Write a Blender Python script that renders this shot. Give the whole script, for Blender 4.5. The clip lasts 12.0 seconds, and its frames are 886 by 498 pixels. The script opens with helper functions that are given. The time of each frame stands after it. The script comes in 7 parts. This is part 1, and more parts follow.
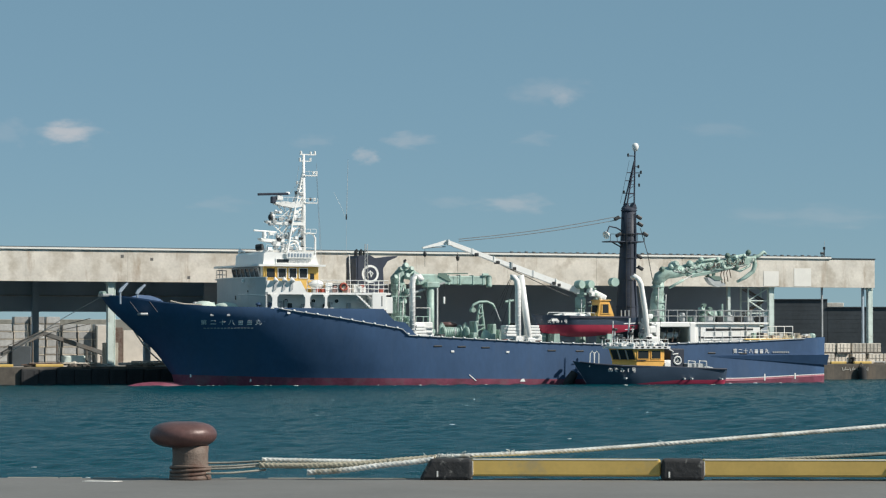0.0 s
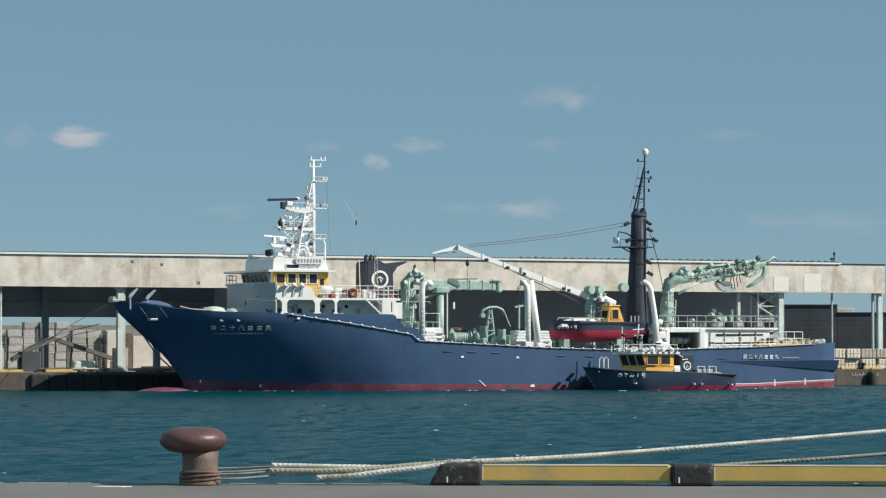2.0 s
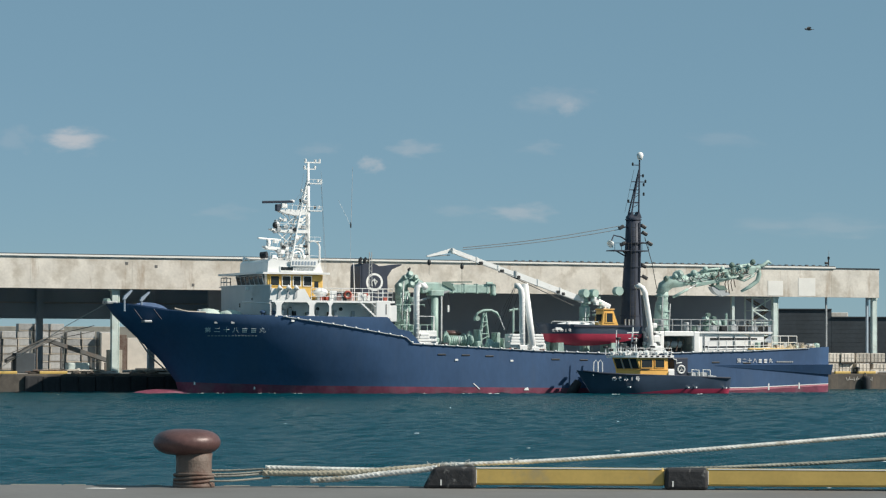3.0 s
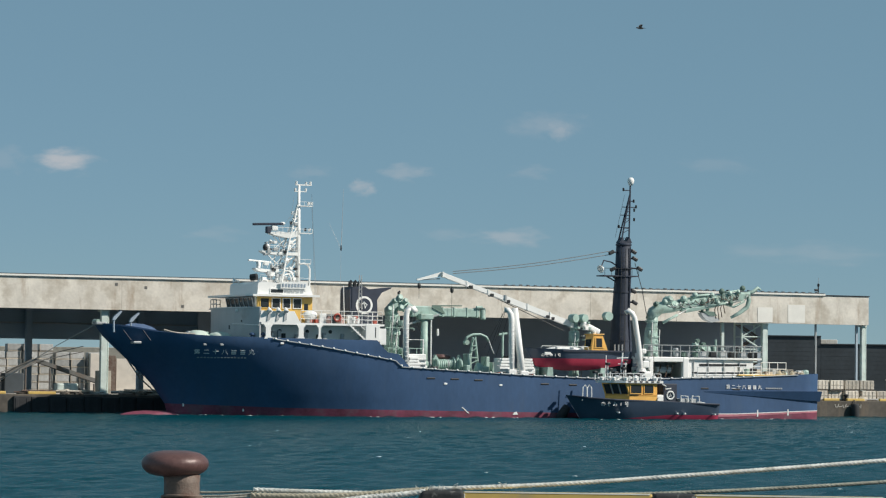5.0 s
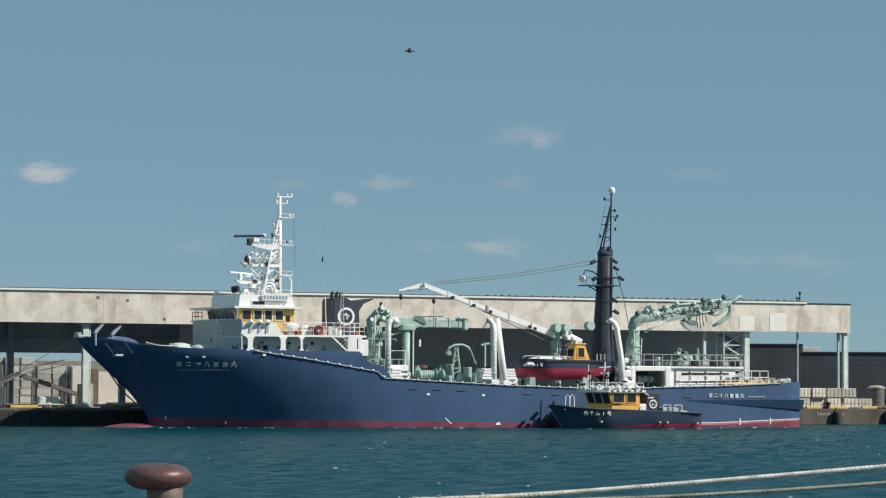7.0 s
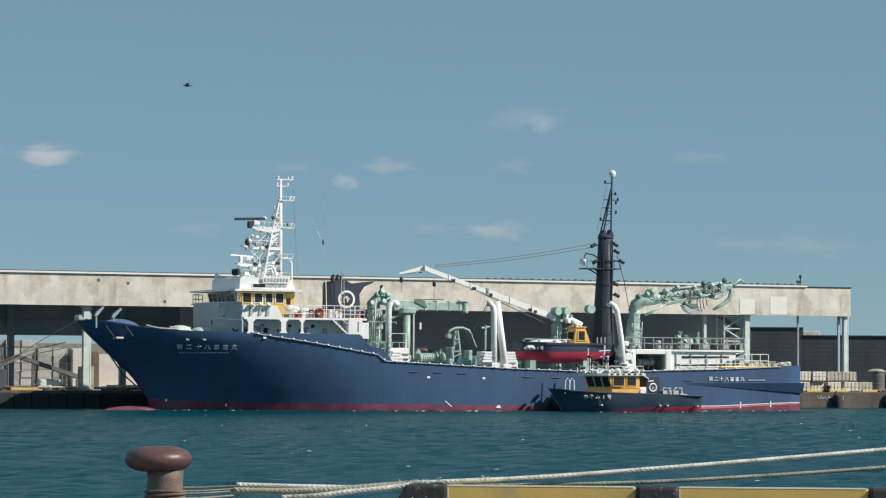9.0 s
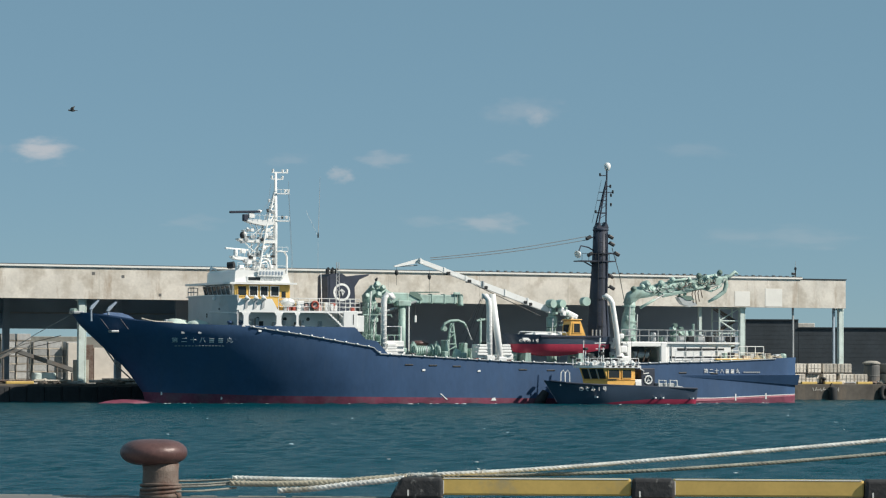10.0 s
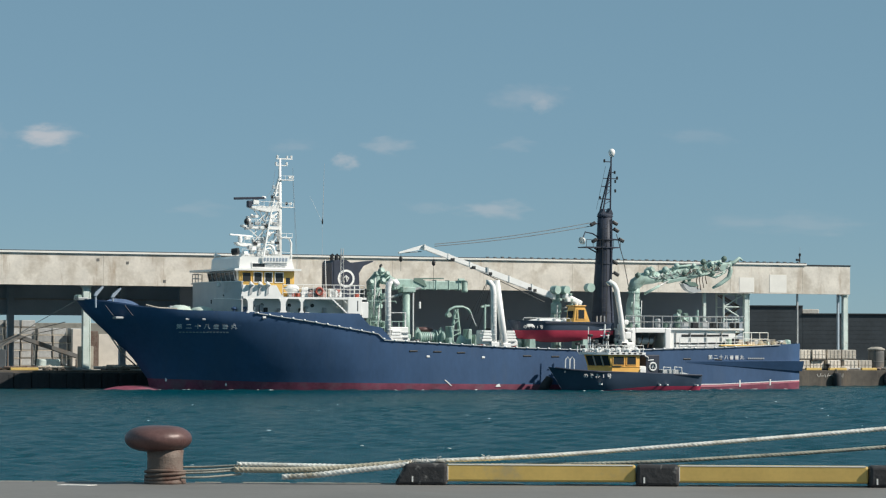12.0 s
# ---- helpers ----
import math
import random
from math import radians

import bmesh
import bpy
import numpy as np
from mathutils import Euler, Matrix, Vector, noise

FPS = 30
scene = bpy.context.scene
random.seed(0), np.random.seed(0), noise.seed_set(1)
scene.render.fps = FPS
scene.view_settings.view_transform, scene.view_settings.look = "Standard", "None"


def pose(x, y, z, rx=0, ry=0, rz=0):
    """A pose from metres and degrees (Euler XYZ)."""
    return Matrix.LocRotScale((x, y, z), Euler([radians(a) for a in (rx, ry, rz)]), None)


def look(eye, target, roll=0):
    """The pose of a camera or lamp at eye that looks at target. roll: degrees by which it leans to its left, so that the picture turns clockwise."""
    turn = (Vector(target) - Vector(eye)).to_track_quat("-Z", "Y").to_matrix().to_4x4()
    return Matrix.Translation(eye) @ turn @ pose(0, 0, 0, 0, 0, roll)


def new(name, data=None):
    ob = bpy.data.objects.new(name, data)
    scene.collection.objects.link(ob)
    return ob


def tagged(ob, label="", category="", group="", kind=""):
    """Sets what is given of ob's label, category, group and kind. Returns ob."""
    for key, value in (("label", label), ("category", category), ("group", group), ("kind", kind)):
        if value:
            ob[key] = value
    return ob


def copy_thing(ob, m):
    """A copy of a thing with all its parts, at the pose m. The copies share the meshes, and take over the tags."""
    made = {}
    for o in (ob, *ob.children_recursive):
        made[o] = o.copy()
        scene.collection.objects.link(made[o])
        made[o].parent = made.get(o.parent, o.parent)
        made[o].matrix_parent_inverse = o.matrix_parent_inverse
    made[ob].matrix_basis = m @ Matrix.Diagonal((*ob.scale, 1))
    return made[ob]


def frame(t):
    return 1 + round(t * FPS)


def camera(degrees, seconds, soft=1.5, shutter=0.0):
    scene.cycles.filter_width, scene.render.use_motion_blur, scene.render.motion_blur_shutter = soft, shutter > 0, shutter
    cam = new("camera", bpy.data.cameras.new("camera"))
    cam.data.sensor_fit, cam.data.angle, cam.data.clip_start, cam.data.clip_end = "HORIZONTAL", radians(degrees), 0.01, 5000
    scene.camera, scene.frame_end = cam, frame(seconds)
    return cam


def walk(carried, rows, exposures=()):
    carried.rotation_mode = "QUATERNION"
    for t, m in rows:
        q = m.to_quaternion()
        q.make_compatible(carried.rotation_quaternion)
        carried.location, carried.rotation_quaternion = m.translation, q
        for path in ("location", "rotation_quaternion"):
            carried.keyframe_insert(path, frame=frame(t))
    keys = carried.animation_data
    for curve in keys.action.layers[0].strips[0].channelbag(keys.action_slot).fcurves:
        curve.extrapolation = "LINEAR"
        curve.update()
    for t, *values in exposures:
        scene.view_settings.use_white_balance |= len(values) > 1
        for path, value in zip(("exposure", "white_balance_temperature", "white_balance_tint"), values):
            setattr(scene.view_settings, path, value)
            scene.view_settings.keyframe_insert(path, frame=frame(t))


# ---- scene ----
EYE = 3.35          # above the water
cam = camera(18.0, 12.0, soft=1.2)


def aim(yaw, pitch, roll):
    """Pose of the hand-held camera: degrees to the right, up, and lean to its left."""
    return pose(0, 0, EYE, 90 + pitch, 0, -yaw) @ pose(0, 0, 0, 0, 0, roll)


walk(cam, [(t, aim(yaw, pitch, roll)) for t, yaw, pitch, roll in (
    (0, 0.0003, 1.8063, 0.0151), (0.5, -0.0634, 1.8361, 0.1168), (1, -0.1112, 1.9604, 0.0991),
    (1.5, -0.1237, 1.9557, 0.0676), (2, -0.2002, 1.9175, 0.0243), (2.5, -0.1776, 1.8983, 0.0042),
    (3, -0.0888, 1.9782, 0.2211), (5, 0.1088, 2.4646, 0.7202), (5.5, 0.1243, 2.6665, 0.8054),
    (6, 0.2411, 2.8024, 0.7223), (6.5, 0.5003, 2.7629, 0.3079), (7, 0.4862, 2.6870, 0.3013),
    (9, 0.4774, 2.3392, 0.3740), (9.5, 0.5462, 2.2793, 0.2635), (10, 0.5791, 2.1908, 0.2637),
    (10.5, 0.5846, 2.1183, 0.3769), (11, 0.5440, 2.0559, 0.2823), (11.5, 0.5072, 1.9808, 0.3395),
    (12, 0.4918, 1.9094, 0.2409))],
     exposures=[(0, 0.15), (3, 0.15), (5, 0.05), (6, 0.0), (7, 0.11), (9, 0.15), (12, 0.15)])

# ---- light ----
SUN_AZ, SUN_EL = 107.0, 37.0      # degrees clockwise from +y, and above the horizon
world = bpy.data.worlds.new("sky")
scene.world = world
world.use_nodes = True
wn = world.node_tree.nodes
sky = wn.new("ShaderNodeTexSky")
sky.sky_type, sky.sun_disc = "NISHITA", False
sky.sun_elevation, sky.sun_rotation = radians(SUN_EL), radians(SUN_AZ)
sky.air_density, sky.dust_density, sky.ozone_density, sky.altitude = 0.8, 0.0, 4.0, 2500
dim, haze = wn.new("ShaderNodeVectorMath"), wn.new("ShaderNodeMix")      # clear sky under an even veil of sea haze
dim.operation, haze.data_type = "SCALE", "RGBA"
dim.inputs["Scale"].default_value = 0.08
haze.inputs[0].default_value = 0.68
haze.inputs[7].default_value = (0.192, 0.34, 0.408, 1)
world.node_tree.links.new(sky.outputs[0], dim.inputs[0])
world.node_tree.links.new(dim.outputs[0], haze.inputs[6])
world.node_tree.links.new(haze.outputs[2], wn["Background"].inputs[0])
wn["Background"].inputs[1].default_value = 0.915
sun_data = bpy.data.lights.new("sun", "SUN")
sun_data.energy, sun_data.angle, sun_data.color = 4.6, radians(0.6), (1.0, 0.93, 0.83)
sun = new("sun", sun_data)
sun.matrix_world = look((0, 0, 0), (-math.sin(radians(SUN_AZ)) * math.cos(radians(SUN_EL)), -math.cos(radians(SUN_AZ)) * math.cos(radians(SUN_EL)), -math.sin(radians(SUN_EL))))


# ---- materials ----
def mat(name, colour, rough=0.5, metal=0.0, vary=0.12, scale=1.5, fine=18.0, bump=0.1, stain=None, stain_at=0.6, spread=0.0, streak=1.0, island=False):
    """Painted or raw surface: two scales of tone, fine relief, and stains of a second colour."""
    m = bpy.data.materials.new(name)
    m.use_nodes = True
    n, l = m.node_tree.nodes, m.node_tree.links
    b = n["Principled BSDF"]
    b.inputs["Roughness"].default_value, b.inputs["Metallic"].default_value = rough, metal
    co = n.new("ShaderNodeTexCoord")
    mp = n.new("ShaderNodeMapping")
    mp.inputs["Scale"].default_value = (1, 1, streak)
    l.new(co.outputs["Object"], mp.inputs[0])
    big, small = n.new("ShaderNodeTexNoise"), n.new("ShaderNodeTexNoise")
    big.inputs["Scale"].default_value, small.inputs["Scale"].default_value = scale, fine
    big.inputs["Detail"].default_value = small.inputs["Detail"].default_value = 5
    for t in (big, small):
        l.new(mp.outputs[0], t.inputs["Vector"])
    add = n.new("ShaderNodeMath")
    add.operation = "MULTIPLY_ADD"
    l.new(small.outputs[0], add.inputs[0])
    add.inputs[1].default_value = 0.45
    l.new(big.outputs[0], add.inputs[2])
    tone = n.new("ShaderNodeMapRange")
    tone.inputs["From Min"].default_value, tone.inputs["From Max"].default_value = 0.4, 1.05
    tone.inputs["To Min"].default_value, tone.inputs["To Max"].default_value = 1 - vary, 1 + vary
    l.new(add.outputs[0], tone.inputs[0])
    val = tone.outputs[0]
    if spread:
        rnd = n.new("ShaderNodeNewGeometry") if island else n.new("ShaderNodeObjectInfo")
        r2 = n.new("ShaderNodeMapRange")
        r2.inputs["To Min"].default_value, r2.inputs["To Max"].default_value = 1 - spread, 1 + spread
        l.new(rnd.outputs["Random Per Island" if island else "Random"], r2.inputs[0])
        mul = n.new("ShaderNodeMath")
        mul.operation = "MULTIPLY"
        l.new(val, mul.inputs[0]), l.new(r2.outputs[0], mul.inputs[1])
        val = mul.outputs[0]
    sc = n.new("ShaderNodeVectorMath")
    sc.operation = "SCALE"
    sc.inputs[0].default_value = colour
    l.new(val, sc.inputs["Scale"])
    out = sc.outputs[0]
    if stain:
        st = n.new("ShaderNodeTexNoise")
        st.inputs["Scale"].default_value, st.inputs["Detail"].default_value = scale * 0.7, 8
        st.inputs["Roughness"].default_value = 0.65
        l.new(mp.outputs[0], st.inputs["Vector"])
        rg = n.new("ShaderNodeMapRange")
        rg.inputs["From Min"].default_value, rg.inputs["From Max"].default_value = stain_at - 0.06, stain_at + 0.1
        l.new(st.outputs[0], rg.inputs[0])
        mx = n.new("ShaderNodeMix")
        mx.data_type = "RGBA"
        l.new(rg.outputs[0], mx.inputs[0]), l.new(out, mx.inputs[6])
        mx.inputs[7].default_value = (*stain, 1)
        out = mx.outputs[2]
    l.new(out, b.inputs["Base Color"])
    if bump:
        bp = n.new("ShaderNodeBump")
        bp.inputs["Strength"].default_value, bp.inputs["Distance"].default_value = bump, 0.03
        l.new(add.outputs[0], bp.inputs["Height"])
        l.new(bp.outputs[0], b.inputs["Normal"])
    return m


HULL = mat("hull_blue_paint", (0.047, 0.095, 0.19), 0.45, vary=0.22, scale=0.4, fine=4, bump=0.45, stain=(0.06, 0.107, 0.197), stain_at=0.6, streak=0.4)
NAVY = mat("navy_paint", (0.026, 0.035, 0.058), 0.6, vary=0.3)
# Hull blue made lighter, so the sunlight on the bow plates is in the paint.
BOWPLATE = mat("faded_blue_paint", (0.085, 0.145, 0.27), 0.5, vary=0.25, scale=1.2, stain=(0.13, 0.15, 0.18), stain_at=0.6)
PINK = mat("faded_pink_boot_top", (0.46, 0.17, 0.21), 0.6, vary=0.25, scale=1.5, stain=(0.3, 0.12, 0.15), stain_at=0.58)
BOOT = mat("red_antifouling", (0.2, 0.047, 0.083), 0.6, vary=0.45, scale=0.9, fine=5, stain=(0.2, 0.1, 0.13), stain_at=0.57)
WHITE = mat("white_ship_paint", (0.84, 0.84, 0.82), 0.4, vary=0.06, stain=(0.5, 0.42, 0.33), stain_at=0.72)
GREEN = mat("pale_green_machine_paint", (0.35, 0.48, 0.43), 0.5, vary=0.28, stain=(0.16, 0.2, 0.16), stain_at=0.62)
YELLOW = mat("ochre_yellow_paint", (0.74, 0.48, 0.13), 0.45, vary=0.1, stain=(0.35, 0.2, 0.06), stain_at=0.7)
GREY = mat("grey_ship_paint", (0.42, 0.44, 0.45), 0.5, vary=0.1)
DECK = mat("deck_paint", (0.13, 0.2, 0.17), 0.7, vary=0.25)
DARK = mat("black_steel", (0.02, 0.022, 0.025), 0.5, vary=0.25)
RUBBER = mat("black_rubber", (0.03, 0.03, 0.032), 0.75, vary=0.35, scale=14, fine=40, bump=0.25, stain=(0.32, 0.31, 0.29), stain_at=0.64)
BLACKRUBBER = mat("smooth_black_rubber", (0.028, 0.03, 0.033), 0.8, vary=0.35, scale=2.0, fine=12, bump=0.25)
RED = mat("orange_red_plastic", (0.42, 0.09, 0.06), 0.5)
WIRE = mat("steel_wire", (0.12, 0.12, 0.12), 0.5, 0.6)
STEEL = mat("galvanised_steel", (0.45, 0.46, 0.46), 0.45, 0.5, vary=0.2)
RUST = mat("rusted_cast_iron", (0.115, 0.06, 0.055), 0.42, 0.1, vary=0.45, scale=4, fine=40, bump=0.25, stain=(0.25, 0.1, 0.05), stain_at=0.72)
STEM = mat("worn_iron_stem", (0.16, 0.122, 0.1), 0.65, 0.1, vary=0.3, scale=5, fine=50, bump=0.4, stain=(0.1, 0.05, 0.035), stain_at=0.55)
FASCIA = mat("weathered_concrete", (0.69, 0.645, 0.575), 0.9, vary=0.22, scale=0.7, fine=5, bump=0.4, stain=(0.5, 0.45, 0.38), stain_at=0.54)


def weather_streaks(m, colour, lo, hi):
    """Dirt that has run down the face from its joints and edges."""
    n, l = m.node_tree.nodes, m.node_tree.links
    b = n["Principled BSDF"]
    old = b.inputs["Base Color"].links[0].from_socket
    co, mp, t, rg, mx = n.new("ShaderNodeTexCoord"), n.new("ShaderNodeMapping"), n.new("ShaderNodeTexNoise"), n.new("ShaderNodeMapRange"), n.new("ShaderNodeMix")
    mp.inputs["Scale"].default_value = (1.3, 1.0, 0.22)
    t.inputs["Scale"].default_value, t.inputs["Detail"].default_value, t.inputs["Roughness"].default_value = 0.9, 9, 0.7
    rg.inputs["From Min"].default_value, rg.inputs["From Max"].default_value = lo, hi
    rg.inputs["To Max"].default_value = 0.75
    mx.data_type = "RGBA"
    l.new(co.outputs["Object"], mp.inputs[0]), l.new(mp.outputs[0], t.inputs["Vector"]), l.new(t.outputs[0], rg.inputs[0])
    l.new(rg.outputs[0], mx.inputs[0]), l.new(old, mx.inputs[6])
    mx.inputs[7].default_value = (*colour, 1)
    l.new(mx.outputs[2], b.inputs["Base Color"])


weather_streaks(FASCIA, (0.36, 0.27, 0.19), 0.55, 0.7)
weather_streaks(HULL, (0.066, 0.105, 0.18), 0.57, 0.78)
weather_streaks(WHITE, (0.5, 0.4, 0.3), 0.63, 0.8)
weather_streaks(GREEN, (0.2, 0.2, 0.15), 0.56, 0.74)
PATCH = mat("new_concrete_panel", (0.8, 0.78, 0.73), 0.9, vary=0.1, scale=0.8)
SHED = mat("shed_steel_sheet", (0.42, 0.5, 0.57), 0.75, vary=0.2, scale=0.3)
POST = mat("pale_green_post_paint", (0.6, 0.69, 0.65), 0.6, vary=0.2, stain=(0.38, 0.34, 0.28), stain_at=0.66)
QUAY = mat("quay_concrete", (0.16, 0.157, 0.15), 0.9, vary=0.2, scale=0.6, fine=12, bump=0.35, stain=(0.16, 0.15, 0.14), stain_at=0.6)
FARQUAY = mat("wet_quay_wall", (0.085, 0.075, 0.063), 0.85, vary=0.5, scale=0.5, fine=3, bump=0.4, stain=(0.05, 0.045, 0.04), stain_at=0.56)
weather_streaks(FARQUAY, (0.15, 0.12, 0.092), 0.52, 0.64)
GREYCRATE = mat("grey_plastic_crate", (0.36, 0.365, 0.36), 0.8, vary=0.25, scale=2.5, fine=14, bump=0.3, spread=0.25, stain=(0.25, 0.22, 0.19), stain_at=0.62)
CRATE = mat("weathered_timber_crate", (0.42, 0.38, 0.32), 0.85, vary=0.35, scale=2, spread=0.5, stain=(0.2, 0.17, 0.14), stain_at=0.6)
PALECRATE = mat("pale_bulk_sack", (0.52, 0.48, 0.42), 0.85, vary=0.3, scale=2.5, fine=14, bump=0.4, spread=0.3, stain=(0.34, 0.3, 0.25), stain_at=0.64)
NETTING = mat("faded_orange_netting", (0.55, 0.36, 0.32), 0.9, vary=0.4, scale=4, fine=30, bump=0.6)
GLASS = mat("tinted_window_glass", (0.03, 0.036, 0.04), 0.08, vary=0.1, bump=0)
GLASS.node_tree.nodes["Principled BSDF"].inputs["Specular IOR Level"].default_value = 0.25
ROPE = mat("twisted_rope", (0.69, 0.69, 0.65), 0.9, vary=0.4, scale=6, fine=90, bump=0.6, stain=(0.34, 0.31, 0.24), stain_at=0.58)
DIRTYROPE = mat("dirty_rope", (0.42, 0.38, 0.29), 0.9, vary=0.4, scale=5, fine=80, bump=0.5)
# House white darkened to grey: the shade of the bow-facing front is in the colour.
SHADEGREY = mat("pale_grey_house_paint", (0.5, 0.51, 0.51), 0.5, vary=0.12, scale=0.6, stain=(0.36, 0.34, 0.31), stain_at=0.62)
TIMBER = mat("dark_pallet_timber", (0.1, 0.085, 0.07), 0.9, vary=0.3, scale=3)
OLDROPE = mat("weathered_rope", (0.32, 0.32, 0.27), 0.95, vary=0.5, scale=5, fine=60, bump=0.7, stain=(0.16, 0.16, 0.14), stain_at=0.56)
GUARD = mat("bare_concrete", (0.42, 0.39, 0.33), 0.9, vary=0.25, scale=1.5, fine=9, bump=0.3, stain=(0.28, 0.26, 0.22), stain_at=0.58)
FOAM_SPARKLE = mat("sea_foam", (0.75, 0.8, 0.8), 0.7, vary=0.1)
DARKSTEEL = mat("dull_grey_steel", (0.13, 0.13, 0.125), 0.7, vary=0.3, scale=1.2, stain=(0.16, 0.12, 0.09), stain_at=0.58)
THINROPE = mat("grey_rope", (0.3, 0.29, 0.25), 0.9, vary=0.25, scale=6, fine=90, bump=0.5)
KERB = mat("chipped_yellow_kerb_paint", (0.63, 0.43, 0.125), 0.6, vary=0.16, scale=2.5, fine=25, bump=0.06, stain=(0.4, 0.33, 0.2), stain_at=0.66)
FEATHER = mat("dark_feathers", (0.075, 0.07, 0.065), 0.8, vary=0.3)
BACKWALL = mat("shed_back_cladding", (0.3, 0.36, 0.43), 0.8, vary=0.2, scale=0.2)
BACK = mat("dark_wall_cladding", (0.048, 0.06, 0.07), 0.8, vary=0.35, scale=0.4, fine=3)


def water_material():
    m = bpy.data.materials.new("harbour_water")
    m.use_nodes = True
    n, l = m.node_tree.nodes, m.node_tree.links
    b = n["Principled BSDF"]
    b.inputs["Base Color"].default_value = (0.0005, 0.05, 0.068, 1)
    b.inputs["Roughness"].default_value, b.inputs["IOR"].default_value = 0.25, 1.33
    b.inputs["Specular IOR Level"].default_value = 0.1
    co = n.new("ShaderNodeTexCoord")
    mp = n.new("ShaderNodeMapping")
    mp.inputs["Scale"].default_value = (1.9, 1.15, 1)
    t = n.new("ShaderNodeTexNoise")
    t.inputs["Scale"].default_value, t.inputs["Detail"].default_value = 5.6, 8
    bp = n.new("ShaderNodeBump")
    bp.inputs["Strength"].default_value, bp.inputs["Distance"].default_value = 1.0, 0.12
    l.new(co.outputs["Object"], mp.inputs[0]), l.new(mp.outputs[0], t.inputs["Vector"])
    l.new(t.outputs[0], bp.inputs["Height"]), l.new(bp.outputs[0], b.inputs["Normal"])
    return m


WATER = water_material()


# ---- mesh helpers ----
def box(bm, x0, x1, y0, y1, z0, z1, m=None, bevel=0.0):
    r = bmesh.ops.create_cube(bm, size=1)
    c = Matrix.Translation(((x0 + x1) / 2, (y0 + y1) / 2, (z0 + z1) / 2)) @ Matrix.Diagonal((abs(x1 - x0), abs(y1 - y0), abs(z1 - z0), 1))
    bmesh.ops.transform(bm, matrix=(m @ c) if m else c, verts=r["verts"])
    if bevel:
        es = list({e for v in r["verts"] for e in v.link_edges})
        bmesh.ops.bevel(bm, geom=es, offset=bevel, segments=2, affect="EDGES", profile=0.5)
    return bm


def tube(bm, points, radius, sides=8, radii=None, closed=True):
    """A round bar along points."""
    pts = [Vector(p) for p in points]
    rings, up = [], Vector((0.13, 0.21, 0.97))
    for i, p in enumerate(pts):
        d = (pts[min(i + 1, len(pts) - 1)] - pts[max(i - 1, 0)]).normalized()
        if abs(d.dot(up)) > 0.95:
            up = Vector((0.97, 0.2, 0.1))
        a = d.cross(up).normalized()
        b = d.cross(a)
        r = radii[i] if radii else radius
        rings.append([bm.verts.new(p + r * (math.cos(k * math.tau / sides) * a + math.sin(k * math.tau / sides) * b)) for k in range(sides)])
    for q, w in zip(rings, rings[1:]):
        for k in range(sides):
            bm.faces.new((q[k], q[(k + 1) % sides], w[(k + 1) % sides], w[k]))
    if closed:
        bm.faces.new(rings[0]), bm.faces.new(rings[-1][::-1])
    return bm


def prism(bm, outline, y0, y1, m=None):
    """Outline in x and z, drawn out from y0 to y1."""
    a = [bm.verts.new((m @ Vector((x, y0, z))) if m else (x, y0, z)) for x, z in outline]
    b = [bm.verts.new((m @ Vector((x, y1, z))) if m else (x, y1, z)) for x, z in outline]
    bm.faces.new(a), bm.faces.new(b[::-1])
    for i in range(len(a)):
        j = (i + 1) % len(a)
        bm.faces.new((a[i], b[i], b[j], a[j]))
    return bm


def plan(bm, outline, z0, z1):
    """Outline in x and y, drawn up from z0 to z1."""
    a = [bm.verts.new((x, y, z0)) for x, y in outline]
    b = [bm.verts.new((x, y, z1)) for x, y in outline]
    bm.faces.new(a), bm.faces.new(b[::-1])
    for i in range(len(a)):
        j = (i + 1) % len(a)
        bm.faces.new((a[i], b[i], b[j], a[j]))
    return bm


def lathe(bm, profile, at=(0, 0, 0), sides=24, m=None):
    """Turned form: profile of radius and height."""
    rings = []
    for r, z in profile:
        ring = []
        for k in range(sides):
            p = Vector((r * math.cos(k * math.tau / sides), r * math.sin(k * math.tau / sides), z))
            ring.append(bm.verts.new(Vector(at) + ((m @ p) if m else p)))
        rings.append(ring)
    for q, w in zip(rings, rings[1:]):
        for k in range(sides):
            bm.faces.new((q[k], q[(k + 1) % sides], w[(k + 1) % sides], w[k]))
    bm.faces.new(rings[0][::-1]), bm.faces.new(rings[-1])
    return bm


def ball(bm, at, r, stretch=(1, 1, 1)):
    q = bmesh.ops.create_icosphere(bm, subdivisions=3, radius=r)
    bmesh.ops.transform(bm, matrix=Matrix.Translation(at) @ Matrix.Diagonal((*stretch, 1)), verts=q["verts"])
    return bm


def nb():
    return bmesh.new()


def mesh_of(name, bm, material, smooth=False):
    bmesh.ops.recalc_face_normals(bm, faces=bm.faces)
    me = bpy.data.meshes.new(name)
    bm.to_mesh(me)
    bm.free()
    me.materials.append(material)
    if smooth:
        me.shade_smooth()
    return me


def part(name, bm, material, parent, label="", smooth=False):
    ob = new(name, mesh_of(name, bm, material, smooth))
    ob.parent = parent
    return tagged(ob, label) if label else ob


def thing(name, m, label, category, group="", kind=""):
    ob = new(name)
    ob.matrix_world = m
    return tagged(ob, label, category, group, kind)


def solid(name, bm, material, m, label, category, group="", kind="", smooth=False):
    ob = new(name, mesh_of(name, bm, material, smooth))
    ob.matrix_world = m
    return tagged(ob, label, category, group, kind)


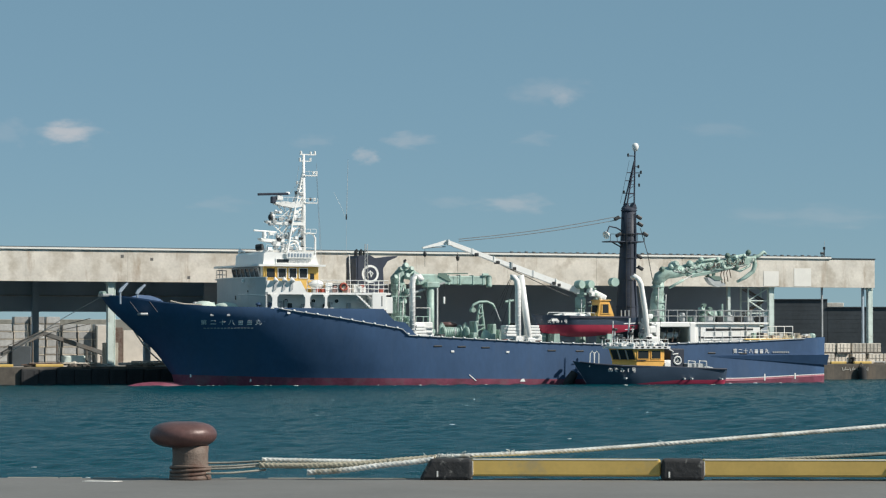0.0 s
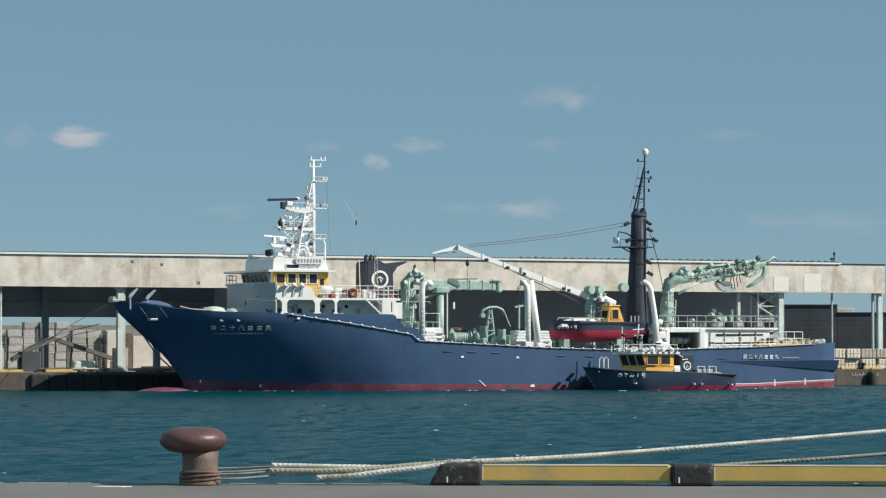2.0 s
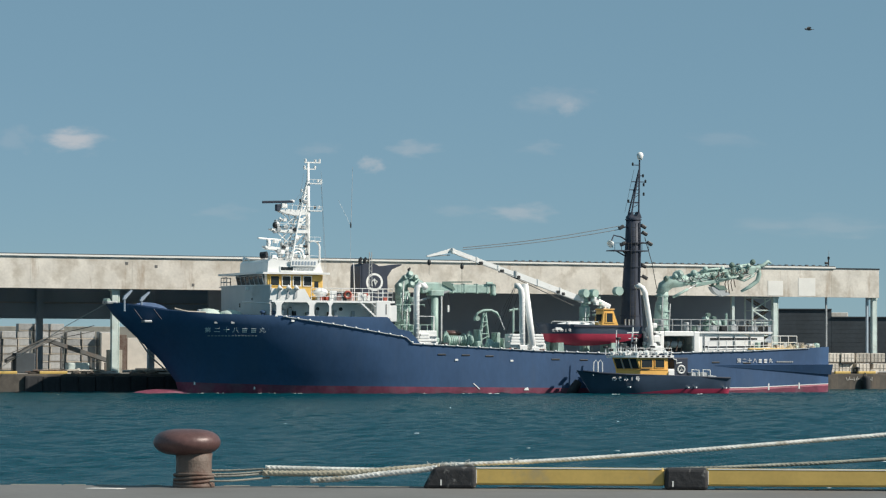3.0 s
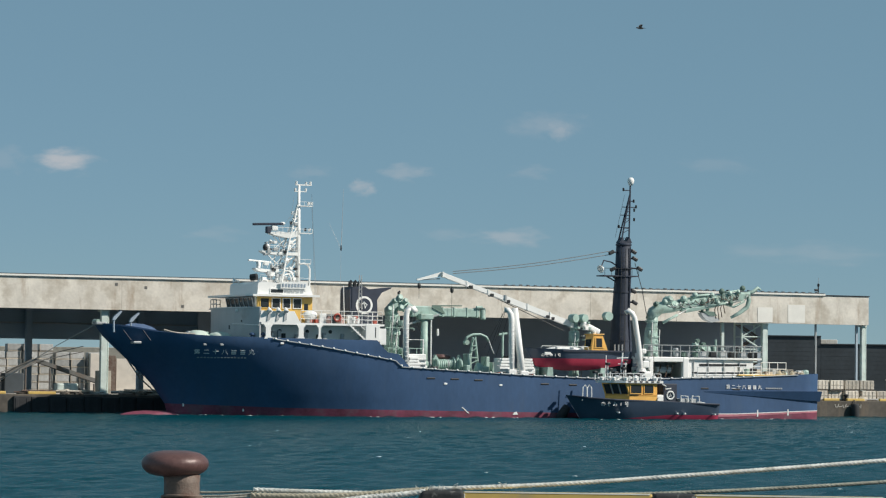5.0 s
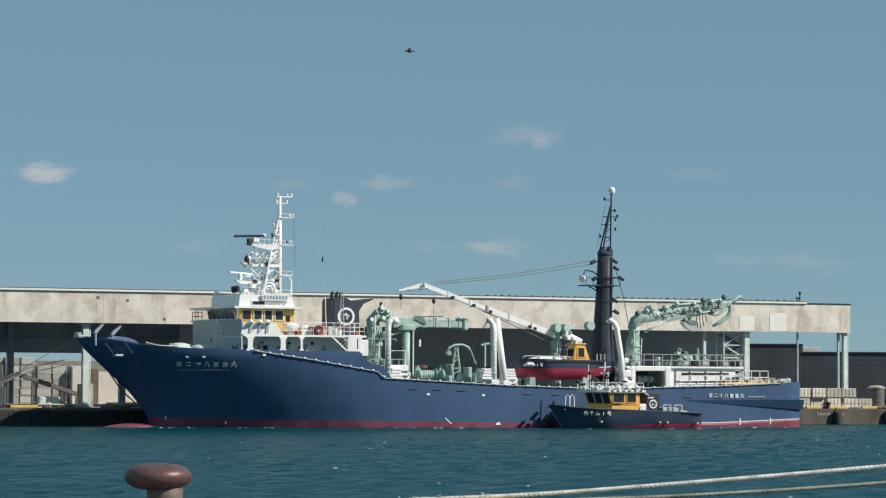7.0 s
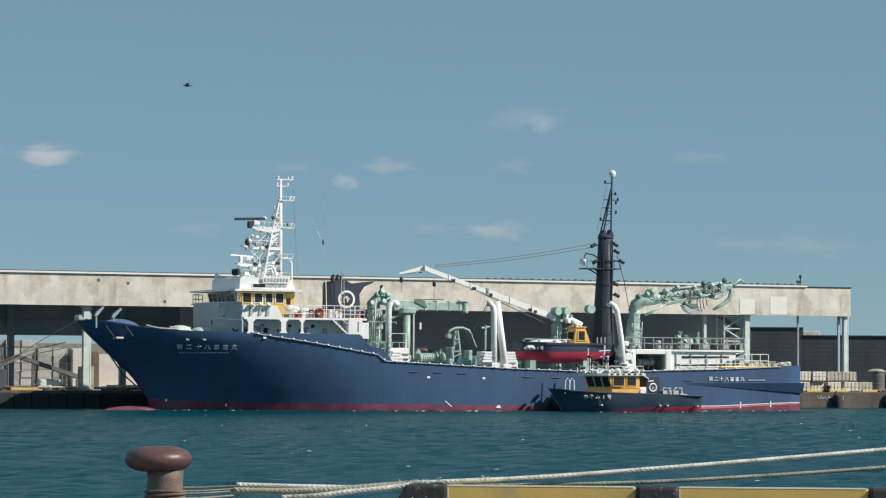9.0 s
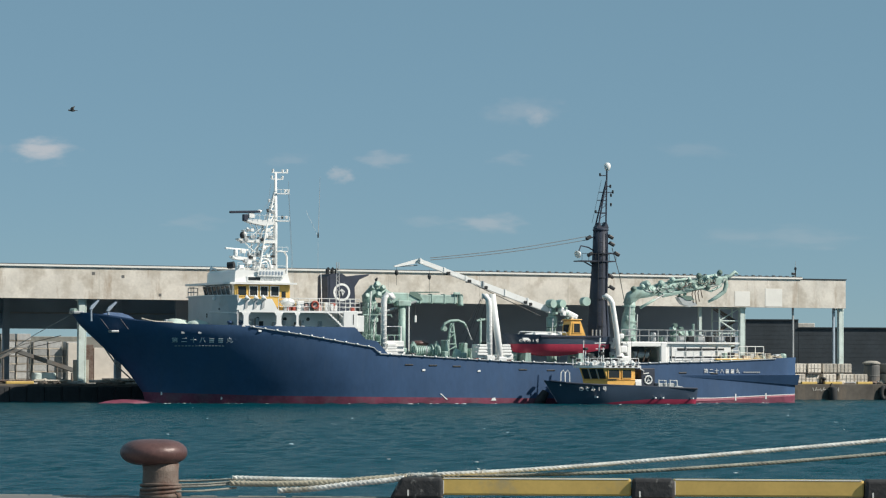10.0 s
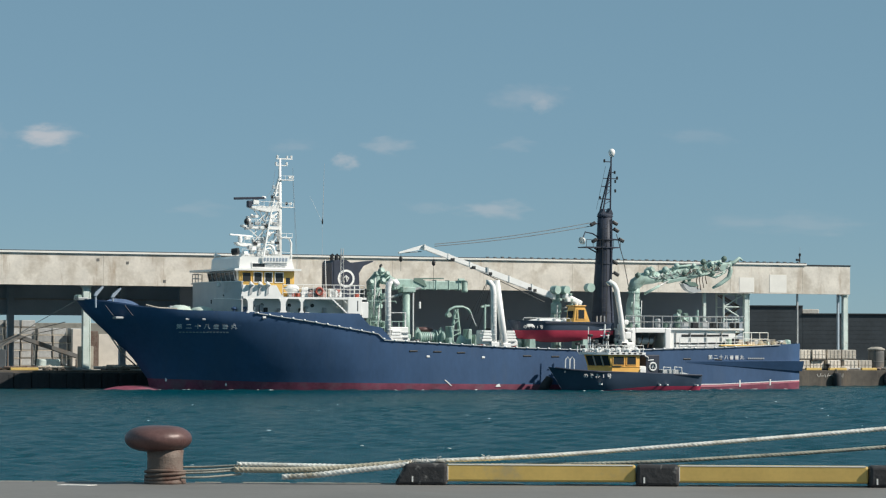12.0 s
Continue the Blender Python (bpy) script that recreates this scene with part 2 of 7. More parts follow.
def curve(pairs, x):
    """Value at x of straight lines through pairs."""
    return float(np.interp(x, [p[0] for p in pairs], [p[1] for p in pairs]))


def fair(pairs, x):
    """Value at x of a fair curve through pairs, with no overshoot."""
    x = min(max(x, pairs[0][0]), pairs[-1][0])
    i = max(k for k in range(len(pairs) - 1) if pairs[k][0] <= x)
    def slope(k):
        if k <= 0 or k >= len(pairs) - 1:
            return 0.0 if k else (pairs[1][1] - pairs[0][1]) / (pairs[1][0] - pairs[0][0])
        a = (pairs[k][1] - pairs[k - 1][1]) / (pairs[k][0] - pairs[k - 1][0])
        b = (pairs[k + 1][1] - pairs[k][1]) / (pairs[k + 1][0] - pairs[k][0])
        return 0.0 if a * b <= 0 else 2 * a * b / (a + b)
    (x0, y0), (x1, y1) = pairs[i], pairs[i + 1]
    h = x1 - x0
    t = (x - x0) / h
    return (1 + 2 * t) * (1 - t) ** 2 * y0 + t * (1 - t) ** 2 * h * slope(i) + t * t * (3 - 2 * t) * y1 + t * t * (t - 1) * h * slope(i + 1)


def text(name, body, size, m, material, parent, label=""):
    """Flat letters, turned into a mesh."""
    cu = bpy.data.curves.new(name, "FONT")
    cu.body, cu.size, cu.extrude, cu.align_x, cu.align_y = body, size, 0.01, "CENTER", "CENTER"
    tmp = new(name, cu)
    bpy.context.view_layer.update()
    me = bpy.data.meshes.new_from_object(tmp.evaluated_get(bpy.context.evaluated_depsgraph_get()))
    bpy.data.objects.remove(tmp)
    me.materials.clear()
    me.materials.append(material)
    ob = new(name, me)
    ob.parent = parent
    ob.matrix_local = m
    return tagged(ob, label) if label else ob


# The far quay and all along it share one frame: x runs aft along the ship, y away from the near quay, z up.
FAR = pose(-18.85, 192.8, 0, 0, 0, 22.5)


# ---- water and quays ----
def water_sheet():
    """One sheet to the horizon; choppy where it is near."""
    nx, ny = 400, 640
    xs = np.linspace(-75, 80, nx)
    ys = 22 + (240 - 22) * np.linspace(0, 1, ny) ** 1.25
    gx, gy = np.meshgrid(xs, ys)
    gz = np.zeros_like(gx)
    rng = np.random.default_rng(4)
    for i in range(46):
        lam = 0.7 + 0.035 * i
        ang = radians(250) + rng.normal(0, 0.7)
        k = math.tau / lam
        amp = 0.0085 * lam ** 0.8
        ph = k * (gx * math.cos(ang) + gy * math.sin(ang)) + rng.uniform(0, 7)
        gz += amp * (np.sin(ph) + 0.25 * np.cos(2 * ph))
    gz *= 0.5
    vs = np.stack([gx, gy, gz], -1).reshape(-1, 3)
    i = np.arange(nx * ny).reshape(ny, nx)
    fs = np.stack([i[:-1, :-1], i[:-1, 1:], i[1:, 1:], i[1:, :-1]], -1).reshape(-1, 4)
    n0 = len(vs)
    o, q = 4500, (-75, 80, 22, 240)
    outer = [(-o, -o, 0), (o, -o, 0), (o, o, 0), (-o, o, 0), (q[0], q[2], 0), (q[1], q[2], 0), (q[1], q[3], 0), (q[0], q[3], 0)]
    vs = np.concatenate([vs, np.array(outer, float)])
    ring = np.array([(0, 1, 5, 4), (1, 2, 6, 5), (2, 3, 7, 6), (3, 0, 4, 7)]) + n0
    me = bpy.data.meshes.new("water")
    me.from_pydata(vs.tolist(), [], np.concatenate([fs, ring]).tolist())
    me.materials.append(WATER)
    me.shade_smooth()
    return tagged(new("water", me), "choppy dark teal harbour water", "water", kind="structure")


water = water_sheet()


def flecks(spots):
    """Small flat white lumps, joined, for foam and for modelled sparkles."""
    bm = nb()
    for x, y, w, h in spots:
        q = bmesh.ops.create_icosphere(bm, subdivisions=1, radius=1.0)
        bmesh.ops.transform(bm, matrix=pose(x, y, 0.0, 0, 0, random.uniform(-25, 25)) @ Matrix.Diagonal((w, w * 0.4, h, 1)), verts=q["verts"])
    return bm


# White flecks modelled in place of sparkles on the open water.
random.seed(41)
tagged(part("foam_flecks", flecks([(random.uniform(-40, 45), 30 + 160 * random.random() ** 1.4, random.uniform(0.02, 0.11), random.uniform(0.006, 0.018)) for _ in range(150)]), FOAM_SPARKLE, water, smooth=True), kind="stuff")

NEAR = pose(0, 26.68, 2.0, 0, 0, -2.6)      # on the near quay's edge; x along it
quay = solid("quay_near", box(nb(), -150, 150, -160, 0.06, -5, 0, bevel=0.03), QUAY, NEAR, "grey concrete quay with a worn edge", "quay", kind="structure")


def bollard():
    b = thing("bollard", NEAR @ pose(-2.39, -0.2, 0), "rusty brown cast-iron mooring bollard with a mushroom head", "bollard")
    prof = [(0.0, 0.0), (0.2, 0.0), (0.2, 0.02), (0.185, 0.04), (0.172, 0.1), (0.168, 0.24), (0.175, 0.32), (0.0, 0.34)]
    part("stem", lathe(nb(), prof, sides=36), STEM, b, "worn grey-brown iron stem", smooth=True)
    head = []
    for i in range(15):
        a = -math.pi / 2 + math.pi * i / 14
        head.append((0.318 * max(0.0, math.cos(a)) ** 0.62 + 0.001, 0.425 + 0.125 * math.copysign(abs(math.sin(a)) ** 1.0, a)))
    part("head", lathe(nb(), head, at=(-0.07, 0.02, 0), sides=48), RUST, b, "rounded rusty red head", smooth=True)
    for i in range(4):
        pts = [(0.185 * math.cos(k * math.tau / 24), 0.185 * math.sin(k * math.tau / 24), 0.03 + 0.028 * i + 0.016 * math.sin(k * math.tau / 24 + i)) for k in range(25)]
        part("rope_turn", tube(nb(), pts, 0.016, 6), STEM, b, smooth=True)
    return b


bollard()
random.seed(52)
for i in range(34):
    x = -4.6 + 0.42 * i + random.uniform(-0.1, 0.1)
    part("edge_chip", box(nb(), x, x + random.uniform(0.15, 0.5), 0.035 - random.uniform(0.0, 0.012), 0.064, -0.02, 0.006), GUARD, quay, "pale chipped edge of the concrete")
part("paint_mark", plan(nb(), [(-3.35, -0.62), (-3.05, -0.66), (-2.98, -0.56), (-3.3, -0.52)], 0.0, 0.004), PATCH, quay, "worn white paint mark")


def kerb_run():
    k = thing("wheel_stop", NEAR, "yellow steel wheel stop on black rubber feet along the quay edge", "kerb")
    for i in range(7):
        x = 0.08 + 2.185 * i
        slant = 0.1 if i == 0 else 0.0
        foot = prism(nb(), [(x - 0.2 - slant, 0), (x + 0.21, 0), (x + 0.205, 0.205), (x - 0.19, 0.205)], -0.2, 0.03)
        bmesh.ops.bevel(foot, geom=foot.edges[:], offset=0.032, segments=3, affect="EDGES", profile=0.5)
        part("foot", foot, RUBBER, k, "scuffed black rubber foot")
        if i < 6:
            beam = box(nb(), x + 0.19, x + 1.985, -0.16, 0.0, 0.035, 0.198, bevel=0.02)
            part("beam", beam, KERB, k, "chipped yellow beam")
            part("worn_edge", box(nb(), x + 0.21, x + 1.96, -0.163, -0.145, 0.19, 0.2005), PATCH, k, "pale worn top edge")
            part("worn_edge", box(nb(), x + 0.205, x + 0.215, -0.1635, -0.1, 0.05, 0.18), PATCH, k)
        part("scuff", box(nb(), x - 0.13, x - 0.115, -0.203, -0.198, 0.03, 0.085), PATCH, k)
    return k


kerb_run()


def rope(name, pts, r, label, material=ROPE, strands=3, pitch=0.14, fine=0.014):
    """Laid rope: a lobed section that turns along the way."""
    ps = [Vector(p) for p in pts]
    dense = []
    for i in range(len(ps) - 1):
        p0, p1, p2, p3 = ps[max(i - 1, 0)], ps[i], ps[i + 1], ps[min(i + 2, len(ps) - 1)]
        steps = max(2, int((p2 - p1).length / fine))
        for j in range(steps):
            t = j / steps
            dense.append(0.5 * (2 * p1 + (p2 - p0) * t + (2 * p0 - 5 * p1 + 4 * p2 - p3) * t * t + (3 * p1 - p0 - 3 * p2 + p3) * t ** 3))
    dense.append(ps[-1])
    bm, rings, run, sides = nb(), [], 0.0, 15
    for i, p in enumerate(dense):
        d = (dense[min(i + 1, len(dense) - 1)] - dense[max(i - 1, 0)]).normalized()
        a = d.cross(Vector((0, 1, 0.02))).normalized()
        b = d.cross(a)
        if i:
            run += (p - dense[i - 1]).length
        ring = []
        for k in range(sides):
            g = k * math.tau / sides
            q = r * (0.52 + 0.5 * abs(math.cos(strands / 2 * (g - run / pitch * math.tau))))
            ring.append(bm.verts.new(p + q * (math.cos(g) * a + math.sin(g) * b)))
        rings.append(ring)
    for q, w in zip(rings, rings[1:]):
        for k in range(sides):
            bm.faces.new((q[k], q[(k + 1) % sides], w[(k + 1) % sides], w[k]))
    bm.faces.new(rings[0]), bm.faces.new(rings[-1][::-1])
    return solid(name, bm, material, NEAR, label, "rope", "mooring ropes", smooth=True)


rope("mooring_rope", [(-1.72, -0.1, 0.185), (-1.0, -0.1, 0.172), (-0.32, -0.1, 0.168), (-0.05, -0.08, 0.213), (0.12, -0.07, 0.222), (0.16, -0.065, 0.222)], 0.024, "thick pale twisted mooring rope lying over the wheel stop")
taut_rope = rope("mooring_rope", [(0.06, -0.075, 0.219), (0.25, -0.06, 0.228), (1.0, 0.03, 0.262), (1.98, 0.15, 0.33), (4.2, 0.45, 0.51), (6.5, 0.8, 0.72)], 0.023, "thick pale twisted mooring rope drawn taut over the water")
rope("mooring_rope", [(-1.74, -0.15, 0.135), (-1.27, -0.15, 0.133), (-0.8, -0.15, 0.15), (-0.42, -0.13, 0.182), (-0.06, -0.11, 0.21)], 0.03, "doubled eye of a thick pale mooring rope", DIRTYROPE)
rope("mooring_rope", [(-1.28, -0.2, 0.07), (-0.95, -0.2, 0.09), (-0.64, -0.19, 0.13), (-0.3, -0.16, 0.165), (-0.08, -0.14, 0.195)], 0.029, "lower part of a thick pale mooring rope beside the wheel stop")
slack_rope = rope("mooring_rope", [(0.1, 0.09, 0.12), (1.0, 0.1, 0.125), (2.07, 0.13, 0.145), (3.1, 0.25, 0.19), (4.23, 0.42, 0.255), (6.5, 0.75, 0.415)], 0.02, "second, dirtier mooring rope that swings behind the wheel stop", OLDROPE)
for z0, z1, y in ((0.15, 0.175, -0.05), (0.12, 0.15, -0.16), (0.1, 0.13, -0.2), (0.062, 0.09, -0.3)):
    rope("lashing_rope", [(-2.25, y, z0), (-2.0, y, (z0 + z1) / 2 - 0.008), (-1.68, -0.12, z1)], 0.011, "thin grey lashing between bollard and rope", THINROPE, pitch=0.07)

random.seed(23)
chafe = thing("frayed_strands", NEAR @ pose(0, 0, 0), "frayed pale strands where the rope chafes", "rope")
for i in range(16):
    x = random.uniform(-0.2, 0.2) if i < 12 else random.uniform(0.6, 0.75)
    y, z, h = -0.1, 0.215 + 0.05 * max(0.0, x), random.uniform(0.02, 0.06)
    a = random.uniform(-0.05, 0.05)
    part("strand", tube(nb(), [(x, y, z - 0.01), (x + a * 0.5, y - 0.02, z + h * 0.6), (x + a * 1.4, y - 0.03, z + h * 0.8)], 0.0045, 4), ROPE, chafe)


# ---- the ship ----
SHEER = [(-5.0, 6.28), (-1.2, 5.66), (1.9, 5.46), (6.4, 5.36), (14.0, 5.31), (14.6, 4.5), (15.7, 4.35), (15.95, 3.47), (25.5, 3.03), (32.3, 2.84), (35.8, 2.92), (42, 3.06), (49.1, 3.36)]
STEM_LINE = [(-3.0, 0.9), (-0.5, 0.55), (0.0, 0.42), (0.83, 0.18), (2.39, -1.02), (5.28, -4.25), (6.3, -5.0)]
DECK_HALF = [(-5.0, 0.1), (-4.2, 0.7), (-3, 1.5), (-1, 2.55), (2, 3.6), (6, 4.3), (11, 4.65), (18, 4.75), (42, 4.75), (49.1, 4.68)]
WATER_HALF = [(0, 0.06), (2, 0.46), (5, 1.26), (10, 2.9), (15, 4.15), (21, 4.6), (29, 4.72), (42, 4.72), (49.1, 4.5)]


def half_beam(s, z):
    """Half-breadth of the hull at length s and height z, eased from waterline to deck."""
    stem = curve(STEM_LINE, z)
    q = max(0.0, s - stem) * 49.1 / (49.1 - stem)
    w = fair(WATER_HALF, q)
    d = fair(DECK_HALF, q - 4.8 * max(0.0, 1 - q / 14))
    k = min(1.0, max(0.0, z / 5.0))
    fall = max(0.0, -z) * 0.25
    return max(0.05, w + (d - w) * k - fall)


def hull_mesh(z_low, z_high, stations, rows, shell=0.0):
    bm, sides = nb(), []
    for side in (-1, 1):
        grid = []
        for q in stations:
            top = z_high(q)
            low = z_low(q)
            col = []
            for r in range(rows + 1):
                z = low + (top - low) * r / rows
                stem = curve(STEM_LINE, z)
                s = stem + q * (49.1 - stem) / 49.1
                col.append(bm.verts.new((s, side * (half_beam(s, z) + shell if q > 0.01 else 0.03), z)))
            grid.append(col)
        sides.append(grid)
        for a, b in zip(grid, grid[1:]):
            for r in range(rows):
                bm.faces.new((a[r], a[r + 1], b[r + 1], b[r]))
    for end in (0, -1):
        for r in range(rows):
            bm.faces.new((sides[0][end][r], sides[0][end][r + 1], sides[1][end][r + 1], sides[1][end][r]))
    return bm


def sheer(q):
    """Top of the bulwark by station."""
    z = 5.3
    for _ in range(8):
        stem = curve(STEM_LINE, z)
        z = 0.5 * z + 0.5 * curve(SHEER, stem + q * (49.1 - stem) / 49.1)
    return z


def boot_line(q):
    return curve([(0, 0.78), (8, 0.55), (30, 0.36), (42, 0.34), (49.1, 0.62)], q)


STATIONS = sorted(set([round(x, 2) for x in list(np.linspace(0, 15, 31)) + list(np.linspace(15.1, 19, 40)) + list(np.linspace(19.5, 49.1, 31))]))
ship = thing("fishing_carrier_ship", FAR, "long dark blue fishing carrier with white bridge and red underbody", "ship")
hull = part("hull", hull_mesh(boot_line, sheer, STATIONS, 12), HULL, ship, "dark blue steel hull", smooth=True)
boot = part("underbody", hull_mesh(lambda q: -2.0, boot_line, STATIONS, 5), BOOT, ship, "faded red underbody", smooth=True)
part("boot_stripe", hull_mesh(lambda q: boot_line(q), lambda q: boot_line(q) + 0.05, [x for x in STATIONS if x > 38], 1, 0.01), WHITE, ship)


def deck_outline(s0, s1, z, inset=0.12):
    ss = np.linspace(s0, s1, 24)
    return [(s, half_beam(s, z) - inset) for s in ss] + [(s, -half_beam(s, z) + inset) for s in ss[::-1]]


part("boot_band", hull_mesh(lambda q: boot_line(q) - 0.2 + 0.008 * (q - 38), lambda q: boot_line(q) - 0.002, [x for x in STATIONS if x > 37.5], 2, 0.012), PINK, ship, "faded pink boot-top band", smooth=True)


part("foredeck", plan(nb(), deck_outline(-2.0, 15.5, 4.0, 0.3), 4.25, 4.4), DECK, ship)
part("main_deck", plan(nb(), deck_outline(15.6, 48.9, 1.7, 0.25), 1.95, 2.1), DECK, ship)
part("bulbous_bow", ball(nb(), (-0.75, 0, -0.28), 1.0, (2.55, 0.7, 0.58)), BOOT, ship, "bright red bulbous bow at the waterline", smooth=True)


def pipe_rail(name, parent, pts, height, rails=2, gap=0.9, r=0.022, material=WHITE):
    """Guard rail along a line: each stanchion and each bar."""
    pts = [Vector(p) for p in pts]
    for k in range(1, rails + 1):
        part(name, tube(nb(), [p + Vector((0, 0, height * k / rails)) for p in pts], r, 5), material, parent)
    for a, b in zip(pts, pts[1:]):
        n = max(1, round((b - a).length / gap))
        for i in range(n + 1):
            p = a.lerp(b, i / n)
            part("stanchion", tube(nb(), [p, p + Vector((0, 0, height))], r, 5), material, parent)


def pane(parent, s0, s1, v, z0, z1, frame_material=WHITE, axis="s"):
    """A window with a frame standing proud; axis s: in a side wall, v: in a front wall."""
    if axis == "s":
        w = part("window", box(nb(), s0, s1, v - 0.03, v + 0.01, z0, z1), GLASS, parent, "dark bridge window")
        bars = [(s0 - 0.05, s1 + 0.05, z0 - 0.05, z0), (s0 - 0.05, s1 + 0.05, z1, z1 + 0.05), (s0 - 0.05, s0, z0, z1), (s1, s1 + 0.05, z0, z1)]
        bm = nb()
        for a, b, c, d in bars:
            box(bm, a, b, v - 0.06, v + 0.005, c, d)
    else:
        w = part("window", box(nb(), v - 0.03, v + 0.01, s0, s1, z0, z1), GLASS, parent, "dark bridge window")
        bm = nb()
        for a, b, c, d in [(s0 - 0.05, s1 + 0.05, z0 - 0.05, z0), (s0 - 0.05, s1 + 0.05, z1, z1 + 0.05), (s0 - 0.05, s0, z0, z1), (s1, s1 + 0.05, z0, z1)]:
            box(bm, v - 0.06, v + 0.005, a, b, c, d)
    part("window_frame", bm, frame_material, w)
    return w


def bar_writing(parent, s0, s1, v, z, h, n, material=WHITE, skew=0.0, fill=0.68):
    """Writing that cannot be read: short bars of its size."""
    step = (s1 - s0) / n
    for i in range(n):
        a = s0 + step * i
        dv = skew * (a - s0)
        part("letter_bar", box(nb(), a, a + step * fill, v - 0.02 + dv, v + 0.02 + dv, z - h / 2, z + h / 2), material, parent)


# hull trim: rubbing line with floats, scuppers, strakes, writing
RUB = [(6.35, 5.3), (10.5, 4.72), (14.9, 4.0), (15.55, 3.88), (15.9, 3.48), (25.5, 3.0), (32.3, 2.8), (35.8, 2.86), (38.5, 2.95), (42, 3.02), (48, 3.28)]
pts = [(s, -half_beam(s, curve(RUB, s)) - 0.06, curve(RUB, s)) for s in np.arange(6.4, 47.6, 0.5)]
part("rubbing_rail", tube(nb(), pts, 0.038, 6), GREY, ship, "pale grey rubbing rail")
float_mesh = mesh_of("float", ball(nb(), (0, 0, 0), 0.078, (1.2, 0.8, 0.85)), WHITE, True)
for s in np.arange(6.6, 44.0, 0.84):
    f = new("float", float_mesh)
    f.parent, f.location = ship, (s, -half_beam(s, curve(RUB, s)) - 0.1, curve(RUB, s) + 0.035)
for s, z in ((18.1, 2.72), (19.9, 2.68), (21.7, 2.62), (39.6, 2.2), (42.2, 2.16), (26.8, 2.4), (29.0, 2.36)):
    part("scupper", box(nb(), s - 0.32, s + 0.32, -half_beam(s, z) - 0.03, -half_beam(s, z) + 0.1, z - 0.06, z + 0.06, bevel=0.03), DARK, ship, "dark slot scupper")
for s, z in ((19.2, 2.35), (23.4, 2.3), (1.9, 4.85), (3.0, 4.85), (7.1, 5.0)):
    part("hull_fitting", box(nb(), s - 0.12, s + 0.12, -half_beam(s, z) - 0.04, -half_beam(s, z) + 0.1, z - 0.07, z + 0.07, bevel=0.02), WHITE if s > 5 else STEEL, ship)
strake = nb()
a, b = [], []
for s in np.linspace(39.6, 49.25, 14):
    k = (s - 39.6) / 9.65
    w = half_beam(s, 1.9)
    for lst, off in ((a, -w - 0.02 - 0.42 * k), (b, -w + 0.2)):
        lst.append([strake.verts.new((s, off, 2.02 + 0.05 * k)), strake.verts.new((s, off if lst is b else -w - 0.01 - 0.1 * k, 1.93 - 0.62 * k))])
for i in range(13):
    for p, q in ((a[i], a[i + 1]), (b[i], b[i + 1])):
        strake.faces.new((p[0], q[0], q[1], p[1]))
    strake.faces.new((a[i][0], a[i + 1][0], b[i + 1][0], b[i][0]))
    strake.faces.new((a[i][1], a[i + 1][1], b[i + 1][1], b[i][1]))
for i in (0, 13):
    strake.faces.new((a[i][0], a[i][1], b[i][1], b[i][0]))
part("stern_sponson", strake, HULL, ship, "wedge-shaped stern sponson")


def side_pose(s, z, lift=0.05):
    """On the port side, letters upright and lying along the plating."""
    e = 0.4
    v0, v1 = half_beam(s - e, z), half_beam(s + e, z)
    up = half_beam(s, z + 0.2) - half_beam(s, z - 0.2)
    x = Vector((2 * e, -(v1 - v0), 0)).normalized()
    y = Vector((0, -up, 0.4)).normalized()
    n = x.cross(y).normalized()
    y = n.cross(x)
    m = Matrix((x, y, n)).transposed().to_4x4()
    return Matrix.Translation(Vector((s, -half_beam(s, z), z)) + n * lift) @ m


for i, ch in enumerate("第二十八##丸"):
    for s, z, size in ((1.5 + 0.6 * i, 4.36, 0.45), (41.5 + 0.44 * i, 2.32, 0.36)):
        if ch == "#":
            for k in range(3):
                o = part("letter_bar", box(nb(), -size * 0.36, size * 0.36, -0.035, 0.035, 0, 0.012), WHITE, ship)
                o.matrix_local = side_pose(s, z) @ pose(0, size * (k - 1) * 0.28, 0)
        else:
            text("letter", ch, size, side_pose(s, z), WHITE, ship)
for i in range(15):
    o = part("letter_bar", box(nb(), -0.075, 0.075, -0.04, 0.04, 0, 0.012), GREY, ship)
    o.matrix_local = side_pose(1.65 + 0.22 * i, 3.99)
    if i < 9:
        o = part("letter_bar", box(nb(), -0.06, 0.06, -0.05, 0.05, 0, 0.012), STEEL, ship)
        o.matrix_local = side_pose(44.7 + 0.16 * i, 2.26)
for s, z in ((44.0, 0.55), (46.6, 0.6), (1.4, 0.7), (5.4, 0.4), (44.0, 0.3), (46.6, 0.4)):
    part("draught_mark", box(nb(), s - 0.05, s + 0.05, -half_beam(s, z) - 0.03, -half_beam(s, z) + 0.1, z - 0.12, z + 0.12), WHITE, ship)

# bow gear
part("anchor_pocket", box(nb(), -2.75, -2.2, -2.3, -1.5, 4.83, 5.0, bevel=0.05), STEEL, ship)
part("bow_roller", tube(nb(), [(-4.75, -0.5, 6.35), (-4.75, 0.5, 6.35)], 0.14, 10), GREEN, ship)
part("bow_roller_frame", box(nb(), -4.9, -4.2, -0.6, 0.6, 6.1, 6.3, bevel=0.04), STEEL, ship)
for s, v in ((-3.3, -1.3), (-2.1, -1.9)):
    part("anchor_chain", tube(nb(), [(s, v - 0.35, 5.75), (s + 0.25, v - 0.45, 5.4), (s + 0.5, v - 0.55, 5.05)], 0.04, 6), NAVY, ship)
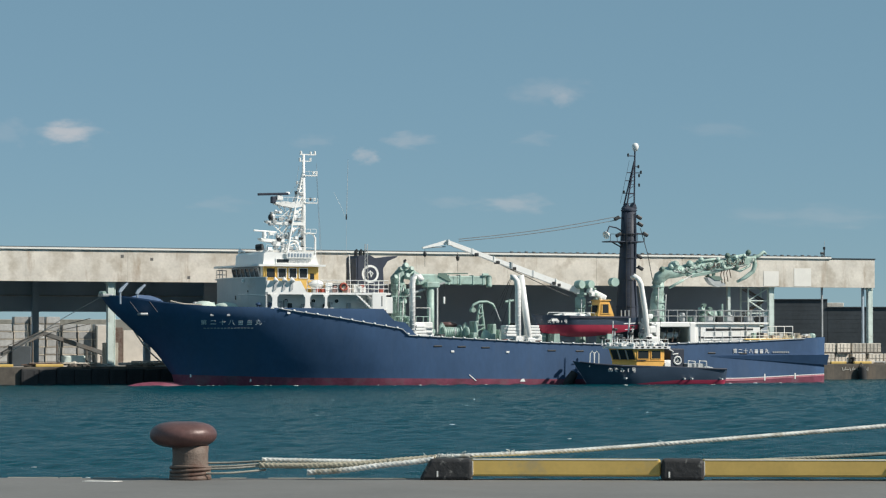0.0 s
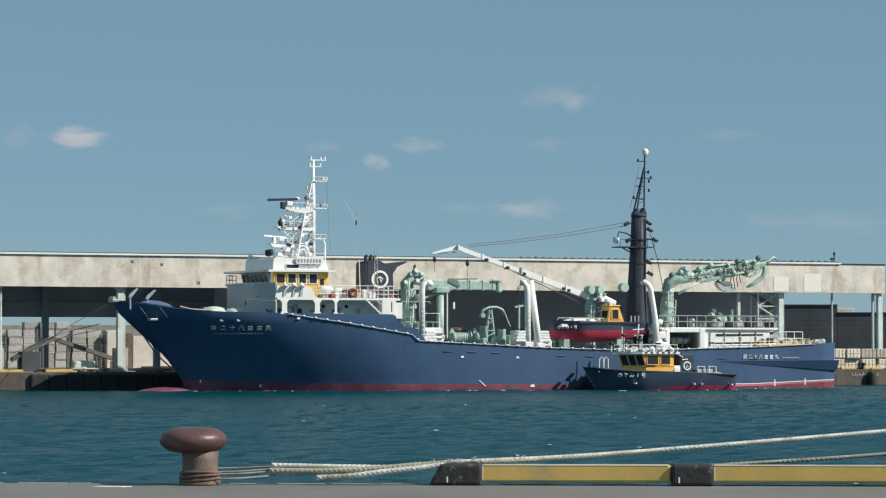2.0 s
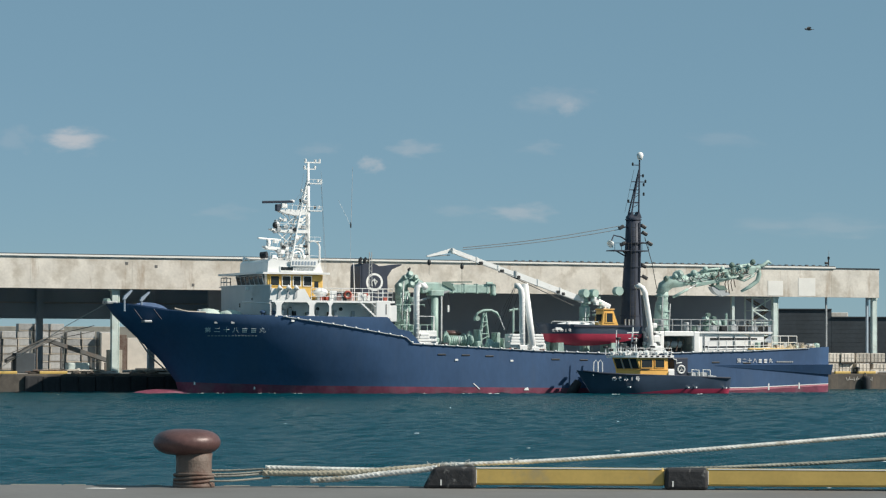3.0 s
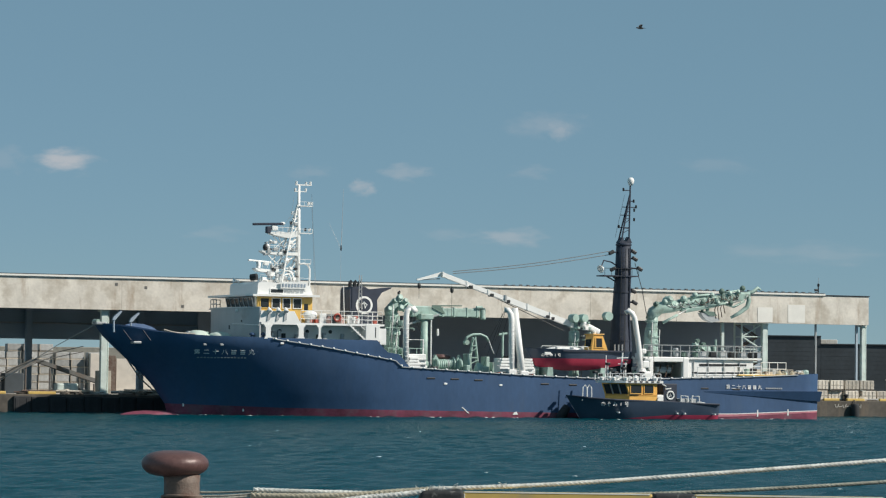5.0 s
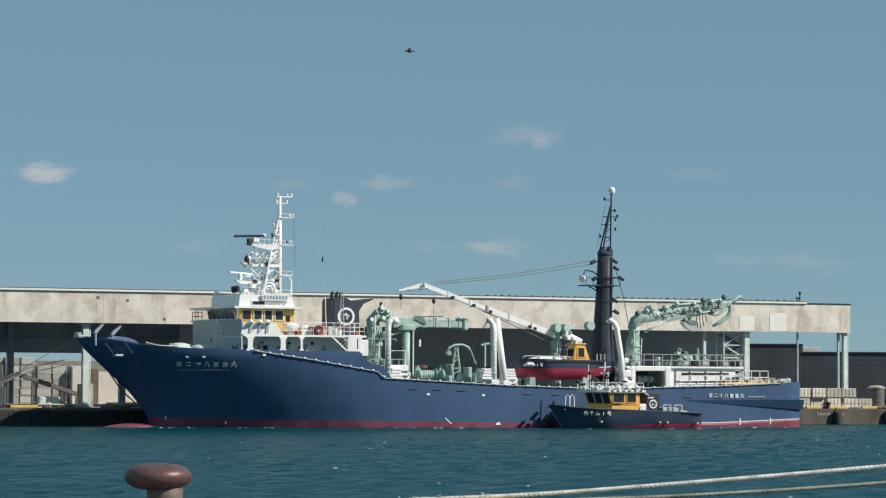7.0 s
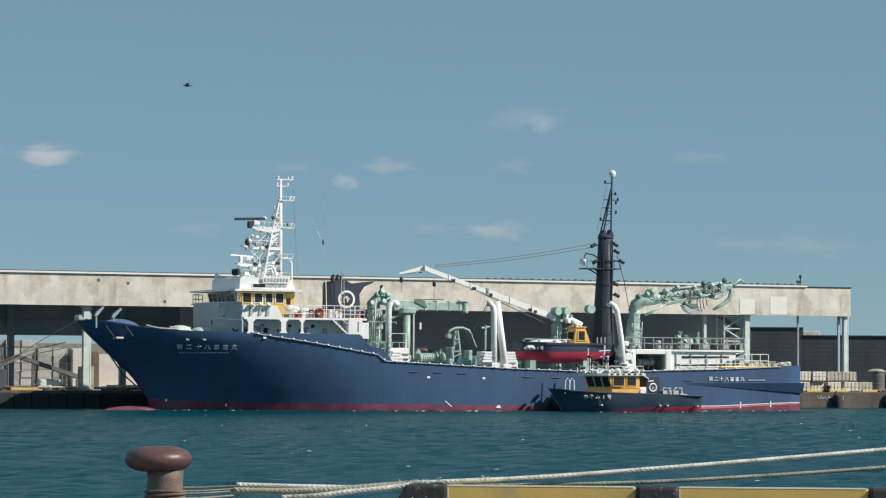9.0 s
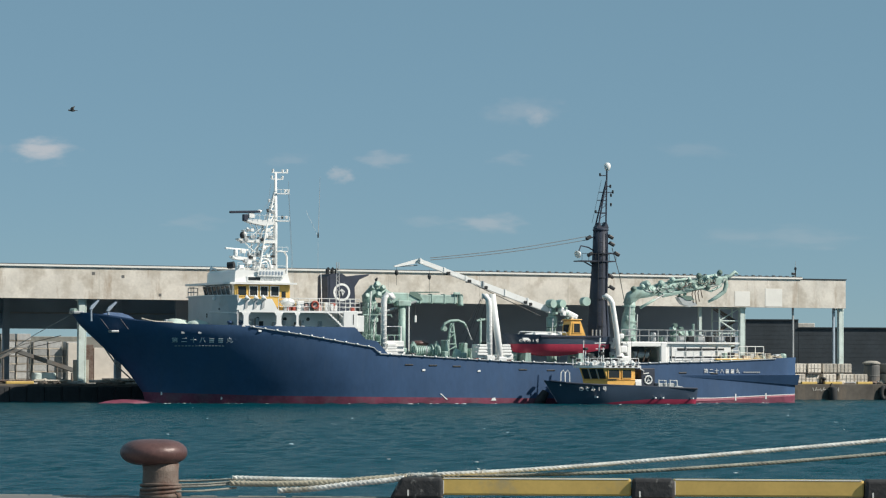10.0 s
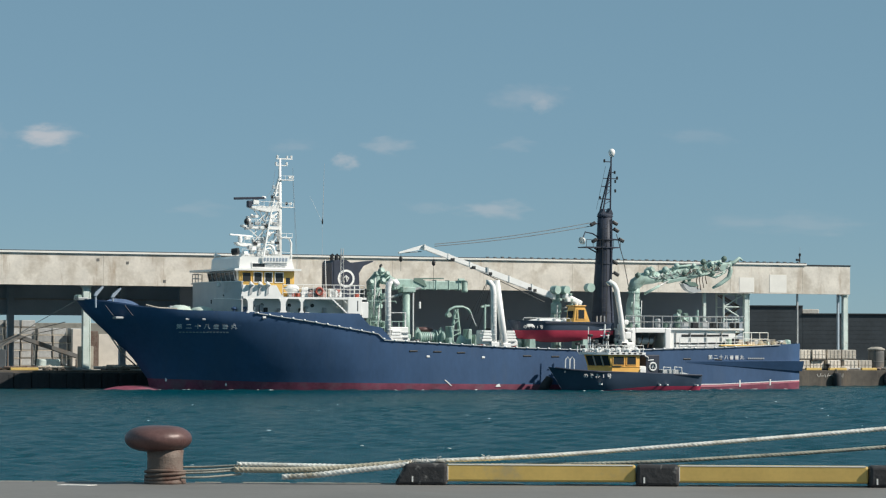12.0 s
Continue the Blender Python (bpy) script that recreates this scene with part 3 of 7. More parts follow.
def bow_plate(side, profile):
    """Raised plate standing on the bulwark of the bow: its top line by length."""
    bm, cols = nb(), []
    for k in range(15):
        x = profile[0][0] + (profile[-1][0] - profile[0][0]) * k / 14
        low = curve(SHEER, x) - 0.12
        top = max(low + 0.1, curve(profile, x))
        v = max(0.12, half_beam(x, low) - 0.08)
        cols.append([bm.verts.new((x, side * (v - d), z)) for d, z in ((0, low), (-0.02, top), (0.1, top), (0.1, low))])
    for p, q in zip(cols, cols[1:]):
        for r in range(4):
            bm.faces.new((p[r], p[(r + 1) % 4], q[(r + 1) % 4], q[r]))
    bm.faces.new(cols[0]), bm.faces.new(cols[-1][::-1])
    bmesh.ops.recalc_face_normals(bm, faces=bm.faces)
    return bm


part("bow_plate", bow_plate(1, [(-2.8, 6.0), (-1.5, 6.3), (-0.5, 6.24), (0.2, 6.05), (0.8, 5.66)]), BOWPLATE, ship, "blue plate raised inside the bow, sunlight put into its paint")
part("bow_plate", bow_plate(-1, [(-4.2, 6.2), (-3.2, 6.1), (-2.0, 5.9), (-0.9, 5.7), (0.0, 5.58)]), BOWPLATE, ship, "blue plate raised on the bow, in the same lightened paint")
for s0, s1, z0 in ((-4.05, -3.45, 6.4), (-2.85, -2.2, 6.3)):      # flared fairlead plates on the bow
    part("fairlead_plate", prism(nb(), [(s0, z0), (s0 + 0.2, z0), (s1 + 0.08, z0 + 0.6), (s1 - 0.02, z0 + 0.66), (s0 + 0.1, z0 + 0.25)], -1.55, -1.3), BACKWALL, ship, "pale grey flared fairlead plate")
    part("fairlead_leg", tube(nb(), [(s0 + 0.12, -1.45, z0 + 0.05), (s0 + 0.15, -1.4, 5.6)], 0.07, 8), BACKWALL, ship)
part("cover_lashing", tube(nb(), [(-0.3, -1.2, 5.8), (0.2, -1.4, 5.66), (0.6, -1.6, 5.58)], 0.09, 6), CRATE, ship)
part("deck_edge_pipe", tube(nb(), [(0.3, -2.3, 5.6), (1.5, -2.6, 5.56)], 0.06, 6), CRATE, ship)
COVER = mat("canvas_cover", (0.5, 0.58, 0.52), 0.9, vary=0.2, bump=0.5)


def draped(at, size, seed):
    """Canvas over a machine: a dome with folds."""
    bm = ball(nb(), (0, 0, 0), 1.0, size)
    for v in bm.verts:
        d = noise.noise(v.co * 2.2 + Vector((seed, 0, 0)))
        v.co = Vector(at) + v.co * (1 + 0.16 * d)
    return bm


for s in (1.9, 3.5):
    part("windlass_cover", draped((s, -1.9, 5.3), (0.86, 0.8, 0.56 if s < 3 else 0.46), s), COVER, ship, "pale green canvas windlass cover", smooth=True)
    part("windlass", box(nb(), s - 0.5, s + 0.5, -2.6, -1.2, 4.4, 5.3, bevel=0.08), GREEN, ship)
for s in (4.6, 5.0, 5.4):
    part("mushroom_vent", lathe(nb(), [(0.0, 4.4), (0.1, 4.4), (0.1, 5.5), (0.2, 5.55), (0.2, 5.65), (0, 5.75)], at=(s + 0.5, -4.0, 0), sides=10), HULL, ship)

# superstructure
front = [(4.4, 3.0), (4.3, 1.0), (4.35, -0.6), (4.5, -1.9), (4.75, -2.9), (5.1, -3.7), (5.5, -4.4)]
part("house_front", plan(nb(), front + [(5.6, -4.4), (5.6, 3.4), (5.0, 3.4)], 5.3, 7.42), SHADEGREY, ship, "house front with its shade put into the grey paint")
part("front_capping", plan(nb(), [(a - 0.03, b) for a, b in front] + [(5.62, -4.43), (5.62, 3.42), (5.0, 3.42)], 7.42, 7.47), WHITE, ship)
for v, z in ((-1.2, 6.15), (-1.2, 6.0), (-2.9, 6.5), (0.6, 6.5)):
    part("front_port", lathe(nb(), [(0, 0), (0.07, 0), (0.07, 0.04), (0, 0.04)], at=(4.4 if v > -2 else 4.72, v, z), sides=10, m=pose(0, 0, 0, 0, -90, 0).to_3x3()), DARK, ship)
part("front_pipe", tube(nb(), [(4.42, -1.7, 6.3), (4.68, -2.8, 6.28), (5.45, -4.45, 6.2)], 0.03, 6), WHITE, ship)
part("front_lamp", lathe(nb(), [(0, -0.16), (0.12, -0.1), (0.13, 0.06), (0, 0.1)], at=(4.55, -2.3, 7.25), sides=10), WHITE, ship)
part("lower_house", plan(nb(), [(4.6, 3.0), (4.6, -2.0), (5.0, -3.0), (5.3, -3.4), (14.4, -3.4), (14.4, 3.4), (5.0, 3.4)], 4.4, 6.28), WHITE, ship, "white steel lower house")
part("boat_deck", plan(nb(), [(5.61, 4.4), (5.61, -4.45), (13.6, -4.45), (14.65, -4.4), (14.65, 4.4)], 6.28, 6.42), WHITE, ship)
for s, w in ((6.12, 0.36), (8.5, 0.36), (9.85, 0.16)):
    bm = prism(nb(), [(s - w / 2 - 0.12, 5.3), (s + w / 2 + 0.12, 5.3), (s + w / 2, 5.5), (s + w / 2, 6.05), (s + w / 2 + 0.15, 6.28), (s - w / 2 - 0.15, 6.28), (s - w / 2, 6.05), (s - w / 2, 5.5)], -4.48, -4.36)
    part("deck_pillar", bm, WHITE, ship)
part("casing", box(nb(), 13.25, 14.3, -4.47, -3.4, 5.2, 6.44, bevel=0.03), WHITE, ship, "white aft casing")
part("casing", box(nb(), 14.3, 14.8, -4.4, -3.4, 5.0, 6.12, bevel=0.03), WHITE, ship, "low white locker behind the casing")
part("casing_slot", box(nb(), 13.95, 14.0, -4.49, -4.46, 5.5, 6.2), DARK, ship)
for s in (7.3, 11.0, 9.3):
    part("porthole", lathe(nb(), [(0.0, 0), (0.13, 0), (0.13, 0.04), (0, 0.04)], sides=14, at=(s, -3.42, 5.85), m=pose(0, 0, 0, 90).to_3x3()), GLASS, ship)
for i in range(7):
    part("stair_tread", box(nb(), 12.0 + 0.17 * i, 12.24 + 0.17 * i, -4.4, -3.8, 6.26 - 0.15 * i, 6.33 - 0.15 * i), WHITE, ship)
part("stair_string", prism(nb(), [(11.9, 6.42), (12.02, 6.42), (13.25, 5.33), (13.12, 5.33)], -4.46, -4.4), WHITE, ship)
part("stair_rail", tube(nb(), [(11.85, -4.43, 7.0), (12.0, -4.43, 7.0), (13.2, -4.43, 6.0)], 0.025, 6), WHITE, ship)
part("wing_bulwark", prism(nb(), [(5.45, 6.42), (8.45, 6.42), (8.0, 7.2), (5.6, 7.22)], -4.45, -4.3), WHITE, ship, "white bridge-wing bulwark")
for s in (6.1, 6.75, 7.3):
    part("deck_light", lathe(nb(), [(0.04, 0), (0.2, 0.3), (0.16, 0.36), (0, 0.36)], at=(s, -4.55, 7.45), sides=12, m=pose(0, 0, 0, 150).to_3x3()), WHITE, ship, "white wing floodlight")
    part("bracket", prism(nb(), [(s - 0.1, 6.5), (s + 0.12, 6.6), (s + 0.15, 7.1), (s - 0.02, 7.1)], -4.52, -4.45), GREY, ship)
part("bridge_house", box(nb(), 5.75, 9.76, -3.2, 3.2, 6.42, 8.22, bevel=0.04), YELLOW, ship, "ochre yellow bridge wall")
part("bridge_face", box(nb(), 5.62, 5.75, -3.0, 3.1, 6.42, 8.22), WHITE, ship)
for i in range(6):
    v0 = -2.85 + 0.96 * i
    lean = Matrix.Translation((5.62, 0, 7.5)) @ pose(0, 0, 0, 0, -13, 0) @ Matrix.Translation((-5.62, 0, -7.5))
    pane(ship, v0, v0 + 0.82, 5.6, 7.5, 8.14, GREY, "v").matrix_local = lean
for s0, s1 in ((5.95, 6.55), (6.8, 7.35), (7.6, 8.1), (8.35, 8.9)):
    pane(ship, s0, s1, -3.2, 7.45, 8.08, WHITE if s0 > 6.7 else YELLOW)
door = part("bridge_door", box(nb(), 8.95, 9.6, -3.24, -3.2, 6.45, 8.1, bevel=0.01), YELLOW, ship, "ochre yellow side door of the bridge")
part("door_window", box(nb(), 9.12, 9.42, -3.26, -3.23, 7.3, 7.75, bevel=0.02), GLASS, door)
part("door_handle", box(nb(), 9.02, 9.06, -3.28, -3.23, 7.0, 7.15), STEEL, door)
part("bridge_visor", plan(nb(), [(4.95, -3.0), (5.3, -3.5), (10.1, -3.7), (10.1, 3.7), (5.3, 4.75), (4.7, 4.7), (4.8, 2.5)], 8.22, 8.36), WHITE, ship)
part("monkey_island", prism(nb(), [(5.75, 8.36), (9.8, 8.36), (9.6, 9.0), (6.0, 9.25), (5.8, 9.1)], -3.1, 3.0), WHITE, ship, "white upper bridge casing")
pane(ship, 6.7, 7.6, -3.1, 8.48, 8.72, WHITE)
part("name_board", box(nb(), 7.38, 9.36, -3.3, -3.22, 8.78, 9.24), WHITE, ship)
bar_writing(ship, 7.5, 9.3, -3.32, 9.01, 0.23, 8, BACKWALL, fill=0.5)
bar_writing(ship, 7.7, 9.3, -3.2, 8.62, 0.07, 5, GREY)
pipe_rail("wing_rail", ship, [(5.6, 4.6, 7.47), (4.9, 4.6, 7.47), (4.9, 3.3, 7.47)], 0.62, 2, 0.6, 0.03, GREY)
# Wing floor in the same shaded copy of the house white.
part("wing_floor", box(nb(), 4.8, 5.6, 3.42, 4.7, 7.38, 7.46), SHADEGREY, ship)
pipe_rail("guard_rail", ship, [(8.5, -4.35, 6.42), (14.5, -4.35, 6.42)], 0.85, 3, 0.75)
pipe_rail("guard_rail", ship, [(14.5, -4.35, 6.42), (14.5, 3.0, 6.42)], 0.85, 3, 0.9)
pipe_rail("guard_rail", ship, [(6.0, -3.0, 9.2), (9.6, -3.0, 9.0)], 0.5, 1, 0.8, 0.016)
part("life_raft", ball(nb(), (9.35, -3.85, 6.98), 0.5, (1.05, 0.6, 0.62)), WHITE, ship, "white life-raft canister", smooth=True)
s = 11.15
ring = [(s + 0.24 * math.cos(k * math.tau / 16), -4.42, 6.82 + 0.24 * math.sin(k * math.tau / 16)) for k in range(17)]
part("lifebuoy", tube(nb(), ring, 0.075, 7), RED, ship, "orange-red lifebuoy", smooth=True)
part("deck_locker", box(nb(), 10.0, 10.5, -4.0, -3.5, 6.42, 7.1, bevel=0.03), WHITE, ship)
part("searchlight", tube(nb(), [(5.9, -1.2, 9.55), (6.25, -1.5, 9.6)], 0.24, 12), DARK, ship)
part("searchlight_post", tube(nb(), [(6.1, -1.3, 9.2), (6.1, -1.3, 9.55)], 0.06, 8), WHITE, ship)
for s, v in ((5.9, 1.4), (6.6, -2.6), (7.4, 0.4)):
    part("horn", lathe(nb(), [(0.05, 0), (0.08, 0.25), (0.2, 0.4), (0, 0.4)], at=(s, v, 9.35), sides=12, m=pose(0, 0, 0, 0, -80, 0).to_3x3()), WHITE, ship)
    part("horn_post", tube(nb(), [(s, v, 9.0), (s, v, 9.4)], 0.05, 8), WHITE, ship)

# signal mast over the bridge
part("signal_mast", tube(nb(), [(9.75, 0, 8.36), (9.77, 0, 12.9), (9.78, 0, 16.2)], 0.1, 12, [0.19, 0.16, 0.085]), WHITE, ship, "white tubular signal mast", smooth=True)
for v in (-0.75, 0.75):
    part("mast_leg", tube(nb(), [(8.3, v, 9.0), (8.72, v * 0.75, 11.1), (9.03, v * 0.5, 12.44), (9.4, v * 0.25, 13.66), (9.72, 0, 14.9)], 0.065, 8), WHITE, ship)
LEGLINE = [(9.0, 8.3), (11.1, 8.72), (12.44, 9.03), (13.66, 9.4), (14.9, 9.72)]
for i, z in enumerate((9.3, 9.75, 10.3, 10.8, 11.6, 12.05, 13.1, 13.6, 14.1, 14.5)):
    x = curve(LEGLINE, z)
    v = 0.75 * (14.9 - z) / 5.9
    part("mast_brace", tube(nb(), [(x, -v, z), (9.77, 0, z + (0.4 if i % 2 else -0.05))], 0.032, 6), WHITE, ship)
    part("mast_brace", tube(nb(), [(x, -v, z), (x, v, z + 0.25)], 0.032, 6), WHITE, ship)
PLATFORMS = (
    [(7.58, 12.8), (7.6, 12.7), (8.0, 12.56), (8.96, 12.4), (9.56, 12.52), (9.56, 12.9), (8.8, 12.8), (8.3, 12.86)],
    [(6.96, 11.5), (7.0, 11.4), (7.3, 11.27), (8.43, 11.2), (9.7, 11.2), (9.65, 11.42), (8.3, 11.4)],
    [(6.5, 10.27), (6.55, 10.15), (6.75, 10.03), (8.06, 9.9), (8.42, 10.05), (8.0, 10.15)])
for outline in PLATFORMS:
    part("mast_platform", prism(nb(), outline, -0.4, 0.4), WHITE, ship, "white tapered radar platform")
    s0, z0 = outline[0]
    s1 = outline[4][0]
    pipe_rail("platform_guard", ship, [(s0 + 0.5, -0.5, z0 + 0.02), (s1, -0.5, z0 + 0.02)], 0.32, 1, 0.38, 0.016)
for s0, s1, z in ((9.8, 10.75, 12.8), (9.8, 10.66, 10.66), (9.8, 10.75, 14.72)):
    part("yard_arm", box(nb(), s0, s1, -0.22, 0.22, z - 0.04, z + 0.02), WHITE, ship)
    pipe_rail("yard_rail", ship, [(s0, -0.22, z), (s1, -0.22, z)], 0.28, 1, 0.35, 0.014)
for i, (a, z, b, w) in enumerate(((7.7, 12.6, 9.0, 11.5), (8.2, 12.5, 8.7, 11.5), (8.7, 12.4, 8.3, 11.45), (7.3, 11.3, 8.6, 10.2), (7.9, 11.2, 8.2, 10.1), (8.5, 11.1, 7.6, 10.1), (9.3, 11.15, 8.6, 10.0), (7.2, 10.0, 8.1, 9.2), (7.9, 9.95, 7.4, 9.2), (9.4, 12.4, 8.8, 11.4), (9.5, 11.1, 9.0, 9.3))):
    part("mast_brace", tube(nb(), [(a, -0.3, z), (b, 0.3 - 0.5 * (i % 2), w)], 0.034, 6), GREY if i % 3 == 1 else WHITE, ship)
part("arch_frame", tube(nb(), [(10.66, 0, 8.4), (10.66, 0, 10.3), (10.5, 0, 10.6), (10.2, 0, 10.68), (9.8, 0, 10.6)], 0.07, 8), WHITE, ship)
part("arch_frame", tube(nb(), [(8.85 - 0.5 * math.cos(math.pi * k / 14), -0.4, 9.4 + 0.72 * math.sin(math.pi * k / 14)) for k in range(15)], 0.06, 8), WHITE, ship, "white hoop over the bridge roof", smooth=True)
part("arch_frame", tube(nb(), [(8.85 - 0.32 * math.cos(math.pi * k / 14), -0.4, 9.4 + 0.5 * math.sin(math.pi * k / 14)) for k in range(15)], 0.035, 8), WHITE, ship, smooth=True)
part("radar_scanner", box(nb(), -1.15, 1.05, -0.1, 0.1, -0.085, 0.085, bevel=0.04), NAVY, ship, "dark open-array radar scanner").matrix_local = pose(7.5, -0.2, 13.36, 0, -2, -6)
part("radar_motor", box(nb(), 7.72, 8.15, -0.3, 0.2, 12.92, 13.28, bevel=0.06), WHITE, ship)
part("radar_motor", box(nb(), 7.35, 7.7, -0.25, 0.15, 12.72, 13.2, bevel=0.06), NAVY, ship)
part("scanner_tip", ball(nb(), (8.5, -0.25, 13.42), 0.15, (1.3, 1, 0.8)), WHITE, ship, smooth=True)
part("radar_scanner", box(nb(), -0.92, 0.88, -0.08, 0.08, -0.055, 0.055, bevel=0.03), WHITE, ship, "white slim radar scanner").matrix_local = pose(6.85, -0.3, 10.74, 0, 3, 8)
part("radar_motor", tube(nb(), [(6.75, -0.3, 10.25), (6.75, -0.3, 10.7)], 0.15, 10), WHITE, ship)
for s, z, r, m in ((7.22, 11.72, 0.2, DARK), (7.4, 11.74, 0.2, WHITE), (7.6, 12.1, 0.14, WHITE), (6.78, 10.46, 0.18, WHITE), (9.0, 11.72, 0.17, WHITE), (8.55, 10.5, 0.18, STEEL), (8.1, 11.62, 0.12, STEEL), (7.7, 10.4, 0.13, STEEL), (8.85, 10.86, 0.15, WHITE)):
    part("radome", ball(nb(), (s, -0.35 if m is not WHITE else -0.3, z), r, (0.9, 0.9, 1.2)), m, ship, smooth=True)
part("top_yard", box(nb(), 9.5, 10.7, -0.06, 0.06, 16.16, 16.24), WHITE, ship)
part("top_yard", box(nb(), 9.45, 10.32, -0.06, 0.06, 15.7, 15.76), WHITE, ship)
for s, z in ((9.58, 16.34), (10.62, 16.34), (10.3, 16.3), (9.5, 15.86), (10.28, 15.86), (10.72, 14.9), (10.3, 13.05), (10.6, 13.05), (10.5, 14.9), (9.3, 14.2), (9.2, 13.5)):
    part("signal_lamp", lathe(nb(), [(0, -0.1), (0.08, -0.1), (0.09, 0.1), (0, 0.12)], at=(s, 0, z), sides=8), WHITE if z > 14 or s > 10.5 else DARK, ship)
for s, z in ((8.7, 9.6), (9.2, 10.0), (8.3, 10.35), (8.95, 10.9), (9.35, 11.6), (8.6, 11.5), (9.15, 12.1), (9.5, 13.4), (9.3, 9.3), (8.2, 9.4), (7.2, 9.5), (7.7, 9.7)):
    part("mast_fitting", box(nb(), s - 0.16, s + 0.16, -0.35, 0.1, z - 0.12, z + 0.14, bevel=0.04), random.choice((WHITE, WHITE, STEEL, GREY)), ship)
for s0, z0, s1, z1 in ((10.7, 15.6, 11.0, 8.4), (10.72, 14.7, 10.9, 8.4), (9.4, 15.4, 8.9, 12.9), (9.5, 14.4, 8.2, 12.9)):
    part("halyard", tube(nb(), [(s0, -0.1, z0), (s1, -0.5, z1)], 0.011, 4), STEEL, ship)
part("whip_antenna", tube(nb(), [(12.97, 0, 11.8), (12.5, 0, 12.75), (12.05, 0, 13.6)], 0.012, 5, [0.01, 0.008, 0.006]), STEEL, ship)
part("whip_insulator", lathe(nb(), [(0, 11.65), (0.05, 11.67), (0.06, 11.85), (0.035, 12.05), (0, 12.05)], at=(13.0, 0, 0), sides=8), DARK, ship)
part("whip_antenna", tube(nb(), [(13.0, 0, 6.4), (13.0, 0, 11.7), (13.02, 0, 12.0), (13.12, 0, 16.0)], 0.02, 5, [0.016, 0.006, 0.022, 0.009]), STEEL, ship)
part("whip_antenna", tube(nb(), [(12.2, -3.0, 6.4), (12.1, -3.0, 9.1)], 0.03, 6), WHITE, ship)

# funnel with the owner's ring mark
fun = part("funnel", prism(nb(), [(13.35, 6.42), (13.35, 8.9), (13.5, 9.1), (14.4, 9.15), (14.75, 8.95), (15.45, 8.98), (16.5, 9.12), (16.45, 9.02), (15.75, 8.72), (15.4, 8.2), (15.5, 6.42)], -1.0, 1.0), NAVY, ship, "dark navy funnel with a swept-back fin")
for s, r in ((13.6, 0.13), (13.95, 0.13), (14.25, 0.1)):
    part("exhaust_pipe", tube(nb(), [(s, -0.3, 8.9), (s, -0.3, 9.4), (s + 0.12, -0.3, 9.5)], r, 10), DARK, fun)
for r, w in ((0.56, 0.075), (0.36, 0.06)):
    ring = nb()
    n = 36
    va = [[ring.verts.new((14.43 + q * math.cos(k * math.tau / n), y, 7.81 + q * math.sin(k * math.tau / n))) for k in range(n)] for q, y in ((r - w, -1.02), (r + w, -1.02), (r + w, -1.0), (r - w, -1.0))]
    for i in range(4):
        for k in range(n):
            ring.faces.new((va[i][k], va[i][(k + 1) % n], va[(i + 1) % 4][(k + 1) % n], va[(i + 1) % 4][k]))
    if r < 0.5:
        ring.free()
        ring = tube(nb(), [(14.25, -1.02, 7.55), (14.2, -1.02, 7.85), (14.42, -1.02, 8.02), (14.62, -1.02, 7.85), (14.5, -1.02, 7.6), (14.4, -1.02, 7.98)], 0.055, 6)
    part("ring_mark", ring, WHITE, fun)
lat = [(13.75, -1.6), (14.05, -1.6), (13.9, -1.35)]
for s, v in lat:
    part("lattice_leg", tube(nb(), [(s, v, 6.42), (13.9 + (s - 13.9) * 0.5, v, 9.9)], 0.025, 5), STEEL, ship)
for i in range(10):
    part("lattice_brace", tube(nb(), [(13.77 if i % 2 else 14.03, -1.6, 6.5 + 0.32 * i), (14.03 if i % 2 else 13.77, -1.6, 6.82 + 0.32 * i)], 0.018, 4), STEEL, ship)

# fore crane, in pale green
part("crane_pedestal", lathe(nb(), [(0, 2.1), (0.72, 2.1), (0.7, 3.6), (0.56, 3.75), (0.53, 4.6), (0.6, 4.66), (0.6, 4.85), (0.52, 4.9), (0.5, 5.7), (0.62, 5.78), (0.62, 6.02), (0.5, 6.1), (0.47, 6.6), (0.55, 6.66), (0.55, 6.85), (0.47, 6.9), (0.46, 7.3), (0, 7.4)], at=(17.15, 0.5, 0), sides=24), GREEN, ship, "pale green crane pedestal", smooth=False)
part("crane_head", tube(nb(), [(17.1, 0.5, 6.9), (17.05, 0.5, 7.5), (17.4, 0.5, 7.95), (18.0, 0.5, 7.9), (18.7, 0.5, 7.5)], 0.4, 12, [0.46, 0.5, 0.48, 0.42, 0.36]), GREEN, ship, "curved crane elbow", smooth=True)
for s, v, z, r in ((17.55, 0.1, 8.42, 0.24), (17.25, 0.2, 8.2, 0.2), (17.95, 0.0, 8.2, 0.2), (16.75, 0.1, 7.6, 0.2), (18.2, -0.05, 7.85, 0.17), (17.6, -0.05, 7.7, 0.22)):
    part("hydraulic_motor", lathe(nb(), [(0, -r), (r * 0.8, -r * 0.9), (r, -r * 0.3), (r, r * 0.5), (r * 0.7, r), (0, r)], at=(s, v, z), sides=12, m=pose(0, 0, 0, 70, 15 * (s % 1), 0).to_3x3()), GREEN, ship, smooth=False)
part("crane_vent", tube(nb(), [(17.55, 0.2, 8.5), (17.5, 0.2, 8.8), (17.62, 0.2, 8.86)], 0.09, 8), DARK, ship)
part("crane_boom", box(nb(), 18.5, 20.05, 0.1, 0.9, 7.08, 7.88, bevel=0.09), GREEN, ship, "long pale green crane boom")
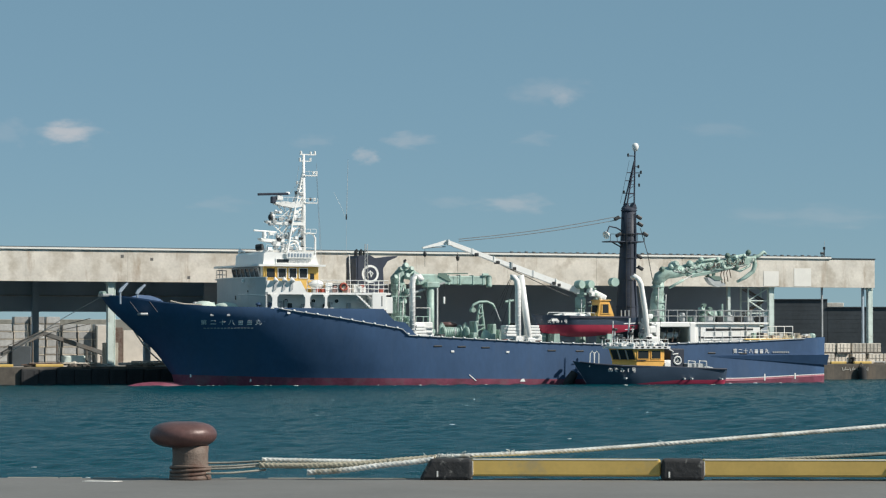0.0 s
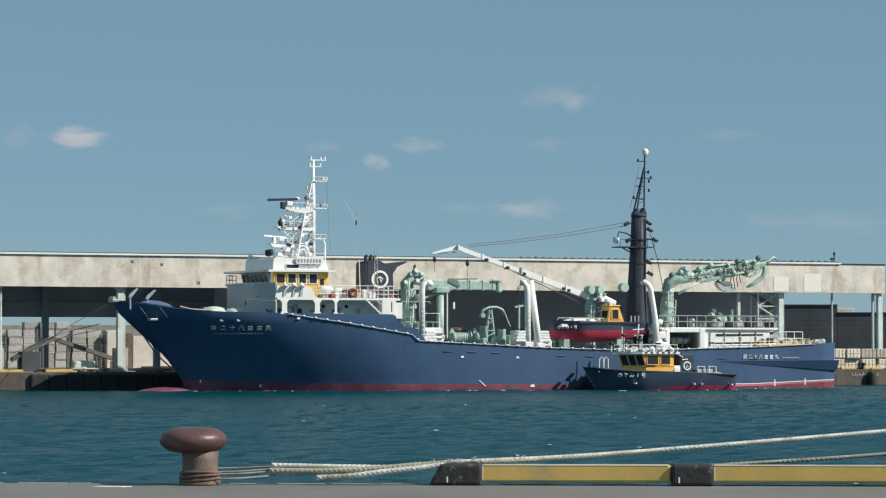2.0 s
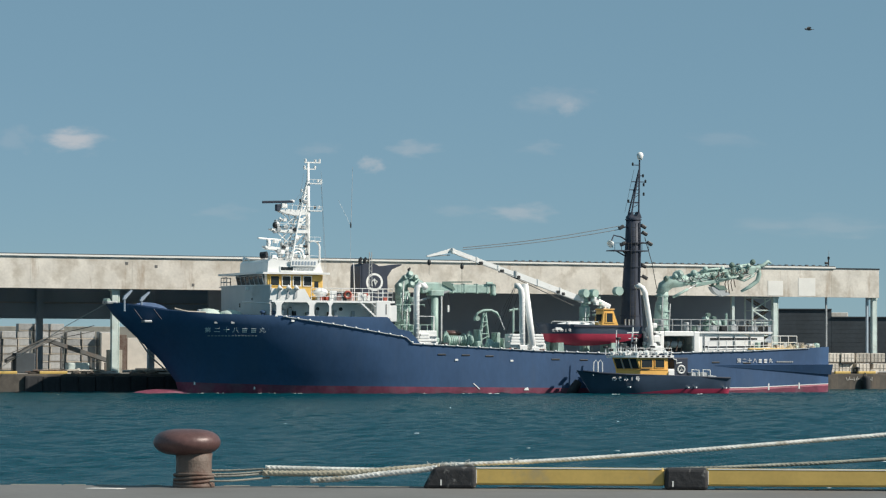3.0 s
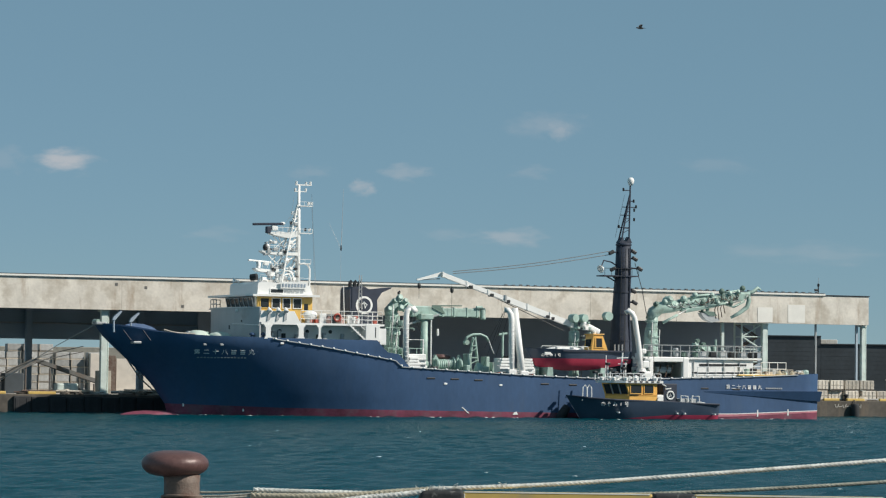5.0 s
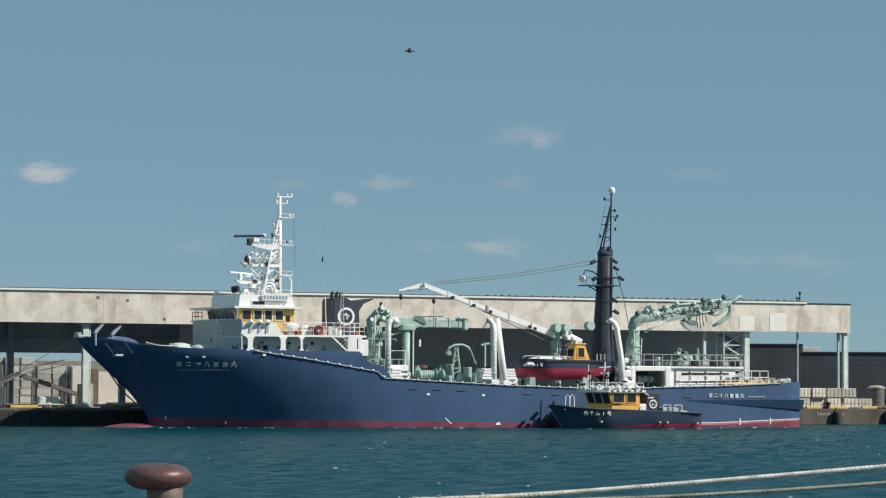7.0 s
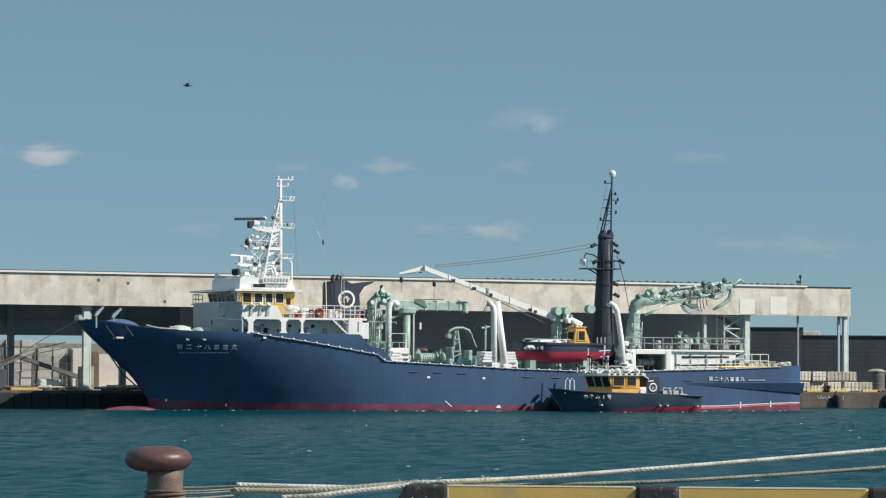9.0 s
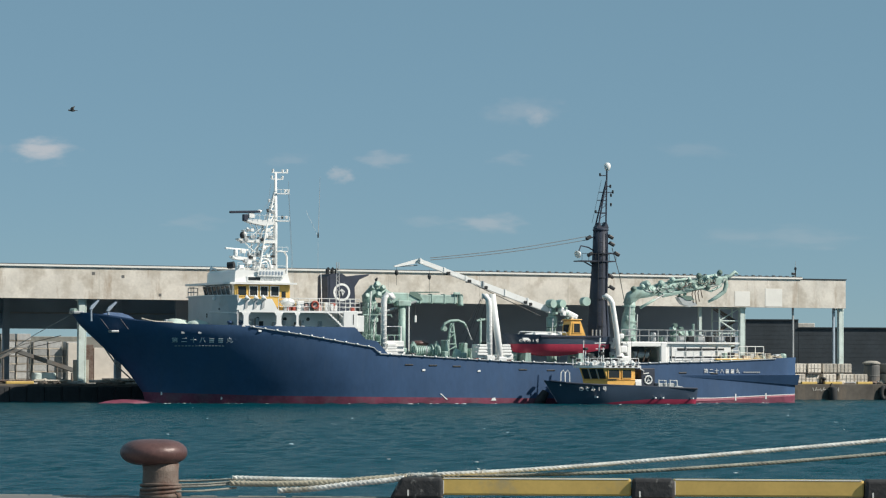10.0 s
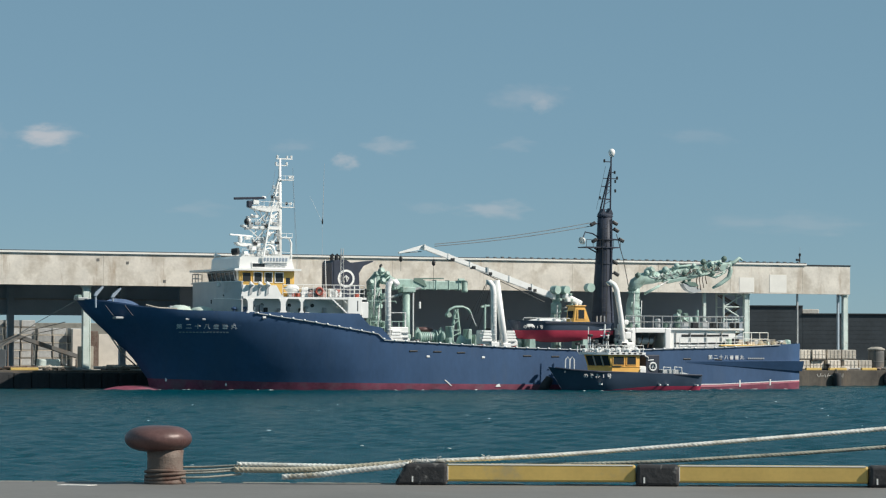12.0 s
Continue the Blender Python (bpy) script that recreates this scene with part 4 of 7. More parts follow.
part("boom_section", box(nb(), 20.02, 23.85, 0.2, 0.8, 7.14, 7.76, bevel=0.06), GREEN, ship, "inner boom section")
part("boom_plate", prism(nb(), [(20.05, 7.76), (20.9, 7.36), (21.1, 7.38), (20.75, 7.86), (22.4, 7.9), (22.4, 7.98), (20.1, 7.95)], 0.12, 0.19), DECK, ship, "dark plate along the boom")
for a in (20.9, 21.8, 22.8, 23.6):
    part("boom_rib", box(nb(), a, a + 0.09, 0.16, 0.84, 7.1, 7.82, bevel=0.015), GREEN, ship)
part("crane_knuckle", lathe(nb(), [(0, 6.95), (0.2, 6.97), (0.24, 7.1), (0.2, 7.2), (0.22, 7.7), (0.15, 7.82), (0, 7.84)], at=(24.2, 0.5, 0), sides=14), GREEN, ship, smooth=True)
part("knuckle_motor", tube(nb(), [(23.55, 0.15, 7.84), (24.0, 0.15, 7.84)], 0.12, 10), GREEN, ship)
part("crane_ram", tube(nb(), [(17.5, 0.1, 6.3), (20.6, 0.1, 7.25)], 0.09, 8), STEEL, ship)
for k in range(5):
    part("crane_pipe", tube(nb(), [(16.75 + 0.17 * k, -0.05 - 0.06 * (k % 2), 3.9), (16.72 + 0.18 * k, -0.06, 5.6 + 0.2 * k), (16.9 + 0.15 * k, -0.02, 7.1)], 0.035, 6), STEEL if k % 2 else GREEN, ship, smooth=True)
part("boom_wire", tube(nb(), [(20.58, 0.2, 7.2), (20.58, 0.2, 6.2)], 0.018, 4), WIRE, ship)
part("hook_block", box(nb(), 20.51, 20.65, 0.15, 0.3, 5.75, 6.25, bevel=0.03), WHITE, ship)
pipe_rail("crane_platform_rail", ship, [(15.9, -2.0, 3.9), (18.6, -2.0, 3.9)], 0.9, 2, 0.6, 0.03, GREEN)
part("crane_platform", box(nb(), 15.9, 18.6, -2.0, 1.6, 3.78, 3.9), GREEN, ship)
pipe_rail("crane_platform_rail", ship, [(16.2, -0.6, 6.1), (18.4, -0.6, 6.1)], 0.15, 1, 0.6, 0.03, GREEN)
part("winch_house", box(nb(), 15.75, 17.9, -2.9, -0.8, 2.1, 3.7, bevel=0.05), GREEN, ship)
part("boom_rest", tube(nb(), [(19.45, 0, 2.1), (19.45, 0, 7.25)], 0.27, 14), GREEN, ship, smooth=True)
part("boom_rest_ladder", tube(nb(), [(19.85, -0.3, 2.1), (19.85, -0.3, 6.9)], 0.05, 6), WHITE, ship)
part("boom_rest_head", box(nb(), 19.0, 20.0, -0.4, 0.6, 6.9, 7.3, bevel=0.06), GREEN, ship)


def davit(points, r, label):
    return part("davit", tube(nb(), points, r, 12), WHITE, ship, label, smooth=True)


davit([(16.33, -4.25, 3.3), (16.33, -4.25, 7.1), (16.4, -4.25, 7.45), (16.58, -4.25, 7.62), (16.85, -4.25, 7.6), (17.05, -4.2, 7.35)], 0.21, "white davit with a hooked head")
davit([(24.42, -4.25, 2.2), (24.38, -4.25, 6.9), (24.3, -4.25, 7.35), (24.1, -4.25, 7.6), (23.85, -4.2, 7.6)], 0.21, "white davit with a hooked head")
davit([(25.42, -4.2, 2.2), (24.62, -4.2, 7.75)], 0.24, "white raked davit leg")
davit([(34.75, -4.25, 2.2), (34.45, -4.25, 5.2), (34.1, -4.25, 7.2), (33.9, -4.25, 7.55), (33.6, -4.25, 7.75), (33.4, -4.25, 7.6)], 0.2, "white raked davit with a hooked head")
for s0, s1, z0, z1 in ((16.0, 18.0, 3.4, 3.6), (16.5, 17.9, 3.6, 4.4), (24.9, 26.3, 3.1, 3.5), (25.3, 26.0, 3.5, 4.0), (23.5, 24.3, 3.2, 4.2)):
    part("davit_base", box(nb(), s0, s1, -4.2, -3.2, z0, z1, bevel=0.05), WHITE, ship)
for s in (16.6, 23.3):
    part("davit_step", box(nb(), s, s + 1.3, -4.3, -4.2, 3.62, 3.7), STEEL, ship)
    part("davit_step", box(nb(), s, s + 1.3, -4.3, -4.2, 3.95, 4.03), STEEL, ship)
for s0 in (16.45, 23.45, 25.2):
    for k in range(4):
        part("davit_pad", box(nb(), s0 + 0.05 * k, s0 + 0.95 - 0.05 * k, -4.36, -4.2, 3.42 + 0.2 * k, 3.59 + 0.2 * k, bevel=0.03), WHITE, ship)
for p in ((16.33, 3.5), (24.42, 3.3), (25.35, 3.2), (34.7, 3.3)):
    part("davit_foot", box(nb(), p[0] - 0.3, p[0] + 0.3, -4.5, -4.0, p[1] - 0.25, p[1] + 0.1, bevel=0.04), WHITE, ship)
for s in (16.33, 24.4):
    for z in np.arange(3.9, 7.0, 0.32):
        part("davit_rung", box(nb(), s - 0.13, s + 0.13, -4.475, -4.44, z - 0.015, z + 0.015), WHITE, ship)
part("davit_frame", tube(nb(), [(16.6, -3.6, 3.4), (16.6, -3.6, 5.4), (17.9, -3.6, 5.4), (17.9, -3.6, 3.4)], 0.06, 6), WHITE, ship)
for s0, z0, s1, z1 in ((23.9, 7.5, 22.6, 4.9), (33.5, 7.5, 33.6, 4.0), (16.95, 7.4, 17.8, 5.6), (24.7, 7.5, 26.0, 3.6)):
    part("davit_wire", tube(nb(), [(s0, -4.0, z0), (s1, -3.6, z1)], 0.016, 4), WIRE, ship)

# working deck amidships
part("net_winch", lathe(nb(), [(0, -0.72), (0.5, -0.72), (0.5, -0.62), (0.34, -0.6), (0.34, 0.6), (0.5, 0.62), (0.5, 0.72), (0, 0.72)], at=(20.4, -1.5, 3.72), sides=22, m=pose(0, 0, 0, 0, 90, 0).to_3x3()), GREEN, ship, "pale green winch drum", smooth=False)
for k in range(8):
    a = 19.88 + 0.145 * k
    part("winch_rope", lathe(nb(), [(0.2, -0.06), (0.36, -0.05), (0.37, 0), (0.36, 0.05), (0.2, 0.06)], at=(a, -1.5, 3.72), sides=18, m=pose(0, 0, 0, 0, 90, 0).to_3x3()), GREY if k == 5 else GREEN, ship, smooth=True)
for s in (19.5, 21.3):
    part("winch_frame", prism(nb(), [(s - 0.2, 2.1), (s + 0.35, 2.1), (s + 0.25, 4.1), (s + 0.05, 4.4), (s - 0.12, 4.1)], -2.0, -1.7), GREEN, ship)
    part("winch_gear", lathe(nb(), [(0, -0.08), (0.36, -0.08), (0.4, 0), (0.36, 0.08), (0, 0.08)], at=(s + 0.08, -2.05, 3.72), sides=18, m=pose(0, 0, 0, 0, 90, 0).to_3x3()), GREEN, ship)
part("winch_cover", draped((20.3, -1.2, 4.25), (0.75, 0.4, 0.2), 3.0), RUST, ship, "brown cloth over winch", smooth=True)
for s0, s1 in ((22.3, 22.82), (23.35, 22.98)):
    for v in (-1.25, -0.75):
        part("net_hauler_leg", tube(nb(), [(s0, v, 2.1), (s1, -1, 5.7)], 0.075, 8), GREEN, ship)
for i, z in enumerate((3.3, 3.75, 4.2, 4.65, 5.05, 5.4)):
    a, b = 22.3 + 0.144 * (z - 2.1), 23.35 - 0.103 * (z - 2.1)
    part("net_hauler_brace", tube(nb(), [(a, -1.15, z), (b, -1.15, z + (0.32 if i % 2 else 0.02))], 0.04, 6), GREEN, ship)
part("net_hauler_arm", tube(nb(), [(22.2, -1, 5.35), (22.35, -1, 5.68), (22.8, -1, 5.88), (23.4, -1, 5.9), (23.85, -1, 5.72), (24.05, -1, 5.4)], 0.09, 10), GREEN, ship, "curved arm of the net hauler", smooth=True)
part("net_hauler_roller", lathe(nb(), [(0, -0.2), (0.18, -0.2), (0.12, 0), (0.18, 0.2), (0, 0.2)], at=(22.25, -1.1, 5.3), sides=12, m=pose(0, 0, 0, 90, 0, 0).to_3x3()), GREEN, ship)
part("hauler_hose", tube(nb(), [(24.05, -1.05, 5.4), (24.3, -1.05, 4.8), (24.45, -1.05, 4.5)], 0.045, 6), GREY, ship, smooth=True)
for s0, z0, s1, z1 in ((24.0, 7.4, 23.9, 5.4), (23.9, 7.4, 22.9, 3.4), (24.3, 7.3, 23.6, 3.2)):
    part("fall_wire", tube(nb(), [(s0, -3.9, z0), (s1, -2.5, z1)], 0.016, 4), WIRE, ship)
part("net_pile", draped((22.6, -2.6, 3.4), (0.35, 0.3, 0.45), 9.0), GREEN, ship, "green net heap by the davit", smooth=True)
for s, z, w, h in ((22.1, 3.6, 0.3, 0.9), (23.5, 3.5, 0.3, 0.8), (24.0, 3.4, 0.4, 0.5), (26.8, 3.3, 0.5, 0.9), (18.7, 3.3, 0.4, 0.6), (25.2, 3.5, 0.3, 0.9)):
    part("deck_machine", box(nb(), s, s + w, -1.8, -0.8, 2.1, z + h, bevel=0.06), GREEN if s < 25 else DARK, ship)
part("small_post", tube(nb(), [(25.15, -1, 2.1), (25.15, -1, 6.1)], 0.08, 8), GREEN, ship)
part("small_yard", tube(nb(), [(24.85, -1, 5.9), (25.5, -1, 6.0)], 0.08, 6), GREEN, ship)

# derrick boom and its pedestal
part("derrick_pedestal", lathe(nb(), [(0, 2.1), (0.4, 2.1), (0.28, 5.4), (0.4, 5.5), (0.4, 6.2), (0.28, 6.3), (0.28, 7.1), (0, 7.2)], at=(31.3, 0, 0), sides=16), GREEN, ship, "pale green derrick pedestal")
for s in (31.0, 31.75):
    part("derrick_drum", lathe(nb(), [(0, -0.3), (0.3, -0.3), (0.33, 0), (0.3, 0.3), (0, 0.3)], at=(s, -0.5, 7.2), sides=16, m=pose(0, 0, 0, 90, 0, 15).to_3x3()), GREEN, ship)
def boom_z(s):
    return 10.13 - 0.3315 * (s - 20.8)


def boom_section(s0, s1, h, w):
    """A box girder along the boom's line."""
    return prism(nb(), [(s0, boom_z(s0) - h), (s0, boom_z(s0) + h), (s1, boom_z(s1) + h), (s1, boom_z(s1) - h)], -0.15 - w, -0.15 + w)


part("derrick_boom", boom_section(25.6, 31.1, 0.21, 0.2), WHITE, ship, "long white derrick boom")
part("boom_section", boom_section(20.7, 25.7, 0.155, 0.15), WHITE, ship, "slimmer inner boom section")
for a in (20.75, 22.6, 24.3, 25.65, 27.4, 29.2, 30.9):
    h = 0.25 if a > 25 else 0.19
    part("boom_collar", boom_section(a - 0.06, a + 0.06, h, h), WHITE if a != 25.65 else GREY, ship)
part("boom_rail", tube(nb(), [(21.0, -0.32, boom_z(21.0) - 0.2), (30.5, -0.38, boom_z(30.5) - 0.28)], 0.028, 6), GREY, ship)
part("boom_jib", prism(nb(), [(20.75, 10.35), (20.6, 10.0), (18.85, 9.68), (18.8, 9.78)], -0.1, 0.12), WHITE, ship)
part("boom_jib_stay", tube(nb(), [(20.6, 0, 9.85), (18.9, 0, 9.72)], 0.04, 6), GREY, ship)
part("boom_ram", tube(nb(), [(30.2, -0.4, 6.3), (24.4, -0.3, 8.75)], 0.03, 6), WIRE, ship)
for s in (22.9, 24.55, 25.85, 29.0, 29.4):
    part("boom_clamp", box(nb(), s - 0.13, s + 0.13, -0.42, 0.1, boom_z(s) - 0.24, boom_z(s) - 0.02, bevel=0.03), DARK, ship)
for s, z in ((19.0, 9.3), (21.55, 9.05)):
    part("boom_wire", tube(nb(), [(s, 0, z + 0.5), (s, 0, z - (1.9 if s > 20 else 0.9))], 0.015, 4), WIRE, ship)
    part("pulley_block", ball(nb(), (s, 0, z), 0.17, (0.8, 0.6, 1.3)), DARK, ship, smooth=True)
part("boom_motor", box(nb(), -0.75, 0.75, -0.3, 0.3, -0.2, 0.2, bevel=0.1), WHITE, ship, "white hydraulic winch").matrix_local = pose(32.3, -0.6, 6.5, 0, 24, 0)
for z1, z2 in ((12.2, 10.4), (11.95, 10.25)):
    part("topping_wire", tube(nb(), [(34.1 - 1.04 * k, 0, z1 + (z2 - z1) * k / 12 - 0.16 * math.sin(math.pi * k / 12)) for k in range(13)], 0.026, 5), WIRE, ship)

# dark aft mast
part("aft_mast", tube(nb(), [(35.1, 0, 2.1), (35.12, 0, 5.1), (35.08, 0, 7.6), (35.22, 0, 10.25), (35.26, 0, 12.83)], 0.8, 28, [0.92, 0.82, 0.67, 0.61, 0.54]), NAVY, ship, "thick dark navy aft mast", smooth=True)
for z, x, r in ((5.6, 35.11, 0.83), (7.6, 35.08, 0.73), (9.2, 35.17, 0.69), (10.95, 35.23, 0.65), (12.7, 35.26, 0.6)):
    part("mast_collar", lathe(nb(), [(0.3, z - 0.07), (r, z - 0.05), (r, z + 0.05), (0.3, z + 0.07)], at=(x, 0, 0), sides=28), NAVY, ship, "welded collar")
for s0, v, s1, z1 in ((34.9, -0.28, 35.72, 16.4), (34.9, 0.28, 35.72, 16.4), (35.69, 0, 35.76, 17.2)):
    part("topmast_leg", tube(nb(), [(s0, v, 12.75), (s1, 0, z1)], 0.06, 8), NAVY, ship)
part("topmast_foot", prism(nb(), [(34.75, 12.83), (35.05, 13.25), (35.2, 12.95), (35.4, 12.95), (35.6, 13.3), (35.8, 12.83)], -0.3, 0.3), NAVY, ship, "notched plate at the foot of the topmast")
for i in range(9):
    z = 13.2 + 0.36 * i
    k = (z - 12.75) / 3.65
    part("topmast_rung", tube(nb(), [(34.9 + 0.82 * k, -0.28 * (1 - k), z), (35.7, 0, z + (0.3 if i % 2 else 0))], 0.025, 5), NAVY, ship)
part("satellite_dome", lathe(nb(), [(0, -0.3), (0.14, -0.3), (0.22, -0.12), (0.26, 0.05), (0.21, 0.2), (0.1, 0.28), (0, 0.29)], at=(35.8, 0, 17.42), sides=20), WHITE, ship, "white satellite dome", smooth=True)
for z, a, b in ((16.74, 35.15, 35.75), (15.5, 35.1, 36.3), (14.9, 34.95, 35.75), (13.98, 34.8, 35.75), (15.95, 35.6, 36.1)):
    part("topmast_yard", tube(nb(), [(a, 0, z), (b, 0, z)], 0.035, 6), NAVY, ship)
for s, z in ((36.25, 15.55), (36.1, 15.3), (36.05, 15.96), (36.1, 14.6), (35.2, 16.8), (34.85, 14.05)):
    part("mast_lamp", lathe(nb(), [(0, -0.12), (0.07, -0.12), (0.08, 0.08), (0.04, 0.13), (0, 0.13)], at=(s, 0, z), sides=8), DARK, ship)
part("mast_stay", tube(nb(), [(35.3, 0, 16.4), (34.55, 0, 13.2)], 0.015, 4), WIRE, ship)
part("mast_platform", plan(nb(), [(33.38, -0.7), (36.2, -0.7), (36.2, 0.7), (33.38, 0.7)], 10.34, 10.42), NAVY, ship, "narrow platform on the aft mast")
pipe_rail("platform_rail", ship, [(33.4, -0.7, 10.42), (36.18, -0.7, 10.42)], 0.5, 1, 0.55, 0.02, DARK)
for a in (33.9, 34.4, 35.9):
    part("platform_bracket", tube(nb(), [(a, 0, 10.34), (35.2, 0, 9.7)], 0.05, 6), NAVY, ship)
part("floodlight", lathe(nb(), [(0.08, 0), (0.3, 0.3), (0.28, 0.34), (0, 0.34)], at=(33.3, -0.6, 10.95), sides=16, m=pose(0, 0, 0, 0, -112, 22).to_3x3()), WHITE, ship, "white floodlight")
part("floodlight_arm", tube(nb(), [(33.2, -0.5, 11.0), (33.5, -0.3, 11.5), (34.2, -0.1, 11.4), (34.8, 0, 11.1)], 0.05, 6), NAVY, ship)
for s, z in ((34.17, 12.1), (36.08, 11.68), (34.3, 10.88), (36.5, 10.95), (35.98, 12.2), (36.1, 8.45), (36.0, 9.3)):
    part("mast_block", box(nb(), -0.24, 0.24, -0.12, 0.12, -0.13, 0.13, bevel=0.07), DARK, ship).matrix_local = pose(s, -0.2, z, 0, 28 if s > 35 else -28, 0)
    part("mast_block_arm", tube(nb(), [(s, -0.2, z), (35.2, 0, z + 0.1)], 0.06, 6), NAVY, ship)
part("aft_stay", tube(nb(), [(36.2, 0, 11.4), (36.8, 0, 9.5), (37.2, 0, 7.6)], 0.03, 5), WIRE, ship)
for d in (0.0, 0.34):
    part("mast_ladder", tube(nb(), [(34.55 + d, -0.93, 4), (34.75 + d, -0.72, 12.4)], 0.022, 5), DARK, ship)
for i in range(26):
    k = i / 26
    part("ladder_rung", tube(nb(), [(34.55 + 0.2 * k, -0.93 + 0.21 * k, 4 + 8.4 * k), (34.89 + 0.2 * k, -0.93 + 0.21 * k, 4 + 8.4 * k)], 0.014, 4), DARK, ship)
part("cable_tray", tube(nb(), [(35.5, -0.78, 4.5), (35.45, -0.66, 7.6), (35.52, -0.6, 12.5)], 0.05, 6), NAVY, ship)
part("side_drum", lathe(nb(), [(0, -0.3), (0.33, -0.3), (0.33, 0.3), (0, 0.3)], at=(33.9, -0.2, 7.4), sides=14, m=pose(0, 0, 0, 90, 0, 0).to_3x3()), GREEN, ship)
part("side_drum_arm", tube(nb(), [(33.8, 0, 7.4), (35, 0, 7.4)], 0.12, 8), GREEN, ship)

# aft knuckle crane
part("crane_pedestal", tube(nb(), [(37.55, 0, 2.1), (37.55, 0, 5.3), (37.58, 0, 6.2), (37.68, 0, 6.9), (37.66, 0, 7.5)], 0.5, 20, [0.62, 0.54, 0.5, 0.4, 0.44]), GREEN, ship, "pale green aft crane pedestal", smooth=True)
for z, r in ((5.45, 0.62), (5.95, 0.58), (6.55, 0.5), (7.1, 0.5)):
    part("pedestal_flange", lathe(nb(), [(0.2, z - 0.08), (r, z - 0.06), (r, z + 0.06), (0.2, z + 0.08)], at=(37.62, 0, 0), sides=20), GREEN, ship)
part("knuckle_arm", tube(nb(), [(37.55, 0, 7.2), (37.75, -0.05, 7.75), (38.3, -0.1, 8.12), (39.2, -0.1, 8.2), (40.3, -0.1, 8.45)], 0.4, 14, [0.42, 0.47, 0.46, 0.42, 0.4]), GREEN, ship, "folded pale green crane arm", smooth=True)
part("inner_arm", tube(nb(), [(39.9, -0.1, 8.32), (41.9, -0.1, 8.72), (43.6, -0.1, 8.92), (45.75, -0.1, 9.25)], 0.35, 8, [0.48, 0.44, 0.38, 0.24]), GREEN, ship, "tapered inner arm")
part("under_beam", tube(nb(), [(40.2, -0.35, 7.95), (42.2, -0.35, 8.3), (44.9, -0.35, 8.85)], 0.17, 6, [0.2, 0.18, 0.13]), GREEN, ship, "slim beam under the crane arm")
part("arm_plate", prism(nb(), [(39.9, 7.95), (42.0, 8.2), (45.0, 8.75), (45.6, 9.3), (43.5, 9.22), (41.0, 8.98), (39.8, 8.72)], -0.44, -0.1), GREEN, ship, "plated side of the crane arm")
for a in (40.6, 41.9, 43.2, 44.5):
    part("arm_clamp", prism(nb(), [(a - 0.07, 7.98 + 0.155 * (a - 40)), (a + 0.07, 7.99 + 0.155 * (a - 40)), (a + 0.2, 8.93 + 0.1 * (a - 40)), (a + 0.05, 8.92 + 0.1 * (a - 40))], -0.5, -0.43), DECK, ship)
part("elbow_motor", lathe(nb(), [(0, -0.4), (0.28, -0.38), (0.38, -0.2), (0.4, 0.1), (0.28, 0.36), (0, 0.42)], at=(38.8, -0.2, 8.55), sides=16, m=pose(0, 0, 0, 25, 10, 0).to_3x3()), GREEN, ship, "round hydraulic motor on the elbow", smooth=True)
part("knuckle_jib", tube(nb(), [(45.2, -0.1, 9.25), (46.1, -0.1, 9.48), (46.5, -0.1, 9.78), (46.72, -0.1, 9.62)], 0.13, 8, [0.16, 0.14, 0.13, 0.09]), GREEN, ship, smooth=True)
part("knuckle_link", tube(nb(), [(45.6, -0.15, 9.3), (45.72, -0.15, 8.8), (45.55, -0.15, 8.3), (44.9, -0.15, 7.85), (44.2, -0.15, 7.5)], 0.16, 10, [0.18, 0.18, 0.17, 0.15, 0.1]), GREEN, ship, smooth=True)
part("knuckle_link", tube(nb(), [(45.3, -0.2, 8.75), (44.4, -0.2, 8.3), (43.6, -0.2, 8.5)], 0.09, 8), GREEN, ship, smooth=True)
for p0, p1, r in (((38.3, 7.0), (40.3, 8.0), 0.1), ((40.6, 8.98), (43.1, 9.3), 0.09), ((42.0, 8.3), (44.6, 8.75), 0.08), ((43.4, 9.35), (45.2, 9.6), 0.07)):
    part("crane_cylinder", tube(nb(), [(p0[0], -0.5, p0[1]), (p0[0] + 0.6 * (p1[0] - p0[0]), -0.5, p0[1] + 0.6 * (p1[1] - p0[1]))], r, 10), GREEN, ship, smooth=True)
    part("crane_rod", tube(nb(), [(p0[0], -0.5, p0[1]), (p1[0], -0.5, p1[1])], r * 0.5, 8), STEEL, ship, smooth=True)
for s, z, r, m in ((38.85, 8.72, 0.29, GREEN), (37.75, 8.38, 0.19, DECK), (38.5, 8.55, 0.2, GREEN), (40.04, 8.8, 0.24, GREEN), (41.0, 9.1, 0.2, GREEN), (41.6, 8.6, 0.22, DECK), (42.4, 9.15, 0.18, GREEN), (43.23, 9.44, 0.2, DECK), (43.9, 9.3, 0.2, GREEN), (44.6, 9.45, 0.16, GREEN), (45.0, 9.7, 0.2, DECK), (44.0, 8.6, 0.2, DECK), (42.9, 8.55, 0.2, GREEN)):
    part("crane_motor", lathe(nb(), [(0, -r), (r * 0.75, -r), (r, -r * 0.5), (r, r * 0.5), (r * 0.6, r), (0, r * 1.1)], at=(s, -0.45, z), sides=12, m=pose(0, 0, 0, 65, 40 * (s % 1) - 20, 0).to_3x3()), m, ship, smooth=False)
random.seed(8)
